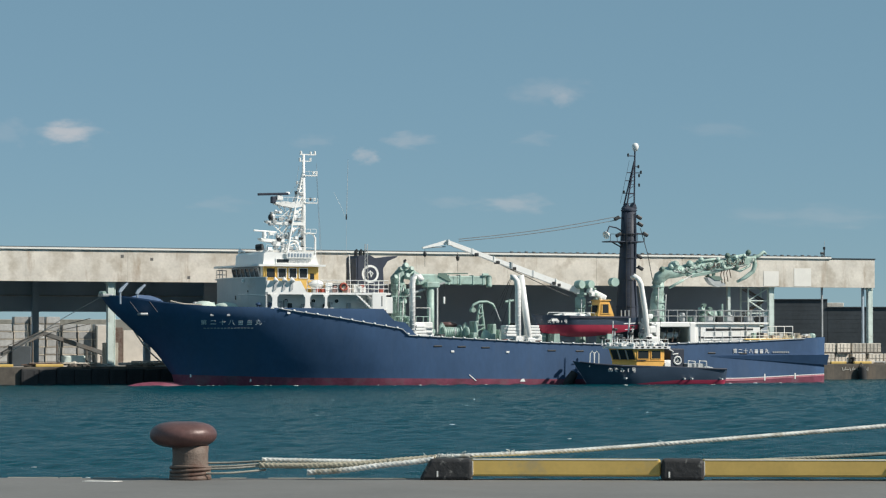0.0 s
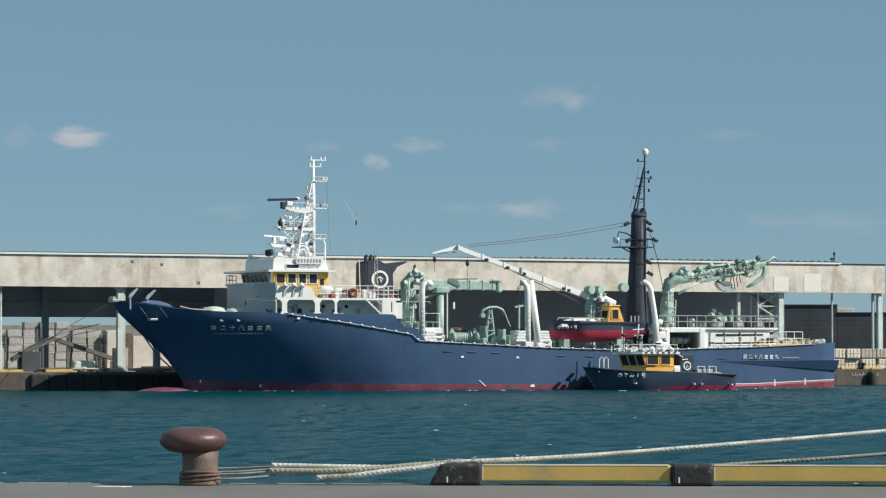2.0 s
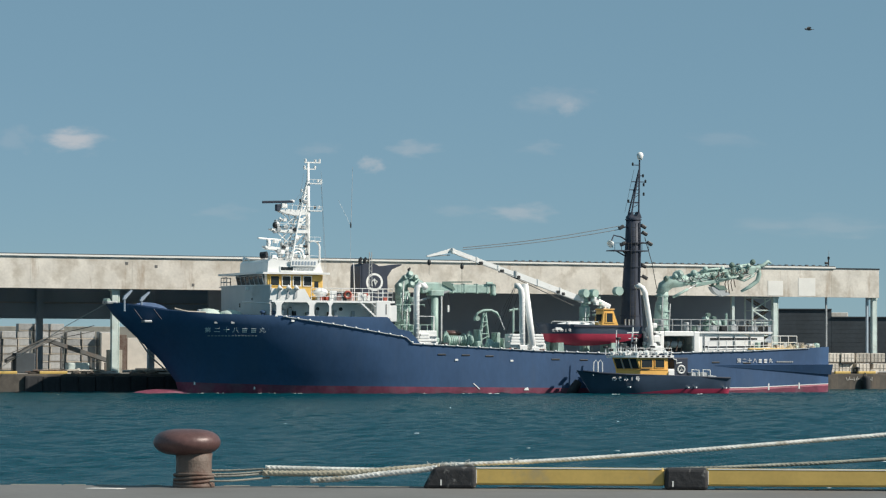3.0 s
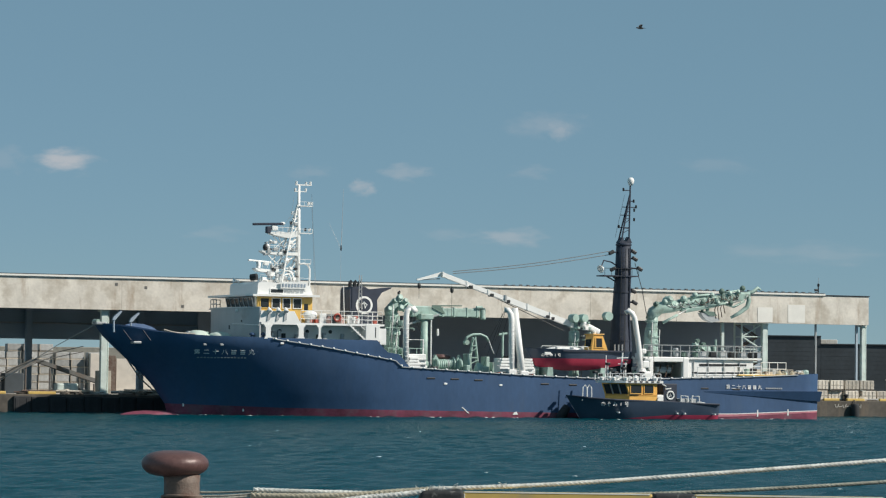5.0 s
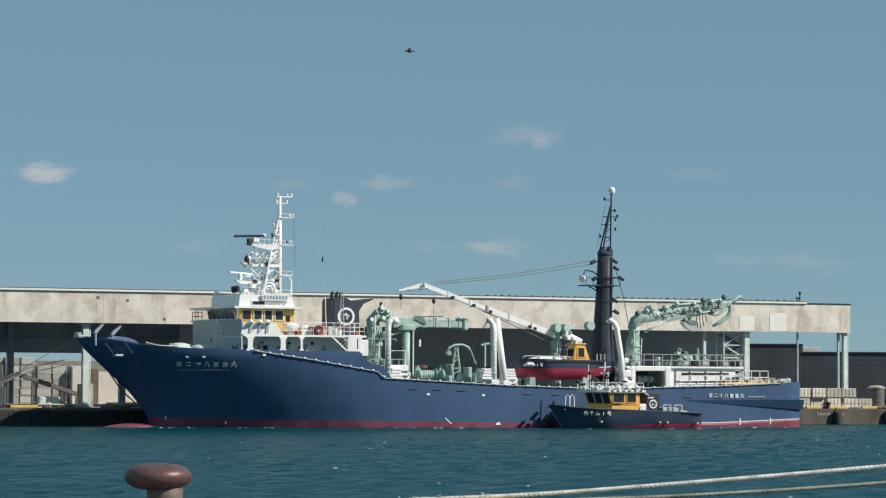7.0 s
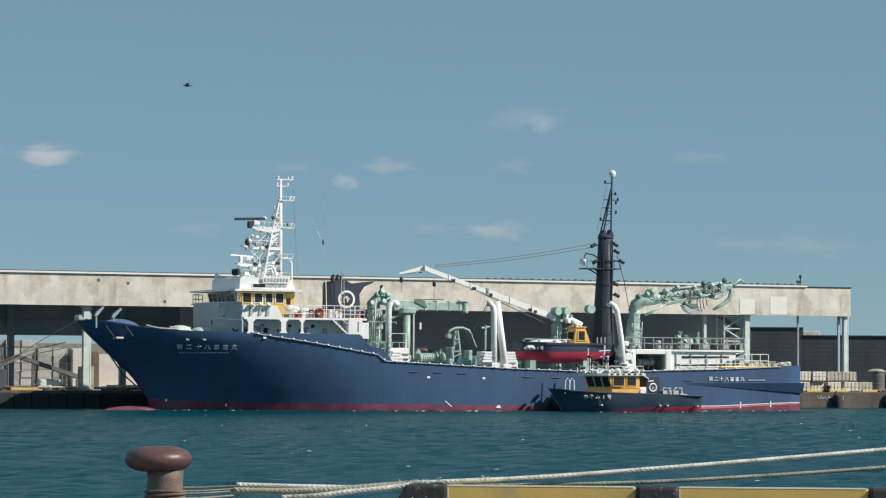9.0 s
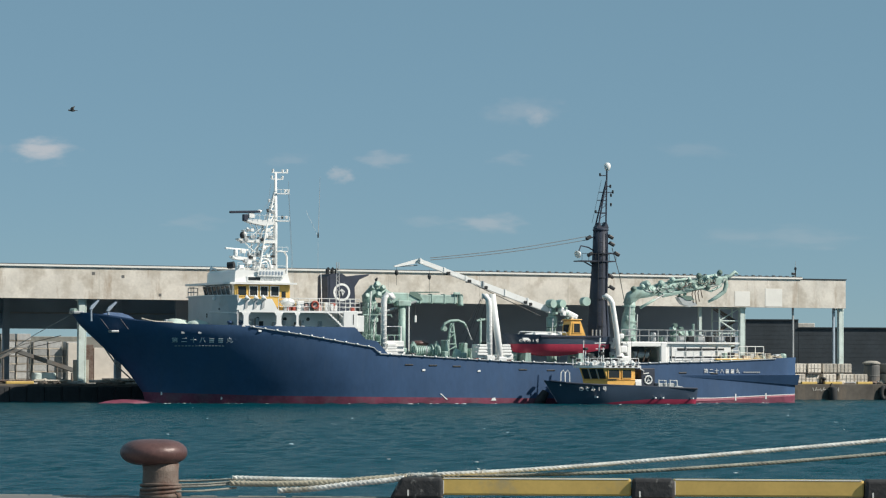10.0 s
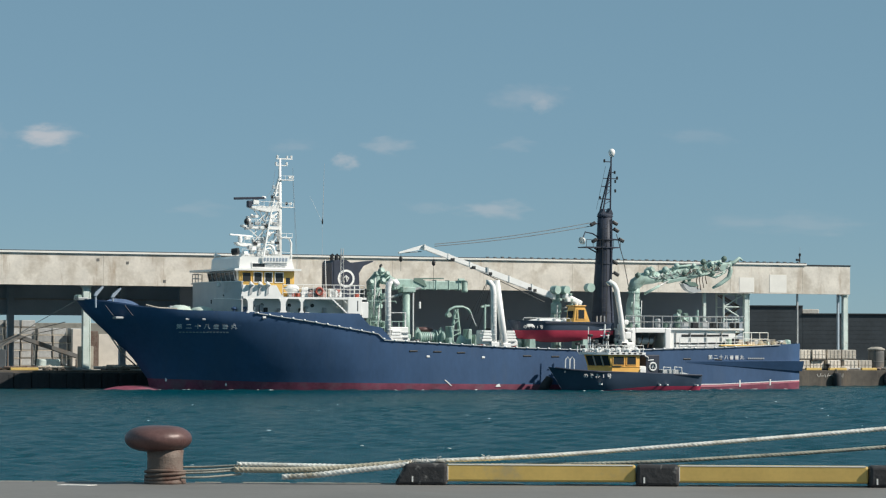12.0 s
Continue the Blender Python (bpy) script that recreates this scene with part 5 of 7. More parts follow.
for i in range(18):      # hoses slung along the arm
    s = 38.6 + 6.2 * i / 18
    z = curve([(38.6, 8.3), (41.1, 8.65), (43.2, 8.9), (45.2, 9.2)], s)
    sag, run = random.uniform(0.1, 0.5), random.uniform(0.5, 1.2)
    part("hydraulic_hose", tube(nb(), [(s + run * j / 8, -0.55, z + random.uniform(0.0, 0.25) * (j in (0, 8)) + 0.12 * run * j / 8 - sag * math.sin(math.pi * j / 8)) for j in range(9)], 0.026, 5), random.choice((DARK, GREEN, STEM, STEEL)), ship, smooth=True)
for s, z0, z1 in ((43.15, 8.9, 7.35), (43.4, 8.8, 7.5), (42.9, 8.7, 7.4), (43.65, 8.9, 7.8)):
    part("hydraulic_hose", tube(nb(), [(s, -0.4, z0), (s - 0.25, -0.45, (z0 + z1) / 2), (s - 0.1, -0.4, z1)], 0.035, 6), STEM, ship, smooth=True)
part("grapple_hanger", tube(nb(), [(42.5, -0.15, 8.6), (42.2, -0.15, 8.1), (42.25, -0.15, 7.5)], 0.13, 8), GREEN, ship, smooth=True)
part("grapple_hanger", tube(nb(), [(41.85, -0.15, 8.5), (41.75, -0.15, 8.0), (42.0, -0.15, 7.6)], 0.1, 8), DECK, ship, smooth=True)
part("grapple", prism(nb(), [(41.55, 7.82), (42.3, 7.72), (43.0, 7.4), (43.15, 7.22), (42.5, 7.1), (41.95, 7.3), (41.7, 7.55)], -0.4, 0.2), GREY, ship, "pale grey grapple plate")
part("grapple_jaw", prism(nb(), [(41.6, 7.95), (42.6, 7.9), (42.9, 7.6), (42.2, 7.6)], -0.45, 0.25), DECK, ship)

# aft deck house and rails
part("aft_deck", box(nb(), 35.2, 45.0, -3.5, 3.5, 4.32, 4.46), WHITE, ship)
part("aft_house", box(nb(), 38.9, 44.4, -3.3, 3.3, 2.1, 4.32, bevel=0.04), WHITE, ship, "white aft deck house")
part("aft_recess", box(nb(), 39.9, 43.8, -3.33, -3.28, 3.82, 4.0), DARK, ship)
part("aft_recess", box(nb(), 39.3, 44.0, -3.33, -3.28, 3.28, 3.4), DARK, ship)
part("aft_frame", box(nb(), 35.6, 36.0, -3.6, -3.2, 2.1, 4.46, bevel=0.08), WHITE, ship)
part("aft_frame", box(nb(), 38.4, 38.9, -3.6, -3.2, 2.1, 4.46, bevel=0.08), WHITE, ship)
part("aft_frame", box(nb(), 36.0, 38.4, -3.6, -3.2, 4.1, 4.46, bevel=0.05), WHITE, ship)
part("aft_machine", box(nb(), 36.4, 38.0, -2.5, -1.0, 2.1, 3.5, bevel=0.2), DARK, ship)
part("aft_drum", tube(nb(), [(36.6, -2.7, 3.5), (37.8, -2.7, 3.5)], 0.24, 14), GREY, ship)
for s in (36.7, 37.3, 37.7):
    part("aft_lever", tube(nb(), [(s, -2.9, 3.0), (s + 0.25, -2.9, 3.9)], 0.05, 6), STEM, ship)
part("inner_bulkhead", box(nb(), 36.0, 38.4, -0.9, -0.8, 2.1, 4.32), BACKWALL, ship)
pipe_rail("guard_rail", ship, [(35.2, -3.5, 4.46), (45.0, -3.5, 4.46)], 0.85, 2, 0.75, 0.035, STEEL)
pipe_rail("guard_rail", ship, [(45.0, -3.5, 4.46), (45.0, 3.5, 4.46)], 0.85, 2, 0.9, 0.03, STEEL)
pipe_rail("stern_rail", ship, [(44.7, -3.9, 3.2), (46.8, -3.9, 3.2)], 0.95, 2, 0.7, 0.03, WHITE)
for i in range(6):
    part("rail_locker", box(nb(), 40.0 + 0.85 * i, 40.55 + 0.85 * i, -3.2, -2.7, 4.46, 4.9, bevel=0.04), DARK if i % 2 else GREY, ship)
part("stern_capping", box(nb(), 42.5, 47.6, -4.5, -3.9, 3.14, 3.26, bevel=0.03), YELLOW, ship, "yellow-brown deck capping")
for s, w, h in ((45.6, 0.5, 3.7), (47.8, 0.6, 3.6), (48.4, 0.4, 3.65), (46.7, 0.4, 3.5)):
    part("mooring_gear", box(nb(), s, s + w, -3.9, -3.3, 2.1, h, bevel=0.14), GREY if w > 0.45 else GREEN, ship)
part("net_pile", ball(nb(), (40.9, -2.6, 4.9), 0.5, (1.0, 0.8, 0.9)), GREEN, ship, smooth=True)
part("aft_post", tube(nb(), [(41.4, -3, 4.46), (41.4, -3, 5.8)], 0.08, 6), GREEN, ship)

# White wedges standing in for cooling water running out of the hull.
for s, z in ((20.75, 0.5), (24.55, 0.32)):
    w = -half_beam(s, z) - 0.03
    part("thruster_mark", prism(nb(), [(s - 0.3, z + 0.22), (s - 0.2, z + 0.22), (s + 0.3, z - 0.2), (s + 0.2, z - 0.2)] if s < 22 else [(s - 0.2, z - 0.1), (s + 0.2, z - 0.1), (s + 0.1, z + 0.12), (s - 0.1, z + 0.05)], w, w + 0.2), WHITE, ship)
for s, z, w in ((34.75, 3.3, 0.3), (35.05, 3.9, 0.25), (34.55, 4.5, 0.22), (34.9, 4.85, 0.18), (35.2, 3.1, 0.3)):
    part("davit_winch", box(nb(), s - w, s + w, -4.3, -3.8, z - w, z + w, bevel=0.08), WHITE, ship)
for s, z in ((17.0, 5.0), (17.6, 6.6), (16.7, 6.9), (17.7, 4.6), (37.3, 6.2), (37.9, 5.5), (31.0, 5.2), (31.6, 4.2)):
    part("valve_block", box(nb(), s - 0.14, s + 0.14, -0.55, 0.1, z - 0.2, z + 0.2, bevel=0.05), GREEN, ship)
    part("hydraulic_pipe", tube(nb(), [(s, -0.6, z - 1.4), (s + 0.05, -0.62, z), (s + 0.2, -0.4, z + 1.0)], 0.035, 5), STEEL, ship)
pipe_rail("side_rail", ship, [(39.2, -4.35, 3.0), (44.5, -4.35, 3.1)], 0.75, 2, 0.8, 0.025, WHITE)
for s in (39.4, 40.6, 41.9, 43.2):
    part("house_pipe", tube(nb(), [(s, -3.36, 2.9), (s, -3.36, 4.2)], 0.04, 6), STEEL, ship)
part("deck_pipe", tube(nb(), [(39.2, -4.2, 3.15), (44.4, -4.2, 3.25)], 0.07, 8), WHITE, ship)
random.seed(5)
for i in range(26):
    s = random.uniform(7.2, 9.6)
    z = random.uniform(9.2, 12.2)
    w = random.uniform(0.05, 0.14)
    part("mast_fitting", box(nb(), s - w, s + w * 1.4, -0.5, -0.1, z - w, z + w, bevel=0.02), random.choice((WHITE, WHITE, STEEL, GREY, DARK)), ship)
for i in range(9):
    s, z = random.uniform(7.6, 9.3), random.uniform(9.2, 12.5)
    part("mast_stay", tube(nb(), [(s, -0.4, z), (9.8, 0, z + random.uniform(0.5, 1.6))], 0.022, 5), WHITE, ship)
for i in range(14):
    s = random.choice((random.uniform(18.2, 19.2), random.uniform(21.6, 24.2), random.uniform(26.2, 27), random.uniform(32.5, 34.2)))
    w, h = random.uniform(0.1, 0.3), random.uniform(3.2, 3.9)
    part("deck_gear", box(nb(), s - w, s + w, -2.9, -2.3, 2.1, h, bevel=0.06), random.choice((GREEN, GREEN, GREY, RED, DARK)), ship)
random.seed(21)
for i in range(7):
    s, z, w = random.uniform(31.0, 32.2), random.uniform(5.6, 6.9), random.uniform(0.04, 0.11)
    part("winch_fitting", box(nb(), s - w, s + w * 1.5, -1.0, -0.5, z - w, z + w, bevel=0.02), random.choice((WHITE, GREEN, STEEL, GREEN)), ship)
for i in range(22):
    s, z, w = random.uniform(34.3, 35.5), random.uniform(3.0, 4.6), random.uniform(0.07, 0.18)
    part("deck_fitting", box(nb(), s - w, s + w, -3.9, -3.6, z - w, z + w, bevel=0.03), random.choice((WHITE, GREY, STEEL, DARK, GREEN)), ship)
for i in range(18):
    s, w = random.uniform(43.5, 48.6), random.uniform(0.08, 0.25)
    part("mooring_fitting", box(nb(), s - w, s + w, -3.9, -3.4, 2.1, 3.3 + random.uniform(0.0, 0.45), bevel=0.04), random.choice((GREY, GREEN, STEM, DARK, CRATE)), ship)
for i in range(14):
    s = random.uniform(35.5, 44.6)
    part("upper_deck_fitting", box(nb(), s - 0.12, s + 0.16, -3.1, -2.6, 4.46, 4.7 + random.uniform(0, 0.7), bevel=0.1), random.choice((GREEN, GREY, DARK, DECK)), ship)
for i in range(12):
    s = random.uniform(9.0, 14.2)
    part("boat_deck_fitting", box(nb(), s - 0.1, s + 0.14, -3.9, -3.5, 6.42, 6.55 + random.uniform(0.1, 0.5), bevel=0.03), random.choice((WHITE, WHITE, GREY, RED, STEEL)), ship)
for i in range(10):
    s = random.uniform(6.6, 12.4)
    part("passage_fitting", box(nb(), s - 0.1, s + 0.14, -3.7, -3.45, 5.3, 5.5 + random.uniform(0.05, 0.4), bevel=0.03), random.choice((WHITE, GREY, GREY, DARK)), ship)
for i in range(12):
    s = random.uniform(1.2, 4.2)
    part("foredeck_fitting", box(nb(), s - 0.12, s + 0.2, -1.5, -1.1, 4.4, 5.5 + random.uniform(0.0, 0.3), bevel=0.05), random.choice((HULL, GREY, GREEN, DARK)), ship)
for s0, s1 in ((10.45, 10.85), (11.3, 11.75)):
    part("net_bundle", draped(((s0 + s1) / 2, -4.1, 6.6), (0.5 * (s1 - s0), 0.2, 0.3), s0), NETTING, ship, "faded orange net bundle", smooth=True)
part("bow_line", tube(nb(), [(-4.75, 0.3, 6.1), (-6.5, 3.5, 4.7), (-10.5, 8.0, 1.5)], 0.022, 6), STEEL, ship)

part("bow_line", tube(nb(), [(-4.2, 0.5, 5.9), (-2.2, 2.4, 4.3), (-0.2, 4.8, 2.5), (1.7, 7.35, 1.5)], 0.05, 8), PATCH, ship, "pale thick bow mooring line", smooth=True)
part("bow_line", tube(nb(), [(-3.4, 0.9, 5.7), (-0.8, 3.6, 3.1), (2.6, 7.4, 1.5)], 0.035, 8), WIRE, ship, smooth=True)

random.seed(91)
for s, v, r in ((46.2, -3.7, 0.34), (47.3, -3.75, 0.28), (48.2, -3.7, 0.3)):
    pts = [(s + (r - 0.05 * (k // 14)) * math.cos(k * math.tau / 14), v + (r - 0.05 * (k // 14)) * math.sin(k * math.tau / 14), 3.2 + 0.1 * (k // 14)) for k in range(57)]
    part("rope_coil", tube(nb(), pts, 0.06, 6), DIRTYROPE, ship, "coiled rope on the stern", smooth=True)
for s in (45.3, 46.8, 47.8):
    part("stern_net", draped((s, -3.6, 3.2), (0.42, 0.3, 0.34), s), random.choice((CRATE, GREY, DIRTYROPE)), ship, "folded net on the stern", smooth=True)
for s, h in ((39.8, 5.65), (40.3, 5.4)):
    for k in range(4):
        r = 0.24 - 0.03 * k
        part("capstan", lathe(nb(), [(0, -r), (r, -r), (r * 0.6, -r * 0.4), (r * 0.6, r * 0.4), (r, r), (0, r)], at=(s + 0.16 * (k % 2), -2.7 - 0.05 * k, 4.75 + 0.26 * k + (h - 5.5)), sides=12, m=pose(0, 0, 0, 30 * k, 25 * (k % 3), 0).to_3x3()), GREEN if k % 3 else DECK, ship, "pale green capstan behind the rail")


def under(name, *kinds, pick=0):
    """Hang small fittings on the part of the ship that carries them."""
    carrier = sorted((o for o in ship.children if o.name.split(".")[0] == name), key=lambda o: o.name)[pick]
    for o in list(ship.children):
        if o.name.split(".")[0] in kinds and not o.children:
            o.parent = carrier


under("hull", "letter", "letter_bar", "draught_mark", "scupper", "hull_fitting", "float", "rubbing_rail", "anchor_pocket", "thruster_mark", "boot_stripe", "boot_band", "stern_sponson")
under("signal_mast", "mast_leg", "mast_brace", "platform_guard", "yard_arm", "yard_rail", "radar_scanner", "radar_motor", "scanner_tip", "radome", "top_yard", "signal_lamp", "arch_frame", "halyard")
under("aft_mast", "topmast_leg", "topmast_pole", "satellite_dome", "topmast_yard", "mast_lamp", "platform_rail", "platform_bracket", "mast_collar", "topmast_foot", "topmast_rung", "ladder_rung", "cable_tray", "floodlight", "floodlight_arm", "mast_block", "mast_block_arm", "mast_ladder", "side_drum", "side_drum_arm")
under("derrick_boom", "boom_collar", "boom_rail", "boom_jib", "boom_jib_stay", "boom_ram", "boom_clamp", "pulley_block", "topping_wire")
under("crane_boom", "crane_knuckle", "boom_plate", "boom_section", "boom_rib", "knuckle_motor", "hook_block", "crane_ram")
under("knuckle_arm", "inner_arm", "under_beam", "arm_plate", "arm_clamp", "elbow_motor", "knuckle_jib", "knuckle_link", "crane_cylinder", "crane_motor", "crane_rod", "hydraulic_hose", "grapple", "grapple_jaw", "grapple_hanger")
under("boat_deck", "guard_rail", "lifebuoy", "life_raft", "deck_pillar", "stair_tread", "stair_string", "stair_rail", "deck_locker")
under("aft_house", "aft_recess", "house_pipe")
under("monkey_island", "name_board", "horn", "horn_post", "searchlight", "searchlight_post")


# ---- the fish shed behind ----
def shed():
    sh = thing("fish_landing_shed", FAR, "long open quayside shed with weathered concrete fascia and pale green posts", "shed")
    joints = [-45.1, -37.6, -30.1, -22.6, -15.1, -7.6, -0.1, 7.4, 14.9, 22.4, 29.9, 37.4, 44.88, 51.3, 57.87, 62.3]
    for i, (a, b) in enumerate(zip(joints, joints[1:])):
        low = 7.34
        part("fascia_panel", box(nb(), a + (0.01 if b > 30 else 0.003), b - 0.003, 10.0 + 0.003 * (i % 3), 10.35, low, 9.62, bevel=0.006), FASCIA, sh)
    part("coping", box(nb(), -44, 58.2, 9.86, 10.5, 9.64, 9.77), PATCH, sh, "pale concrete coping")
    part("roof_edge", box(nb(), -44, 58.2, 9.95, 10.45, 9.77, 9.83), BACK, sh, "dark edge of the roof sheet")
    for a in np.arange(30.2, 58.0, 0.62):
        part("coping_stud", box(nb(), a, a + 0.16, 10.0, 10.3, 9.83, 9.88 + 0.05 * (a % 0.9)), QUAY, sh)
    part("gutter", box(nb(), 58.2, 62.35, 9.95, 10.5, 9.62, 9.7), DARK, sh)
    part("roof", box(nb(), -44, 62.3, 10.36, 30.3, 8.9, 9.2), SHED, sh)
    part("back_wall", box(nb(), 9.5, 59.2, 22.0, 22.2, 1.25, 8.9), BACKWALL, sh, "dark sheet-metal back wall")
    part("back_lintel", box(nb(), -44, 14.0, 30.0, 30.2, 5.35, 8.9), SHED, sh)
    for a in np.arange(-44, 62, 4.55):
        part("roof_beam", box(nb(), a, a + 0.25, 10.4, 30, 8.4, 8.9), SHED, sh)
    # The post at 61.62 stands partly in shade; darker SHED colour carries that.
    for s, row, w, m in ((-1.24, 10.6, 0.46, POST), (-10.3, 10.6, 0.46, POST), (-19.4, 10.6, 0.46, POST), (53.0, 10.6, 0.36, POST), (57.74, 10.6, 0.15, STEEL), (62.1, 10.6, 0.34, POST), (61.62, 10.75, 0.2, SHED), (49.36, 10.8, 0.26, POST), (-1.98, 29.5, 0.5, SHED), (-11.1, 29.5, 0.5, SHED), (7.1, 29.5, 0.5, SHED)):
        post = part("post", box(nb(), s - w / 2, s + w / 2, row - w / 2, row + w / 2, 1.25, 8.6, bevel=0.03), m, sh)
        if w > 0.3 and row < 20:
            part("base_plate", box(nb(), s - w * 0.8, s + w * 0.8, row - w * 0.8, row + w * 0.8, 1.26, 1.32), STEEL, post)
            part("cap_plate", box(nb(), s - w * 0.75, s + w * 0.75, row - w * 0.75, row + w * 0.75, 7.2, 7.33), m, post)
            part("down_pipe", tube(nb(), [(s + w * 0.7, row - 0.1, 1.3), (s + w * 0.7, row - 0.1, 7.3)], 0.05, 8), POST, post)
    for s, w, top in ((52.1, 1.35, 8.6), (54.85, 1.55, 8.86)):
        part("repair_panel", box(nb(), s, s + w, 9.98, 10.02, 7.42, top), PATCH, sh, "newer pale concrete panel")
    for s, z in ((-0.6, 9.1), (1.6, 8.9), (4.4, 7.6), (11.4, 8.2)):
        part("vent_block", box(nb(), s, s + 0.2, 9.98, 10.0, z, z + 0.2), QUAY, sh)
    part("pipe_run", tube(nb(), [(-44, 29.8, 6.6), (30, 29.8, 6.6)], 0.07, 6), STEEL, sh)
    return sh


shed()
far_quay = solid("quay_far", box(nb(), -160, 160, 7.0, 420, -4, 1.25, bevel=0.05), FARQUAY, FAR, "low dark quay wall streaked with rust", "quay", kind="structure")
# Pale slab added to bounce daylight up into the shed.
solid("quay_apron", box(nb(), -90, 62.3, 9.4, 60, 1.0, 1.256), mat("apron_concrete", (0.36, 0.34, 0.31), 0.9, vary=0.25, scale=0.4, fine=4, bump=0.3, stain=(0.2, 0.18, 0.16), stain_at=0.56), FAR, "pale concrete slab added under the shed to bounce light", "apron", kind="structure")
solid("breakwater_wall", box(nb(), 31.4, 37.1, 270, 280, 1, 6.95), BACK, pose(0, 0, 0), "tall dark cladded wall behind the shed", "building")
solid("warehouse", box(nb(), 37.11, 130, 270, 284, 1, 6.2), BACK, pose(0, 0, 0), "long low dark warehouse behind the quay", "building")
for wall, x0, x1, top in (("breakwater_wall", 31.4, 37.1, 6.95), ("warehouse", 37.11, 75.0, 6.2)):
    for i in range(int((top - 1.2) / 0.42)):
        part("cladding_course", box(nb(), x0 + 0.01, x1 - 0.01, 269.98, 270.0, 1.3 + 0.42 * i, 1.702 + 0.42 * i), BACK, bpy.data.objects[wall])
    part("wall_cap", box(nb(), x0, x1, 269.85, 270.4, top, top + 0.1), BACK, bpy.data.objects[wall])
solid("harbour_wall", box(nb(), -95, -18, 300, 303, 0.5, 5.25, bevel=0.05), GUARD, pose(0, 0, 0), "low grey concrete harbour wall far behind the crates", "wall")
solid("roof_hut", box(nb(), 37.3, 39.4, 275, 279, 6.2, 6.75, bevel=0.05), FASCIA, pose(0, 0, 0), "small brown hut on the dark warehouse", "hut")



# ---- boats ----
def boat_hull(length, beam, z_keel, sheer_bow, sheer_stern, rake, z_split, rise=0.0, sweep=0.0):
    """Two skins of a small boat, bow at x = 0: above and below the paint line."""
    def side(z0, z1, rows=6, n=26):
        bm, grids = nb(), []
        for sd in (-1, 1):
            g = []
            for i in range(n):
                q = i / (n - 1)
                top = sheer_bow + (sheer_stern - sheer_bow) * q ** 0.6
                lo, hi = z0(q, top), z1(q, top)
                col = []
                for r in range(rows + 1):
                    z = lo + (hi - lo) * r / rows
                    k = (z - z_keel) / (top - z_keel)
                    fore = rake * (1 - k)
                    full = min(1.0, (q * 3.2) ** 0.6) * (1 - 0.15 * max(0, q - 0.7) / 0.3)
                    half = beam / 2 * full * max(0.05, k) ** 0.28
                    col.append(bm.verts.new((fore + q * (length - fore), sd * max(0.02, half), z)))
                g.append(col)
            grids.append(g)
            for a, b in zip(g, g[1:]):
                for r in range(rows):
                    bm.faces.new((a[r], a[r + 1], b[r + 1], b[r]))
        for r in range(rows):
            bm.faces.new((grids[0][-1][r], grids[0][-1][r + 1], grids[1][-1][r + 1], grids[1][-1][r]))
        return bm
    def line(q, t):
        return z_split - rise * max(0.0, 1 - q * 1.6)
    return side(line, lambda q, t: t), side(lambda q, t: z_keel + sweep * (max(0.0, q - 0.4) / 0.6) ** 1.6 + 0.5 * sweep * max(0.0, 0.3 - q) / 0.3, line)


BOATYELLOW = mat("orange_yellow_boat_paint", (0.84, 0.47, 0.12), 0.42, vary=0.14, stain=(0.36, 0.19, 0.05), stain_at=0.66)
BOATNAVY = mat("workboat_navy_paint", (0.05, 0.074, 0.115), 0.4, vary=0.2, scale=0.8)


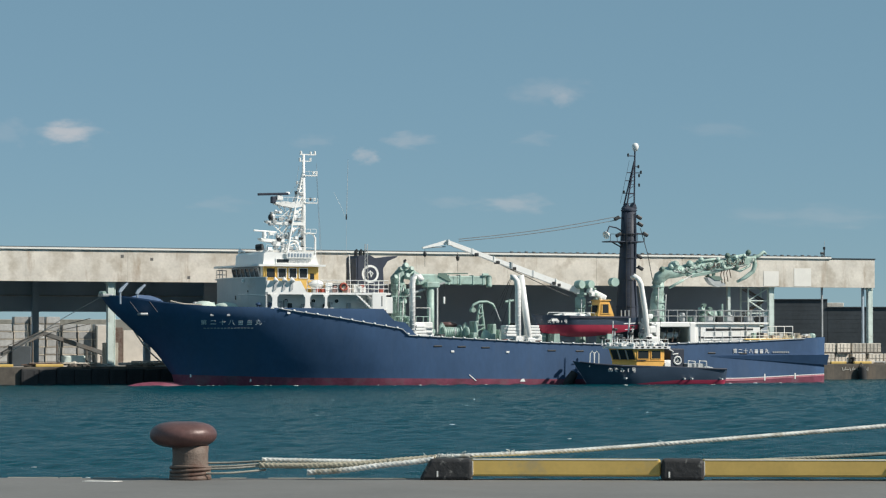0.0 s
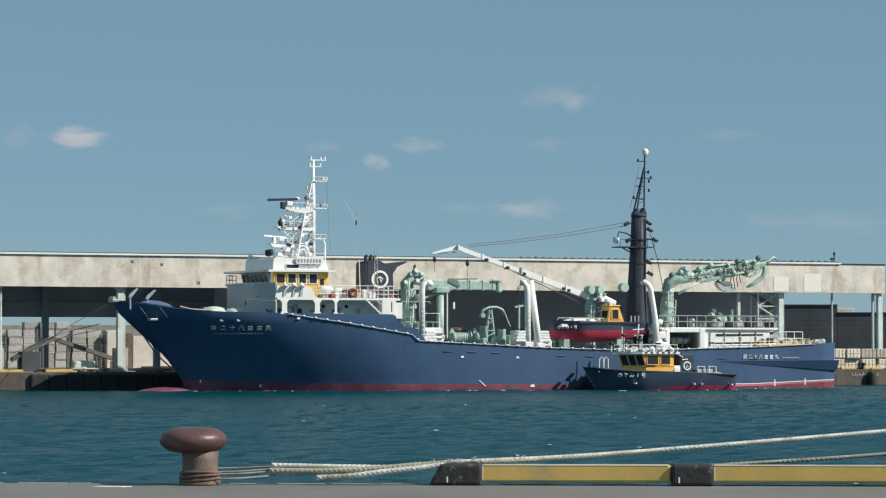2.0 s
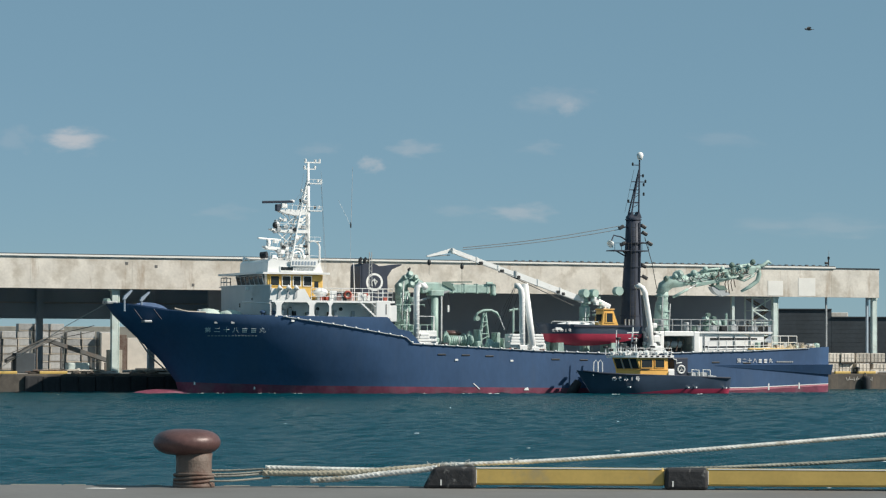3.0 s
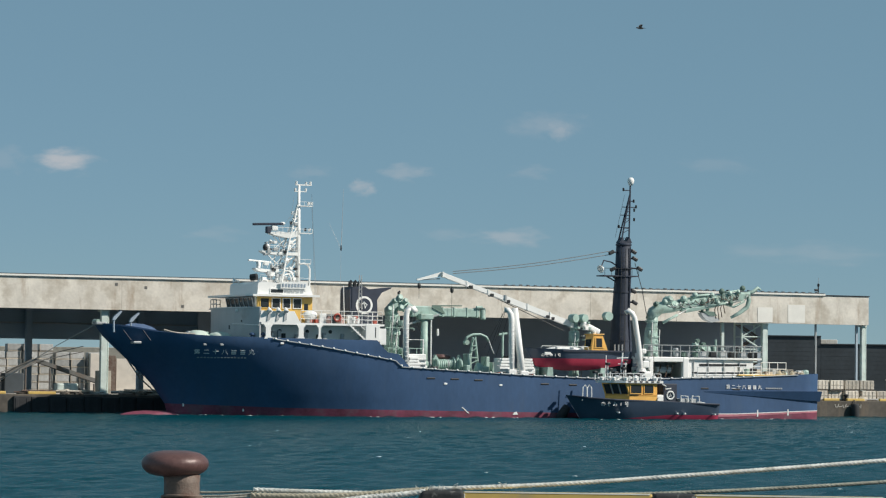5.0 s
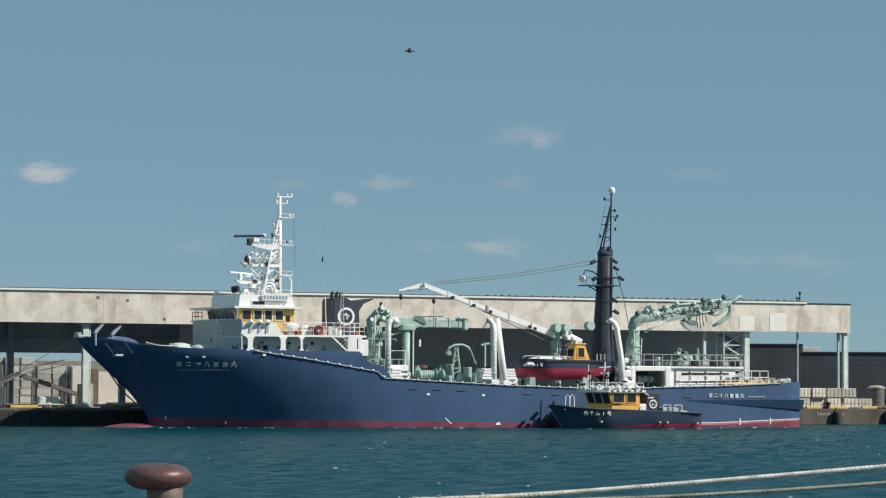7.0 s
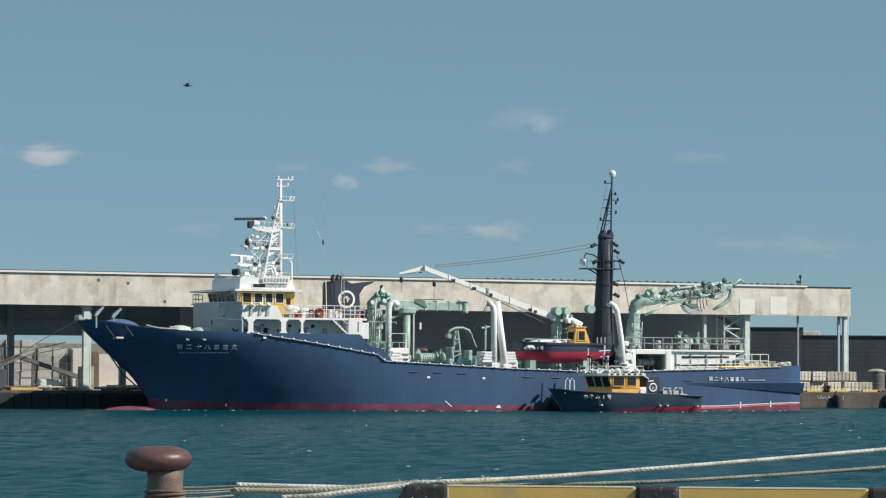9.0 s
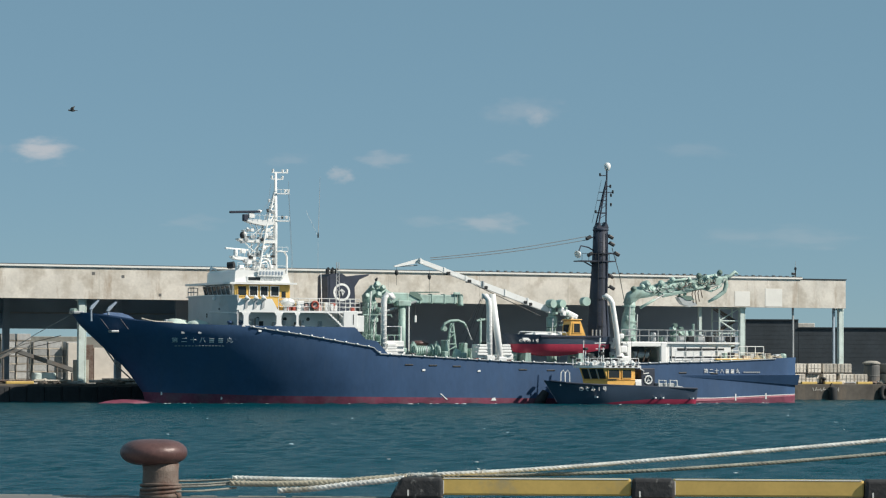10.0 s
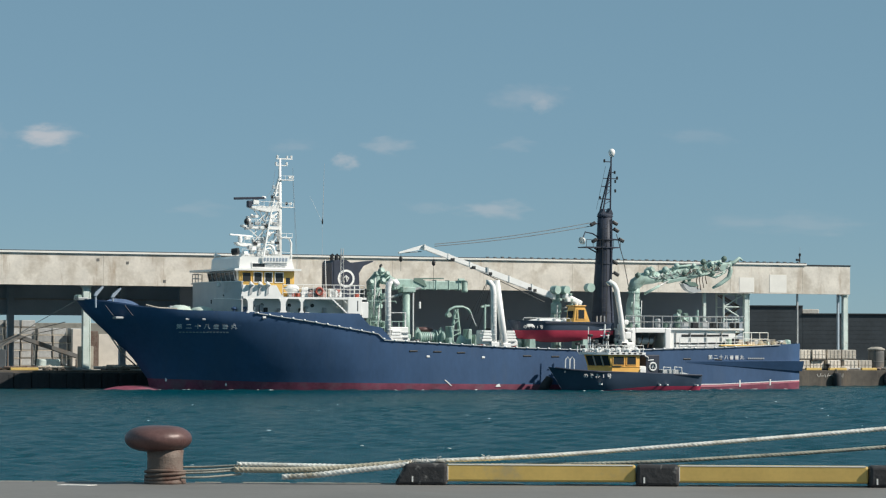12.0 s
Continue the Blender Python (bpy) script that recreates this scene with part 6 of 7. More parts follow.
def deck_boat():
    b = thing("deck_boat", FAR @ pose(26.05, -2.9, 0), "small navy and crimson work skiff stowed on the ship's deck", "boat")
    upper, lower = boat_hull(8.0, 2.6, 3.38, 5.0, 4.8, 1.0, 4.24, 0.0, 0.58)
    part("hull", upper, BOATNAVY, b, smooth=True)
    part("underbody", lower, mat("crimson_paint", (0.5, 0.045, 0.09), 0.5, vary=0.2), b, "crimson underbody", smooth=True)
    part("deck", box(nb(), 1.2, 7.5, -0.9, 0.9, 4.5, 4.68), WHITE, b)
    part("foredeck_cover", ball(nb(), (3.1, 0, 4.72), 1.0, (1.7, 0.9, 0.4)), WHITE, b, smooth=True)
    cab = part("cabin", prism(nb(), [(4.78, 4.6), (4.98, 5.95), (5.68, 6.0), (6.22, 4.6)], -0.95, 0.35), BOATYELLOW, b, "orange-yellow wheelhouse")
    part("window", prism(nb(), [(5.1, 5.08), (5.18, 5.72), (5.6, 5.72), (5.7, 5.08)], -0.99, -0.93), GLASS, cab)
    bm = nb()
    for x0, x1, z0, z1 in ((5.02, 5.8, 5.02, 5.08), (5.1, 5.68, 5.72, 5.78), (5.64, 5.72, 5.08, 5.72), (5.08, 5.16, 5.08, 5.72)):
        box(bm, x0, x1, -1.0, -0.94, z0, z1)
    part("window_frame", bm, BOATYELLOW, cab)
    part("window", box(nb(), 4.84, 4.92, -0.7, 0.1, 5.12, 5.65), GLASS, cab)
    part("cabin_roof", box(nb(), 4.88, 5.8, -1.04, 0.44, 5.97, 6.05, bevel=0.03), BOATYELLOW, b)
    part("roof_lamp", lathe(nb(), [(0, 0), (0.1, 0), (0.12, 0.15), (0, 0.2)], at=(5.2, -0.6, 6.05), sides=10), WHITE, b)
    part("hand_rail", tube(nb(), [(0.9, -0.75, 4.95), (1.0, -0.75, 5.12), (4.5, -1.0, 5.1), (4.6, -1.0, 4.8)], 0.025, 6), WHITE, b)
    part("gunwale", box(nb(), 2.4, 7.55, -1.34, -1.22, 4.74, 4.86), NAVY, b)
    for s in (2.2, 3.4, 4.2):
        part("hatch_fitting", lathe(nb(), [(0, 4.7), (0.14, 4.7), (0.14, 5.05), (0, 5.1)], at=(s, -0.7, 0), sides=10), WHITE, b)
    for s in (6.7, 7.0, 7.3):
        part("stern_post", tube(nb(), [(s, -0.9, 4.7), (s, -0.9, 5.3)], 0.05, 6), GREY, b)
    for i, ch in enumerate("のぞみ1号"):
        x = 1.02 + 0.27 * i
        v = -1.3 * min(1.0, (x / 7.6 * 3.2) ** 0.6)
        text("letter", ch, 0.27, pose(x, v - 0.1, 4.46, 86, 0, -14 + 3 * i), WHITE, b)
    for s in (1.6, 5.8):
        part("cradle", prism(nb(), [(s - 0.3, 2.1), (s + 0.3, 2.1), (s + 0.2, 3.6), (s - 0.2, 3.6)], -0.9, 0.9), GREEN, b)


deck_boat()


def workboat():
    b = thing("workboat", FAR @ pose(27.3, -7.1, 0), "navy workboat with ochre cabin moored alongside the big ship", "boat")
    upper, lower = boat_hull(11.5, 3.5, -0.5, 1.68, 1.14, 1.5, 0.34, 0.5)
    part("hull", upper, BOATNAVY, b, "dark navy hull", smooth=True)
    part("underbody", lower, mat("bright_red_underpaint", (0.4, 0.04, 0.09), 0.5, vary=0.2), b, smooth=True)
    part("deck", plan(nb(), [(1.9, -0.7), (4.0, -1.3), (11.2, -1.2), (11.2, 1.2), (4.0, 1.3), (1.9, 0.7)], 0.85, 1.0), DECK, b)
    part("rub_rail", tube(nb(), [(0.3, -0.55, 1.62), (1.2, -1.2, 1.5), (3.0, -1.72, 1.38), (11.4, -1.55, 1.1)], 0.07, 7), NAVY, b)
    bm, rings = nb(), []
    for z, apex, corner in ((0.95, 3.1, 4.5), (1.72, 3.1, 4.5), (2.56, 2.8, 4.24)):
        rings.append([bm.verts.new((x, y, z)) for x, y in ((apex, 0), (corner, -1.05), (6.68, -1.05), (6.68, 1.05), (corner, 1.05))])
    for lo, hi in zip(rings, rings[1:]):
        for k in range(5):
            bm.faces.new((lo[k], lo[(k + 1) % 5], hi[(k + 1) % 5], hi[k]))
    bm.faces.new(rings[0][::-1]), bm.faces.new(rings[-1])
    cab = part("cabin", bm, BOATYELLOW, b, "orange-yellow cabin with a pointed, forward-leaning front")

    def front(k0, k1, h0, h1, sd, out):
        """Thin block on the leaning front, from k0 to k1 along it and h0 to h1 up it."""
        bm, faces = nb(), []
        for d in (0.01, out):
            ring = []
            for k, h in ((k0, h0), (k1, h0), (k1, h1), (k0, h1)):
                apex, corner = 3.1 - 0.3 * h, 4.5 - 0.26 * h
                ring.append(bm.verts.new((apex + (corner - apex) * k - 0.58 * d, sd * (1.05 * k + 0.8 * d), 1.72 + 0.84 * h)))
            faces.append(ring)
        bm.faces.new(faces[0]), bm.faces.new(faces[1][::-1])
        for i in range(4):
            j = (i + 1) % 4
            bm.faces.new((faces[0][i], faces[0][j], faces[1][j], faces[1][i]))
        return bm

    for sd in (-1, 1):
        for k in (0.04, 0.36, 0.68):
            part("window", front(k + 0.02, k + 0.27, 0.08, 0.9, sd, 0.03), GLASS, cab)
        for k in (0.345, 0.665):
            part("window_bar", front(k - 0.02, k + 0.02, 0.04, 0.94, sd, 0.05), GREY, cab, "pale grey window bar")
    part("cabin_ledge", tube(nb(), [(4.5, 1.07, 1.7), (3.07, 0, 1.7), (4.5, -1.07, 1.7), (6.68, -1.07, 1.7)], 0.025, 5), BOATYELLOW, cab)
    part("hand_rail", tube(nb(), [(4.5, -1.1, 1.72), (5.2, -1.1, 1.72)], 0.03, 6), DARK, cab)
    for s0, s1 in ((4.58, 5.42), (5.66, 6.36)):
        o = part("window", box(nb(), s0, s1, -1.09, -1.04, 1.85, 2.42, bevel=0.02), GLASS, cab)
        bm = nb()
        for x0, x1, z0, z1 in ((s0 - 0.05, s1 + 0.05, 1.8, 1.85), (s0 - 0.05, s1 + 0.05, 2.42, 2.47), (s0 - 0.05, s0, 1.85, 2.42), (s1, s1 + 0.05, 1.85, 2.42)):
            box(bm, x0, x1, -1.11, -1.05, z0, z1)
        part("window_frame", bm, BOATYELLOW, o)
    part("cabin_end", box(nb(), 6.69, 7.2, -1.05, 1.05, 0.95, 1.75, bevel=0.03), WHITE, b)
    part("roof", plan(nb(), [(2.45, 0.2), (2.45, -0.2), (4.1, -1.28), (7.05, -1.28), (7.05, 1.28), (4.1, 1.28)], 2.56, 2.72), WHITE, b, "white cabin roof")
    for i in range(6):
        part("roof_lamp", lathe(nb(), [(0, 0), (0.13, 0.02), (0.15, 0.2), (0, 0.26)], at=(2.6 + 0.78 * i, -0.5 - 0.68 * min(1.0, 0.5 * i), 2.72), sides=10), WHITE, b)
        # Dark blocks in place of the shade under the roof's edge.
        part("roof_shade", box(nb(), 4.3 + 0.45 * i, 4.5 + 0.45 * i, -1.3, -1.27, 2.6, 2.7), DARK, b)
    pipe_rail("roof_rail", b, [(2.4, -0.3, 2.72), (4.2, -1.18, 2.72), (6.9, -1.18, 2.72)], 0.5, 2, 0.5, 0.02)
    part("mast", tube(nb(), [(4.3, 0, 2.74), (4.45, 0, 4.7)], 0.06, 8), WHITE, b)
    part("mast", tube(nb(), [(3.2, 0.2, 2.74), (3.25, 0.2, 4.5)], 0.035, 8), WHITE, b)
    for s, z, r in ((3.2, 3.9, 0.13), (4.45, 3.6, 0.15), (4.9, 3.2, 0.16), (4.6, 4.1, 0.1), (5.6, 3.15, 0.15), (2.6, 3.1, 0.14), (3.8, 3.25, 0.16), (3.4, 3.5, 0.13), (5.9, 3.3, 0.13), (2.2, 3.3, 0.12), (4.2, 3.2, 0.15)):
        part("roof_gear", box(nb(), s - r, s + r, -0.4, 0.0, z - r * 0.7, z + r * 0.7, bevel=r * 0.35), WHITE if r > 0.16 else DARK, b)
        part("gear_post", tube(nb(), [(s, -0.2, 2.74), (s, -0.2, z)], 0.04, 6), WHITE, b)
    part("mast_yard", tube(nb(), [(4.0, 0, 4.3), (4.9, 0, 4.35)], 0.035, 6), WHITE, b)
    part("mast_yard", tube(nb(), [(4.1, 0, 3.9), (4.8, 0, 3.9)], 0.03, 6), WHITE, b)
    for s in (1.0, 1.35):
        part("bow_hoop", tube(nb(), [(s, -0.7, 1.3), (s + 0.03, -0.7, 2.2), (s + 0.2, -0.7, 2.4), (s + 0.35, -0.7, 2.2), (s + 0.36, -0.7, 1.3)], 0.04, 6), WHITE, b)
    eng = part("engine_casing", box(nb(), 7.2, 8.3, -1.0, 1.0, 0.95, 2.55, bevel=0.05), NAVY, b, "navy engine casing with a white ring mark")
    ring = [(7.75 + 0.27 * math.cos(k * math.tau / 20), -1.02, 1.72 + 0.27 * math.sin(k * math.tau / 20)) for k in range(21)]
    part("ring_mark", tube(nb(), ring, 0.06, 6), WHITE, eng)
    part("ring_mark", tube(nb(), [(7.68, -1.02, 1.6), (7.75, -1.02, 1.85), (7.85, -1.02, 1.65)], 0.05, 5), WHITE, eng)
    part("painted_mark", tube(nb(), [(7.1, -1.02, 2.5), (7.4, -1.02, 2.35), (7.35, -1.02, 2.15), (7.8, -1.02, 2.2)], 0.045, 5), WHITE, eng)
    for s in (8.5, 9.4):
        part("stern_frame", tube(nb(), [(s, -1.2, 1.0), (s, -1.2, 1.7), (s + 0.55, -1.2, 1.66), (s + 0.6, -1.2, 1.0)], 0.05, 6), WHITE, b)
    part("stern_locker", box(nb(), 8.5, 9.9, -1.1, 0.5, 0.95, 1.5, bevel=0.05), GREY, b)
    part("stern_net", ball(nb(), (10.2, -0.6, 1.1), 0.5, (1.3, 1, 0.4)), GREY, b, smooth=True)
    part("wind_screen", box(nb(), 3.4, 4.3, -0.75, -0.7, 2.72, 3.0, bevel=0.02), WHITE, b)
    part("life_ring", lathe(nb(), [(0.1, -0.05), (0.22, -0.05), (0.22, 0.05), (0.1, 0.05)], at=(6.9, -1.1, 1.4), sides=14, m=pose(0, 0, 0, 90, 0, 0).to_3x3()), WHITE, b)
    for i in range(9):
        x = 2.7 + 0.47 * i
        part("roof_float", ball(nb(), (x, -0.45 - 0.5 * min(1.0, 0.3 * i), 2.86 + 0.06 * (i % 3)), 0.15, (1.1, 0.8, 0.9)), WHITE if i % 3 else GREY, b, smooth=True)
    for i, ch in enumerate("のぞみ1号"):
        text("letter", ch, 0.36, pose(2.35 + 0.4 * i, -0.1 - 1.64 * min(1.0, ((1.95 + 0.4 * i) / 11.1 * 3.2) ** 0.6), 1.05, 86, 0, -6 + 2 * i), WHITE, b)
    for s, z in ((3.4, 0.5), (8.0, 0.45), (8.6, 0.45), (11.0, 0.4)):
        part("hull_stud", box(nb(), s - 0.05, s + 0.05, -1.72, -1.3, z - 0.05, z + 0.05), WHITE, b)
    return b


small_boat = workboat()
random.seed(63)
spots = []
for i in range(44):
    s = random.choice((random.uniform(0, 9), random.uniform(13, 27), random.uniform(17, 26), random.uniform(39.5, 48)))
    spots.append((s, -half_beam(s, 0.1) - random.uniform(0.05, 0.5), random.uniform(0.05, 0.22), random.uniform(0.015, 0.05)))
for i in range(14):
    s = random.uniform(29, 38.8)
    spots.append((s, -9.0 - random.uniform(0.0, 0.4), random.uniform(0.05, 0.2), random.uniform(0.015, 0.04)))
solid("foam", flecks(spots), FOAM_SPARKLE, FAR, "thin white foam along the ship's waterline", "foam", kind="stuff", smooth=True)
# Black fender, also standing in for the workboat's shadow on the hull.
solid("fender", lathe(nb(), [(0, -0.7), (0.28, -0.65), (0.36, 0), (0.28, 0.65), (0, 0.7)], sides=16), BLACKRUBBER, FAR @ pose(27.95, -5.3, 0.3, 0, 35, 0), "black rubber fender that also fills in the shadow between ship and workboat", "fender", smooth=True)


# ---- clutter on the far quay ----
def crate_kind(name, w, d, h, label, group, cols, fill):
    """A pale load in a pallet frame: base, filled body and cage bars in front."""
    c = thing(name, FAR @ pose(0, 0, 1.25), label, "crate", group)
    part("body", box(nb(), -w / 2 + 0.04, w / 2 - 0.04, -d / 2 + 0.04, d / 2 - 0.04, 0.082, h - 0.002, bevel=0.04), fill, c)
    part("pallet", box(nb(), -w / 2, w / 2, -d / 2 + 0.02, d / 2, 0.0, 0.08), CRATE if cols == 1 else TIMBER, c)
    part("corner_strap", box(nb(), -w / 2, -w / 2 + 0.05, -d / 2, -d / 2 + 0.04, 0.05, h - 0.02), CRATE, c)
    for i in range(1, cols):
        x = -w / 2 + w * i / cols
        part("strap", box(nb(), x - 0.014, x + 0.014, -d / 2 + 0.01, -d / 2 + 0.05, 0.07, h - 0.04), CRATE, c)
    for z in (h * 0.52,) if cols > 1 else ():
        part("strap", box(nb(), -w / 2 + 0.03, w / 2 - 0.03, -d / 2 + 0.015, -d / 2 + 0.05, z - 0.016, z + 0.016), CRATE, c)
    return c


random.seed(11)
c0 = crate_kind("fish_crate", 1.18, 1.1, 0.62, "pale loaded fish crate stacked behind the shed", "crates behind the shed", 1, GREYCRATE)
for col in range(11):
    for lev in range((5, 5, 6, 5, 5, 6, 6, 6, 5, 5, 5)[col]):
        copy_thing(c0, FAR @ pose(-7.5 + 1.34 * col + random.uniform(-0.04, 0.04), 39 + 0.3 * (col % 2), 1.25 + 0.63 * lev, 0, 0, random.uniform(-3, 3)))
c0.matrix_world = FAR @ pose(7.9, 39, 1.25)
c1 = crate_kind("pallet_box", 1.3, 1.2, 0.8, "pale strapped bulk sack on a pallet stacked at the quay end", "pallet boxes", 4, PALECRATE)
for i in (0, 1, 2, 3, 4, 6, 7, 8):
    for lev in range(2 if i != 4 else 1):
        copy_thing(c1, FAR @ pose(56.9 + 1.46 * i + random.uniform(-0.1, 0.1), 8.9 + random.uniform(-0.2, 0.2), 1.25 + 0.83 * lev, 0, 0, random.uniform(-6, 6)))
c1.matrix_world = FAR @ pose(57.2 + 1.62 * 9, 8.9, 1.25)


def conveyor():
    c = thing("conveyor", FAR @ pose(0, 13, 0), "long inclined steel fish conveyor on the quay", "conveyor")
    part("belt_frame", prism(nb(), [(-8.6, 2.0), (-5.9, 3.4), (-5.6, 3.5), (-1.0, 2.0), (-1.0, 2.3), (-5.5, 3.75), (-6.0, 3.7), (-8.6, 2.25)], -0.4, 0.4), DARKSTEEL, c)
    for s, z in ((-8.2, 2.1), (-6.4, 3.2), (-4.6, 3.1), (-2.4, 2.4), (-1.3, 2.0)):
        part("leg", tube(nb(), [(s, -0.3, 1.25), (s, -0.3, z)], 0.07, 6), DARKSTEEL, c)
    for z in (0.9, 1.3):
        part("hand_rail", tube(nb(), [(-8.6, -0.5, 1.3 + z), (-5.0, -0.5, 3.0 + z * 0.8), (-2.2, -0.5, 3.4 + z)], 0.03, 5), DARKSTEEL, c)
    part("motor", box(nb(), -4.2, -2.6, -0.8, 0.2, 1.25, 2.0, bevel=0.1), POST, c)
    part("hopper", box(nb(), -8.0, -6.6, -0.6, 0.6, 1.25, 2.7, bevel=0.05), BACK, c)


conveyor()
for s in (-1.08, -10.2):
    solid("post_guard", box(nb(), s - 0.46, s + 0.46, 10.55, 11.6, 1.25, 2.95, bevel=0.04), GUARD, FAR, "grey concrete guard round a shed post", "block")
PALEMARK = mat("worn_white_mark", (0.42, 0.4, 0.36), 0.85, vary=0.4, scale=6)
white_block = mat("whitewashed_wall", (0.6, 0.56, 0.5), 0.85, vary=0.15)
solid("store_wall", box(nb(), 5.4, 6.7, 38, 39, 1.25, 4.3, bevel=0.03), white_block, FAR, "pale whitewashed store wall behind the quay", "wall")
solid("store_wall", box(nb(), 7.6, 15, 38, 39, 1.25, 3.9, bevel=0.03), white_block, FAR, "low pale store wall behind the quay", "wall")
solid("container", box(nb(), 6.75, 7.5, 37.8, 39, 1.25, 4.15, bevel=0.03), STEM, FAR, "dull brown steel locker beside the store wall", "container")
for s0, s1 in ((-12.4, -9.2), (-7.6, -5.6), (56.5, 57.9), (58.6, 60.2), (61.6, 63)):
    solid("quay_kerb", box(nb(), s0, s1, 7.05, 7.3, 1.25, 1.45, bevel=0.04), KERB, FAR, "yellow painted kerb on the far quay", "kerb", "far kerbs")
def water_tank():
    k = thing("tank", FAR @ pose(64.1, 9.0, 1.25), "round grey plastic tank with a pale lid on the quay", "tank")
    part("body", lathe(nb(), [(0, 0), (0.62, 0), (0.66, 0.1), (0.66, 0.6), (0.68, 0.64), (0.66, 0.7), (0.66, 1.45), (0.58, 1.6), (0, 1.62)], sides=24), DARKSTEEL, k, smooth=False)
    part("lid", lathe(nb(), [(0, 1.62), (0.7, 1.6), (0.72, 1.72), (0.4, 1.86), (0, 1.88)], sides=24), PALECRATE, k, "pale domed lid", smooth=False)
    part("outlet", tube(nb(), [(0.1, -0.6, 0.2), (0.1, -0.85, 0.2)], 0.07, 8), STEEL, k)


water_tank()
drum = thing("rubber_fender", FAR @ pose(59.12, 6.72, 0.0), "black cylindrical rubber fender hung on the quay wall", "fender")
part("body", lathe(nb(), [(0, -0.3), (0.28, -0.28), (0.33, -0.15), (0.33, 0.9), (0.27, 1.05), (0, 1.07)], sides=18), BLACKRUBBER, drum, smooth=True)
part("chain", tube(nb(), [(0, 0, 1.0), (0.05, 0.2, 1.3), (0.1, 0.5, 1.36)], 0.04, 6), DARK, drum)
low = thing("small_bollard", FAR @ pose(58.75, 7.5, 1.25), "small dark iron bollard on the far quay edge", "bollard")
part("post", lathe(nb(), [(0, 0), (0.16, 0), (0.13, 0.25), (0.14, 0.36), (0, 0.36)], sides=14), DARK, low, smooth=True)
part("head", lathe(nb(), [(0, 0.34), (0.22, 0.38), (0.22, 0.48), (0.12, 0.54), (0, 0.55)], sides=14), DARK, low, smooth=True)
for s, r in ((63.9, 0.45),):
    ring = [(s + r * 0.6 * math.sin(k * math.tau / 18), 6.8, 0.55 + r * math.cos(k * math.tau / 18)) for k in range(19)]
    solid("tyre_fender", tube(nb(), ring, 0.2, 8), RUBBER, FAR, "old black tyre hung on the quay wall", "tyre", "tyre fenders", smooth=True)
def plank_pile(s, v, n, label):
    """Loose planks, pipes and folded nets lying on one another."""
    p = thing("plank_pile", FAR @ pose(s, v, 1.25), label, "timber pile", "timber piles")
    for i in range(n):
        w, x, lev = random.uniform(0.5, 1.3), random.uniform(-1.0, 1.0), i // 3
        o = part("plank", box(nb(), -w, w, -0.11, 0.11, 0.0, 0.09, bevel=0.012), random.choice((CRATE, TIMBER, STEM, GREYCRATE, PALECRATE)), p)
        o.matrix_local = pose(x, random.uniform(-0.3, 0.3), 0.1 * lev, 0, 0, random.uniform(-9, 9))


random.seed(77)
for s, v, n in ((1.4, 9.0, 12), (3.9, 9.4, 14), (-3.6, 8.6, 9), (6.2, 9.2, 12), (-6.4, 8.8, 8), (60.9, 8.0, 6)):
    plank_pile(s, v, n, "low pile of weathered planks and scrap on the far quay")


# Invented panels, added to darken this stretch of the far quay wall.
def quay_fender():
    f = thing("quay_fender", FAR @ pose(-8.1, 7.0, 0), "black panel added to darken the far quay wall", "fender", "quay fenders")
    part("panel", box(nb(), -0.62, 0.62, -0.32, 0.0, -0.9, 1.12, bevel=0.05), BLACKRUBBER, f)
    part("face_bar", box(nb(), -0.5, -0.28, -0.35, -0.3, -0.9, 1.0, bevel=0.02), BLACKRUBBER, f)
    part("face_bar", box(nb(), 0.28, 0.5, -0.35, -0.3, -0.9, 1.0, bevel=0.02), BLACKRUBBER, f)
    return f


dark_panel = quay_fender()
for i in range(1, 9):
    copy_thing(dark_panel, FAR @ pose(-8.1 + 1.27 * i, 7.0 - 0.02 * (i % 3), -0.04 * (i % 2)))
for i in range(16):
    s = random.choice((random.uniform(-11, 4), random.uniform(55.5, 66)))
    w, h = random.uniform(0.6, 1.6), random.uniform(0.1, 0.26)
    bm = ball(nb(), (0, 0, h * 0.4), 1.0, (w / 2, 0.4, h))
    for v in bm.verts:
        v.co += Vector((0.05, 0.05, 0.14)) * noise.noise(v.co * 5 + Vector((i, 0, 0)))
    solid("fishing_net", bm, random.choice((CRATE, FARQUAY, STEM, FARQUAY)), FAR @ pose(s, random.uniform(7.9, 9.3), 1.25), "crumpled brown fishing net lying on the far quay", "fishing net", "nets on the quay", smooth=True)
for k in range(11):
    x, turn = 57.5 + 0.23 * k, (-24, 24, 88, -20, 26, 86, -24, 22, 90, 84, 4)[k]
    o = part("mark_bar", box(nb(), -0.028, 0.028, -0.01, 0.01, -0.13 - 0.04 * (k % 3), 0.15), PALEMARK, far_quay)
    o.matrix_local = pose(x, 6.99, 0.84 + 0.05 * math.sin(k * 1.9), 0, turn, 0)
st = thing("stair_tower", FAR @ pose(51.1, 10.75, 1.25), "pale green steel stair tower under the shed roof", "stairs")
for x in (0, 1.8):
    for y in (0, 1.2):
        part("leg", tube(nb(), [(x, y, 0), (x, y, 6.2)], 0.08, 6), POST, st)
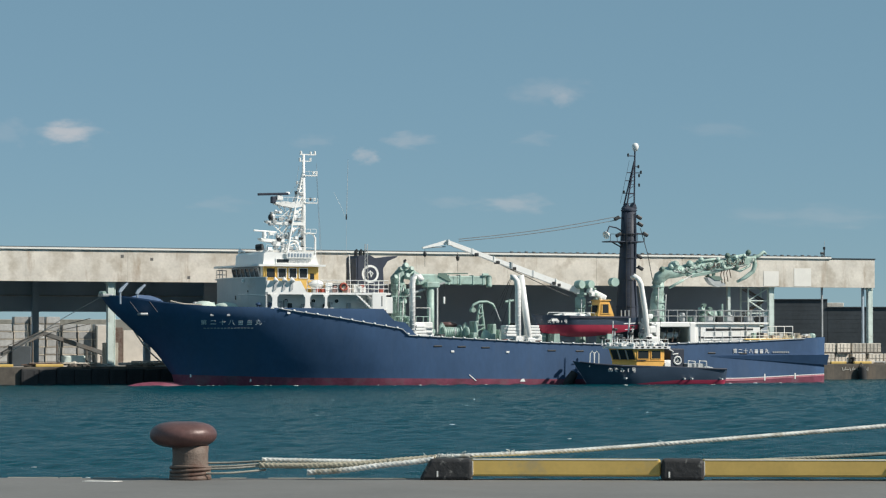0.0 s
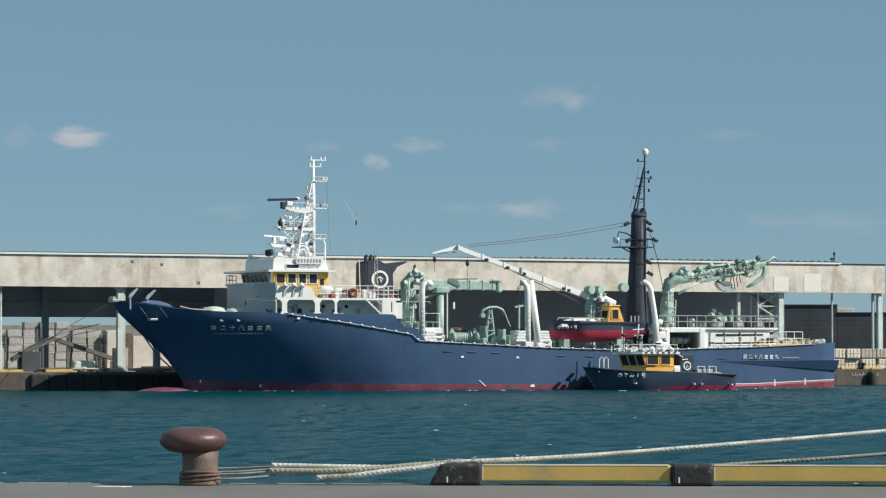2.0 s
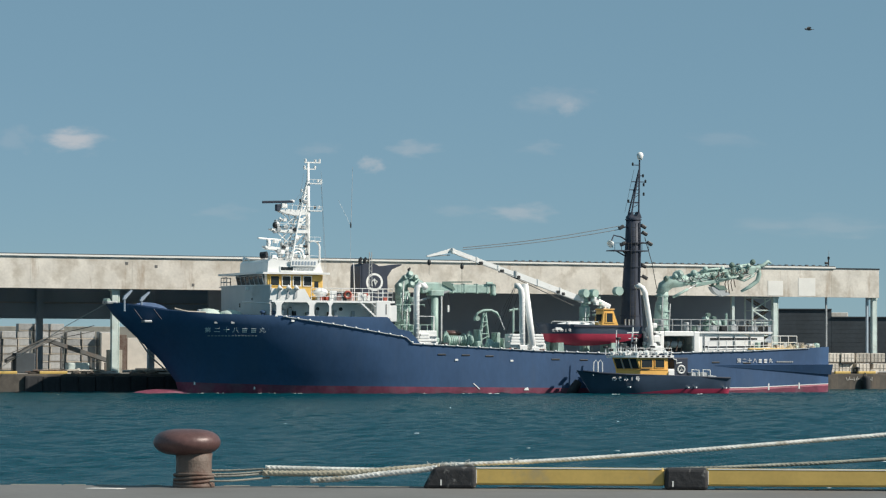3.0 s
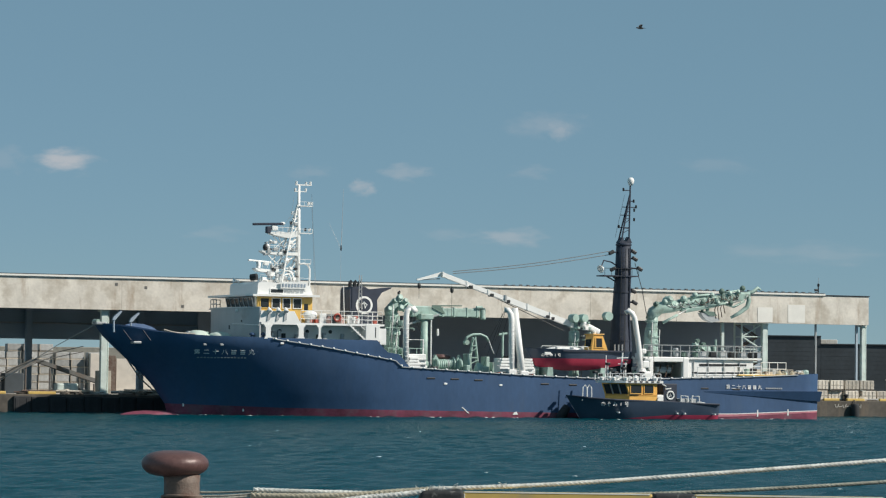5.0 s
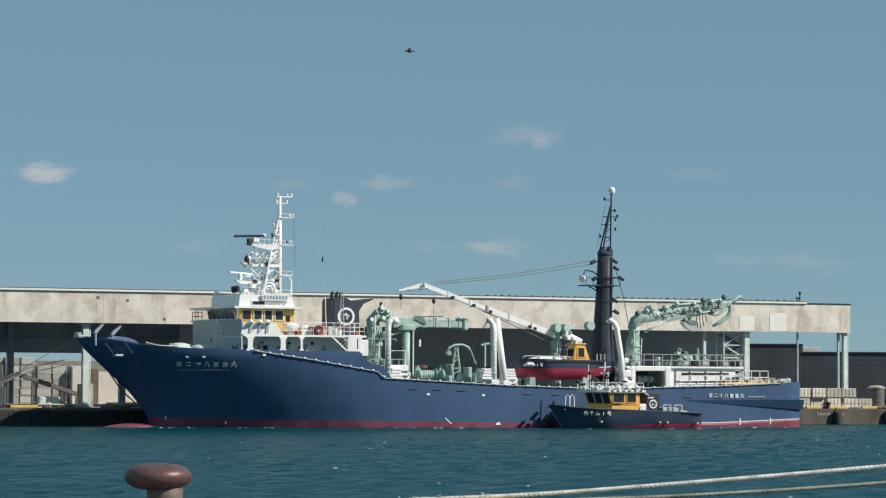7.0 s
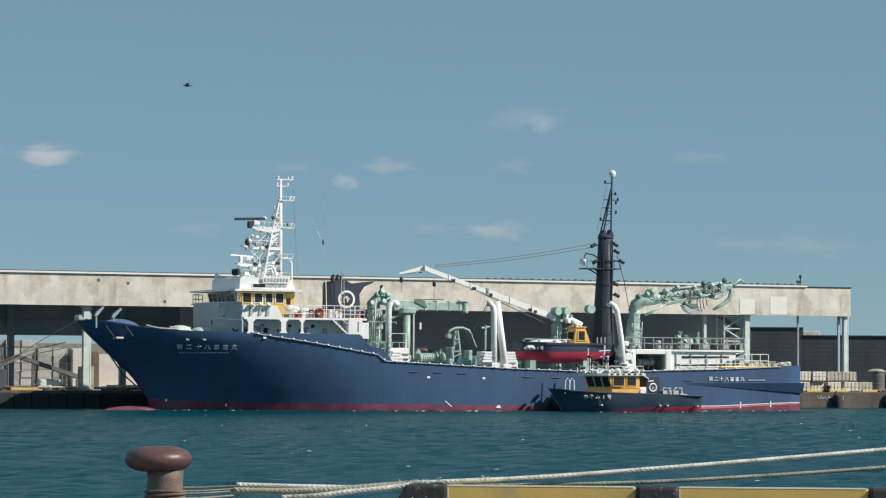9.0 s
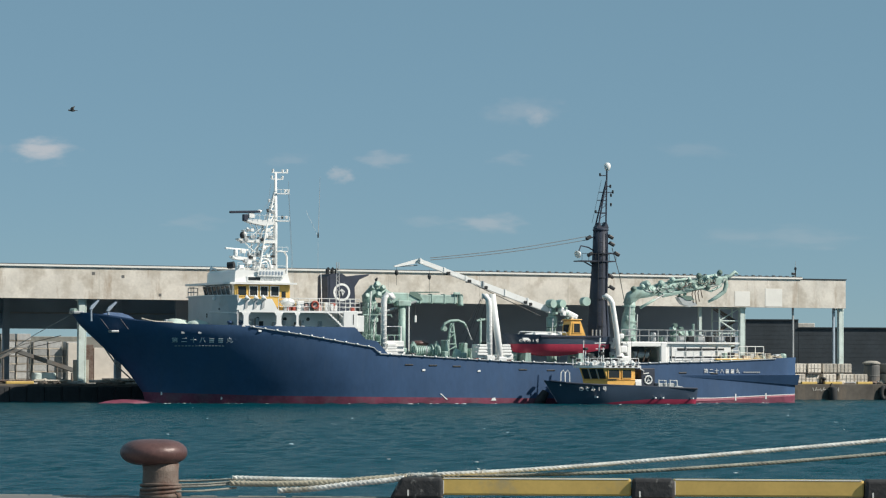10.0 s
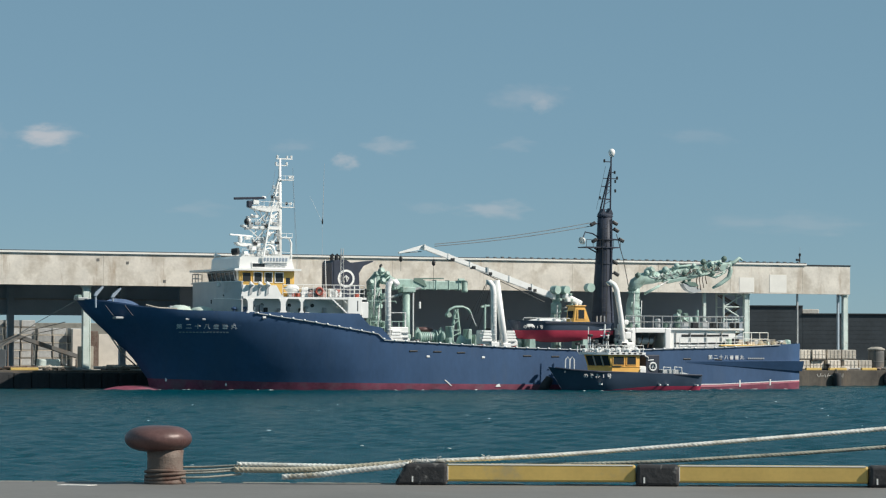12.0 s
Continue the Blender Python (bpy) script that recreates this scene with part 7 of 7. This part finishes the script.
for i in range(6):
    part("brace", tube(nb(), [(0 if i % 2 else 1.8, 0, i), (1.8 if i % 2 else 0, 0, i + 1)], 0.06, 6), POST, st)
    part("brace", tube(nb(), [(1.8 if i % 2 else 0, 1.2, i), (0 if i % 2 else 1.8, 1.2, i + 1)], 0.05, 6), STEM, st)
    part("brace", tube(nb(), [(0, 0, i + 1), (1.8, 0, i + 1)], 0.05, 6), POST, st)
    part("stringer", box(nb(), -0.95, 0.95, 0.3, 0.5, -0.06, 0.06), STEM, st).matrix_local = pose(0.9, 0.2, i + 0.5, 0, 29 if i % 2 else -29, 0)
    part("landing", box(nb(), 0, 1.8, 0, 1.2, i + 0.95, i + 1.0), POST, st)
rf = thing("roof_beacon", FAR @ pose(58.2, 11, 9.2), "small dark beacon post on the shed roof", "beacon")
part("post", tube(nb(), [(0, 0, 0), (0, 0, 1.3)], 0.05, 6), DARK, rf)
part("lamp", box(nb(), -0.34, -0.06, -0.08, 0.08, 0.8, 1.0, bevel=0.03), DARK, rf)
part("lamp", lathe(nb(), [(0, 1.2), (0.09, 1.2), (0.1, 1.4), (0, 1.46)], sides=10), DARK, rf)
part("antenna", tube(nb(), [(0, 0, 1.3), (0.03, 0, 1.9)], 0.018, 5), STEEL, rf)


# ---- clouds and bird ----
def cloud_material():
    m = bpy.data.materials.new("thin_cloud")
    m.use_nodes = True
    n, l = m.node_tree.nodes, m.node_tree.links
    for k in list(n):
        if k.type == "BSDF_PRINCIPLED":
            n.remove(k)
    out = n["Material Output"]
    em, tr, mx = n.new("ShaderNodeEmission"), n.new("ShaderNodeBsdfTransparent"), n.new("ShaderNodeMixShader")
    em.inputs[0].default_value, em.inputs[1].default_value = (0.74, 0.69, 0.68, 1), 0.8
    co, ln, tx, ri = n.new("ShaderNodeTexCoord"), n.new("ShaderNodeVectorMath"), n.new("ShaderNodeTexNoise"), n.new("ShaderNodeObjectInfo")
    ln.operation = "LENGTH"
    tx.inputs["Scale"].default_value, tx.inputs["Detail"].default_value = 2.1, 6
    tx.noise_dimensions = "4D"
    w = n.new("ShaderNodeMath")
    w.operation, w.inputs[1].default_value = "MULTIPLY", 40.0
    l.new(ri.outputs["Random"], w.inputs[0]), l.new(w.outputs[0], tx.inputs["W"])
    l.new(co.outputs["Object"], ln.inputs[0]), l.new(co.outputs["Object"], tx.inputs["Vector"])
    a = n.new("ShaderNodeMath")
    a.operation, a.inputs[1].default_value = "MULTIPLY_ADD", 1.5
    l.new(tx.outputs[0], a.inputs[0])
    neg = n.new("ShaderNodeMath")
    neg.operation, neg.inputs[1].default_value = "MULTIPLY", -1.0
    l.new(ln.outputs["Value"], neg.inputs[0]), l.new(neg.outputs[0], a.inputs[2])
    rg = n.new("ShaderNodeMapRange")
    rg.interpolation_type = "SMOOTHSTEP"
    rg.inputs["From Min"].default_value, rg.inputs["From Max"].default_value = 0.0, 0.75
    l.new(a.outputs[0], rg.inputs[0])
    oc = n.new("ShaderNodeMath")
    oc.operation = "MULTIPLY"
    sep = n.new("ShaderNodeSeparateColor")
    l.new(ri.outputs["Color"], sep.inputs[0])
    l.new(rg.outputs[0], oc.inputs[0]), l.new(sep.outputs[0], oc.inputs[1])
    l.new(oc.outputs[0], mx.inputs[0]), l.new(tr.outputs[0], mx.inputs[1]), l.new(em.outputs[0], mx.inputs[2])
    l.new(mx.outputs[0], out.inputs[0])
    return m


CLOUD = cloud_material()
clouds = []
FARPX = 3000 / 4950.0
for cx, cy, w, h, dens in ((-664, 362, 94, 34, 0.56), (185, 435, 105, 42, 0.15), (-135, 320, 42, 25, 0.34), (-60, 350, 78, 24, 0.22), (130, 237, 110, 28, 0.29), (-230, 346, 60, 22, 0.1), (-770, 365, 60, 40, 0.1), (-400, 236, 90, 22, 0.09), (10, 240, 70, 18, 0.1), (490, 370, 110, 26, 0.08), (690, 215, 160, 34, 0.12), (560, 215, 120, 24, 0.1), (165, 352, 70, 20, 0.1), (210, 425, 40, 30, 0.2)):
    bm = nb()
    ring0 = bm.verts.new((0, 0.05, 0))
    prev = None
    for k in range(1, 7):
        rr = 1.5 * k / 6
        ring = [bm.verts.new((rr * math.cos(j * math.tau / 24), 0.1 * rr * rr, rr * math.sin(j * math.tau / 24))) for j in range(24)]
        for j in range(24):
            if prev:
                bm.faces.new((prev[j], prev[(j + 1) % 24], ring[(j + 1) % 24], ring[j]))
            else:
                bm.faces.new((ring0, ring[j], ring[(j + 1) % 24]))
        prev = ring
    c = solid("cloud", bm, CLOUD, pose(cx * FARPX, 3000, EYE + cy * FARPX), "small faint pinkish-white fair-weather cloud", "cloud", "clouds", smooth=True)
    c.scale = (w * FARPX * 0.95, 30, h * FARPX * 1.0)
    c.color = (dens, dens, dens, 1)
    c.visible_shadow = False
    clouds.append(c)

bird = thing("bird", pose(60, 110, 20), "dark sea bird gliding across the sky", "bird")
part("body", ball(nb(), (0, 0, 0), 0.11, (2.3, 0.8, 0.85)), FEATHER, bird, smooth=True)
part("head", ball(nb(), (-0.27, 0, 0.03), 0.07, (1.4, 0.9, 0.9)), FEATHER, bird, smooth=True)
part("tail", prism(nb(), [(0.18, -0.02), (0.45, -0.01), (0.45, 0.015), (0.18, 0.03)], -0.07, 0.07), FEATHER, bird)
wings = []
for sd in (-1, 1):
    bm = nb()
    prof = [(0, -0.14, 0.13), (0.25, -0.16, 0.1), (0.5, -0.08, 0.12), (0.68, 0.06, 0.15)]
    rows_ = [[bm.verts.new((x0, sd * y, 0.012)), bm.verts.new((x1, sd * y, 0.0)), bm.verts.new(((x0 + x1) / 2, sd * y, -0.012))] for y, x0, x1 in prof]
    for a, b in zip(rows_, rows_[1:]):
        for k in range(3):
            bm.faces.new((a[k], a[(k + 1) % 3], b[(k + 1) % 3], b[k]))
    bm.faces.new(rows_[0]), bm.faces.new(rows_[-1])
    w = part("wing", bm, FEATHER, bird)
    wings.append((w, sd))


# ---- everything that moves ----
def bird_at(x, y, d=230.0):
    """Place on the sky: tangents right of and above the level line straight ahead, at a distance."""
    return (x * d, d, EYE + y * d)


def swung(pivot, lift, degrees):
    """Pose of a rope on the near quay, raised by lift and turned upwards about its pivot."""
    x, y, z = pivot
    return NEAR @ pose(x, y, z + lift) @ pose(0, 0, 0, 0, -degrees, 0) @ pose(-x, -y, -z)


def motions():
    # seconds, turn of the taut rope, lift and turn of the slack one
    sway = ((0, -0.22, -0.002, -0.55), (0.4, -0.2, 0.011, 0.65), (0.8, 0.1, 0.0, 0.4), (1.2, 0.0, 0.02, -0.1), (1.6, 0.0, 0.011, 1.1), (2, -0.05, 0.017, 0.5),
            (2.4, 0.03, 0.006, 1.25), (2.8, 0.0, 0.039, 0.25), (3.2, 0.0, 0.028, -0.4), (4.8, 0.1, 0.045, 0.4), (7, 0.15, 0.095, 0.5), (8.8, 0.15, 0.078, 0.5),
            (9.6, 0.27, 0.1, 1.1), (10.4, 0.2, 0.129, 0.65), (11.2, 0.1, 0.123, -0.4), (12, 0.0, 0.067, 0.5))
    walk(taut_rope, [(t, swung((0.1, -0.07, 0.22), 0.0, a)) for t, a, _, _ in sway])
    walk(slack_rope, [(t, swung((2.07, 0.13, 0.145), h, a)) for t, _, h, a in sway])
    walk(water, [(0, pose(0, 0, 0)), (6, pose(-3.0, -0.9, 0)), (12, pose(-6.0, -1.8, 0))])
    for c in clouds:
        x, y, z = c.location
        walk(c, [(0, pose(x, y, z)), (12, pose(x + 3.4, y, z - 0.6))])
    walk(small_boat, [(t, FAR @ pose(27.3, -7.1, 0.03 * math.sin(1.9 * t), 1.0 * math.sin(1.7 * t + 1), 0.25 * math.sin(1.3 * t), 0)) for t in np.arange(0, 12.1, 0.5)])
    flight = ((0, 0.2073, 0.0941, 8),
        (2.5, 0.1436, 0.1110, 8),
        (2.8, 0.1338, 0.1123, 8),
        (3.2, 0.1257, 0.1157, 8),
        (4.8, 0.0777, 0.1237, 8),
        (5.1, 0.0691, 0.1228, 8),
        (5.5, 0.0576, 0.1191, 8),
        (5.7, 0.0499, 0.1175, 8),
        (6, 0.0383, 0.1154, -25),
        (6.3, 0.0267, 0.1139, -35),
        (6.5, 0.0204, 0.1144, -40),
        (6.9, 0.0009, 0.1172, -25),
        (7.2, -0.0130, 0.1187, 8),
        (8.8, -0.0755, 0.1019, 8),
        (9, -0.0836, 0.0988, 8),
        (9.5, -0.1018, 0.0941, 8),
        (10, -0.1228, 0.0872, 8),
        (10.5, -0.1413, 0.0802, 8),
        (12, -0.2005, 0.0594, 8))
    walk(bird, [(t, pose(*bird_at(x, y), bank, 0, 0)) for t, x, y, bank in flight])
    for w, sd in wings:
        walk(w, [(t, pose(0, 0, 0.03, sd * (14 + 12 * math.sin(t * 5.2)), 0, 0)) for t in np.arange(0, 12.1, 0.2)])


motions()
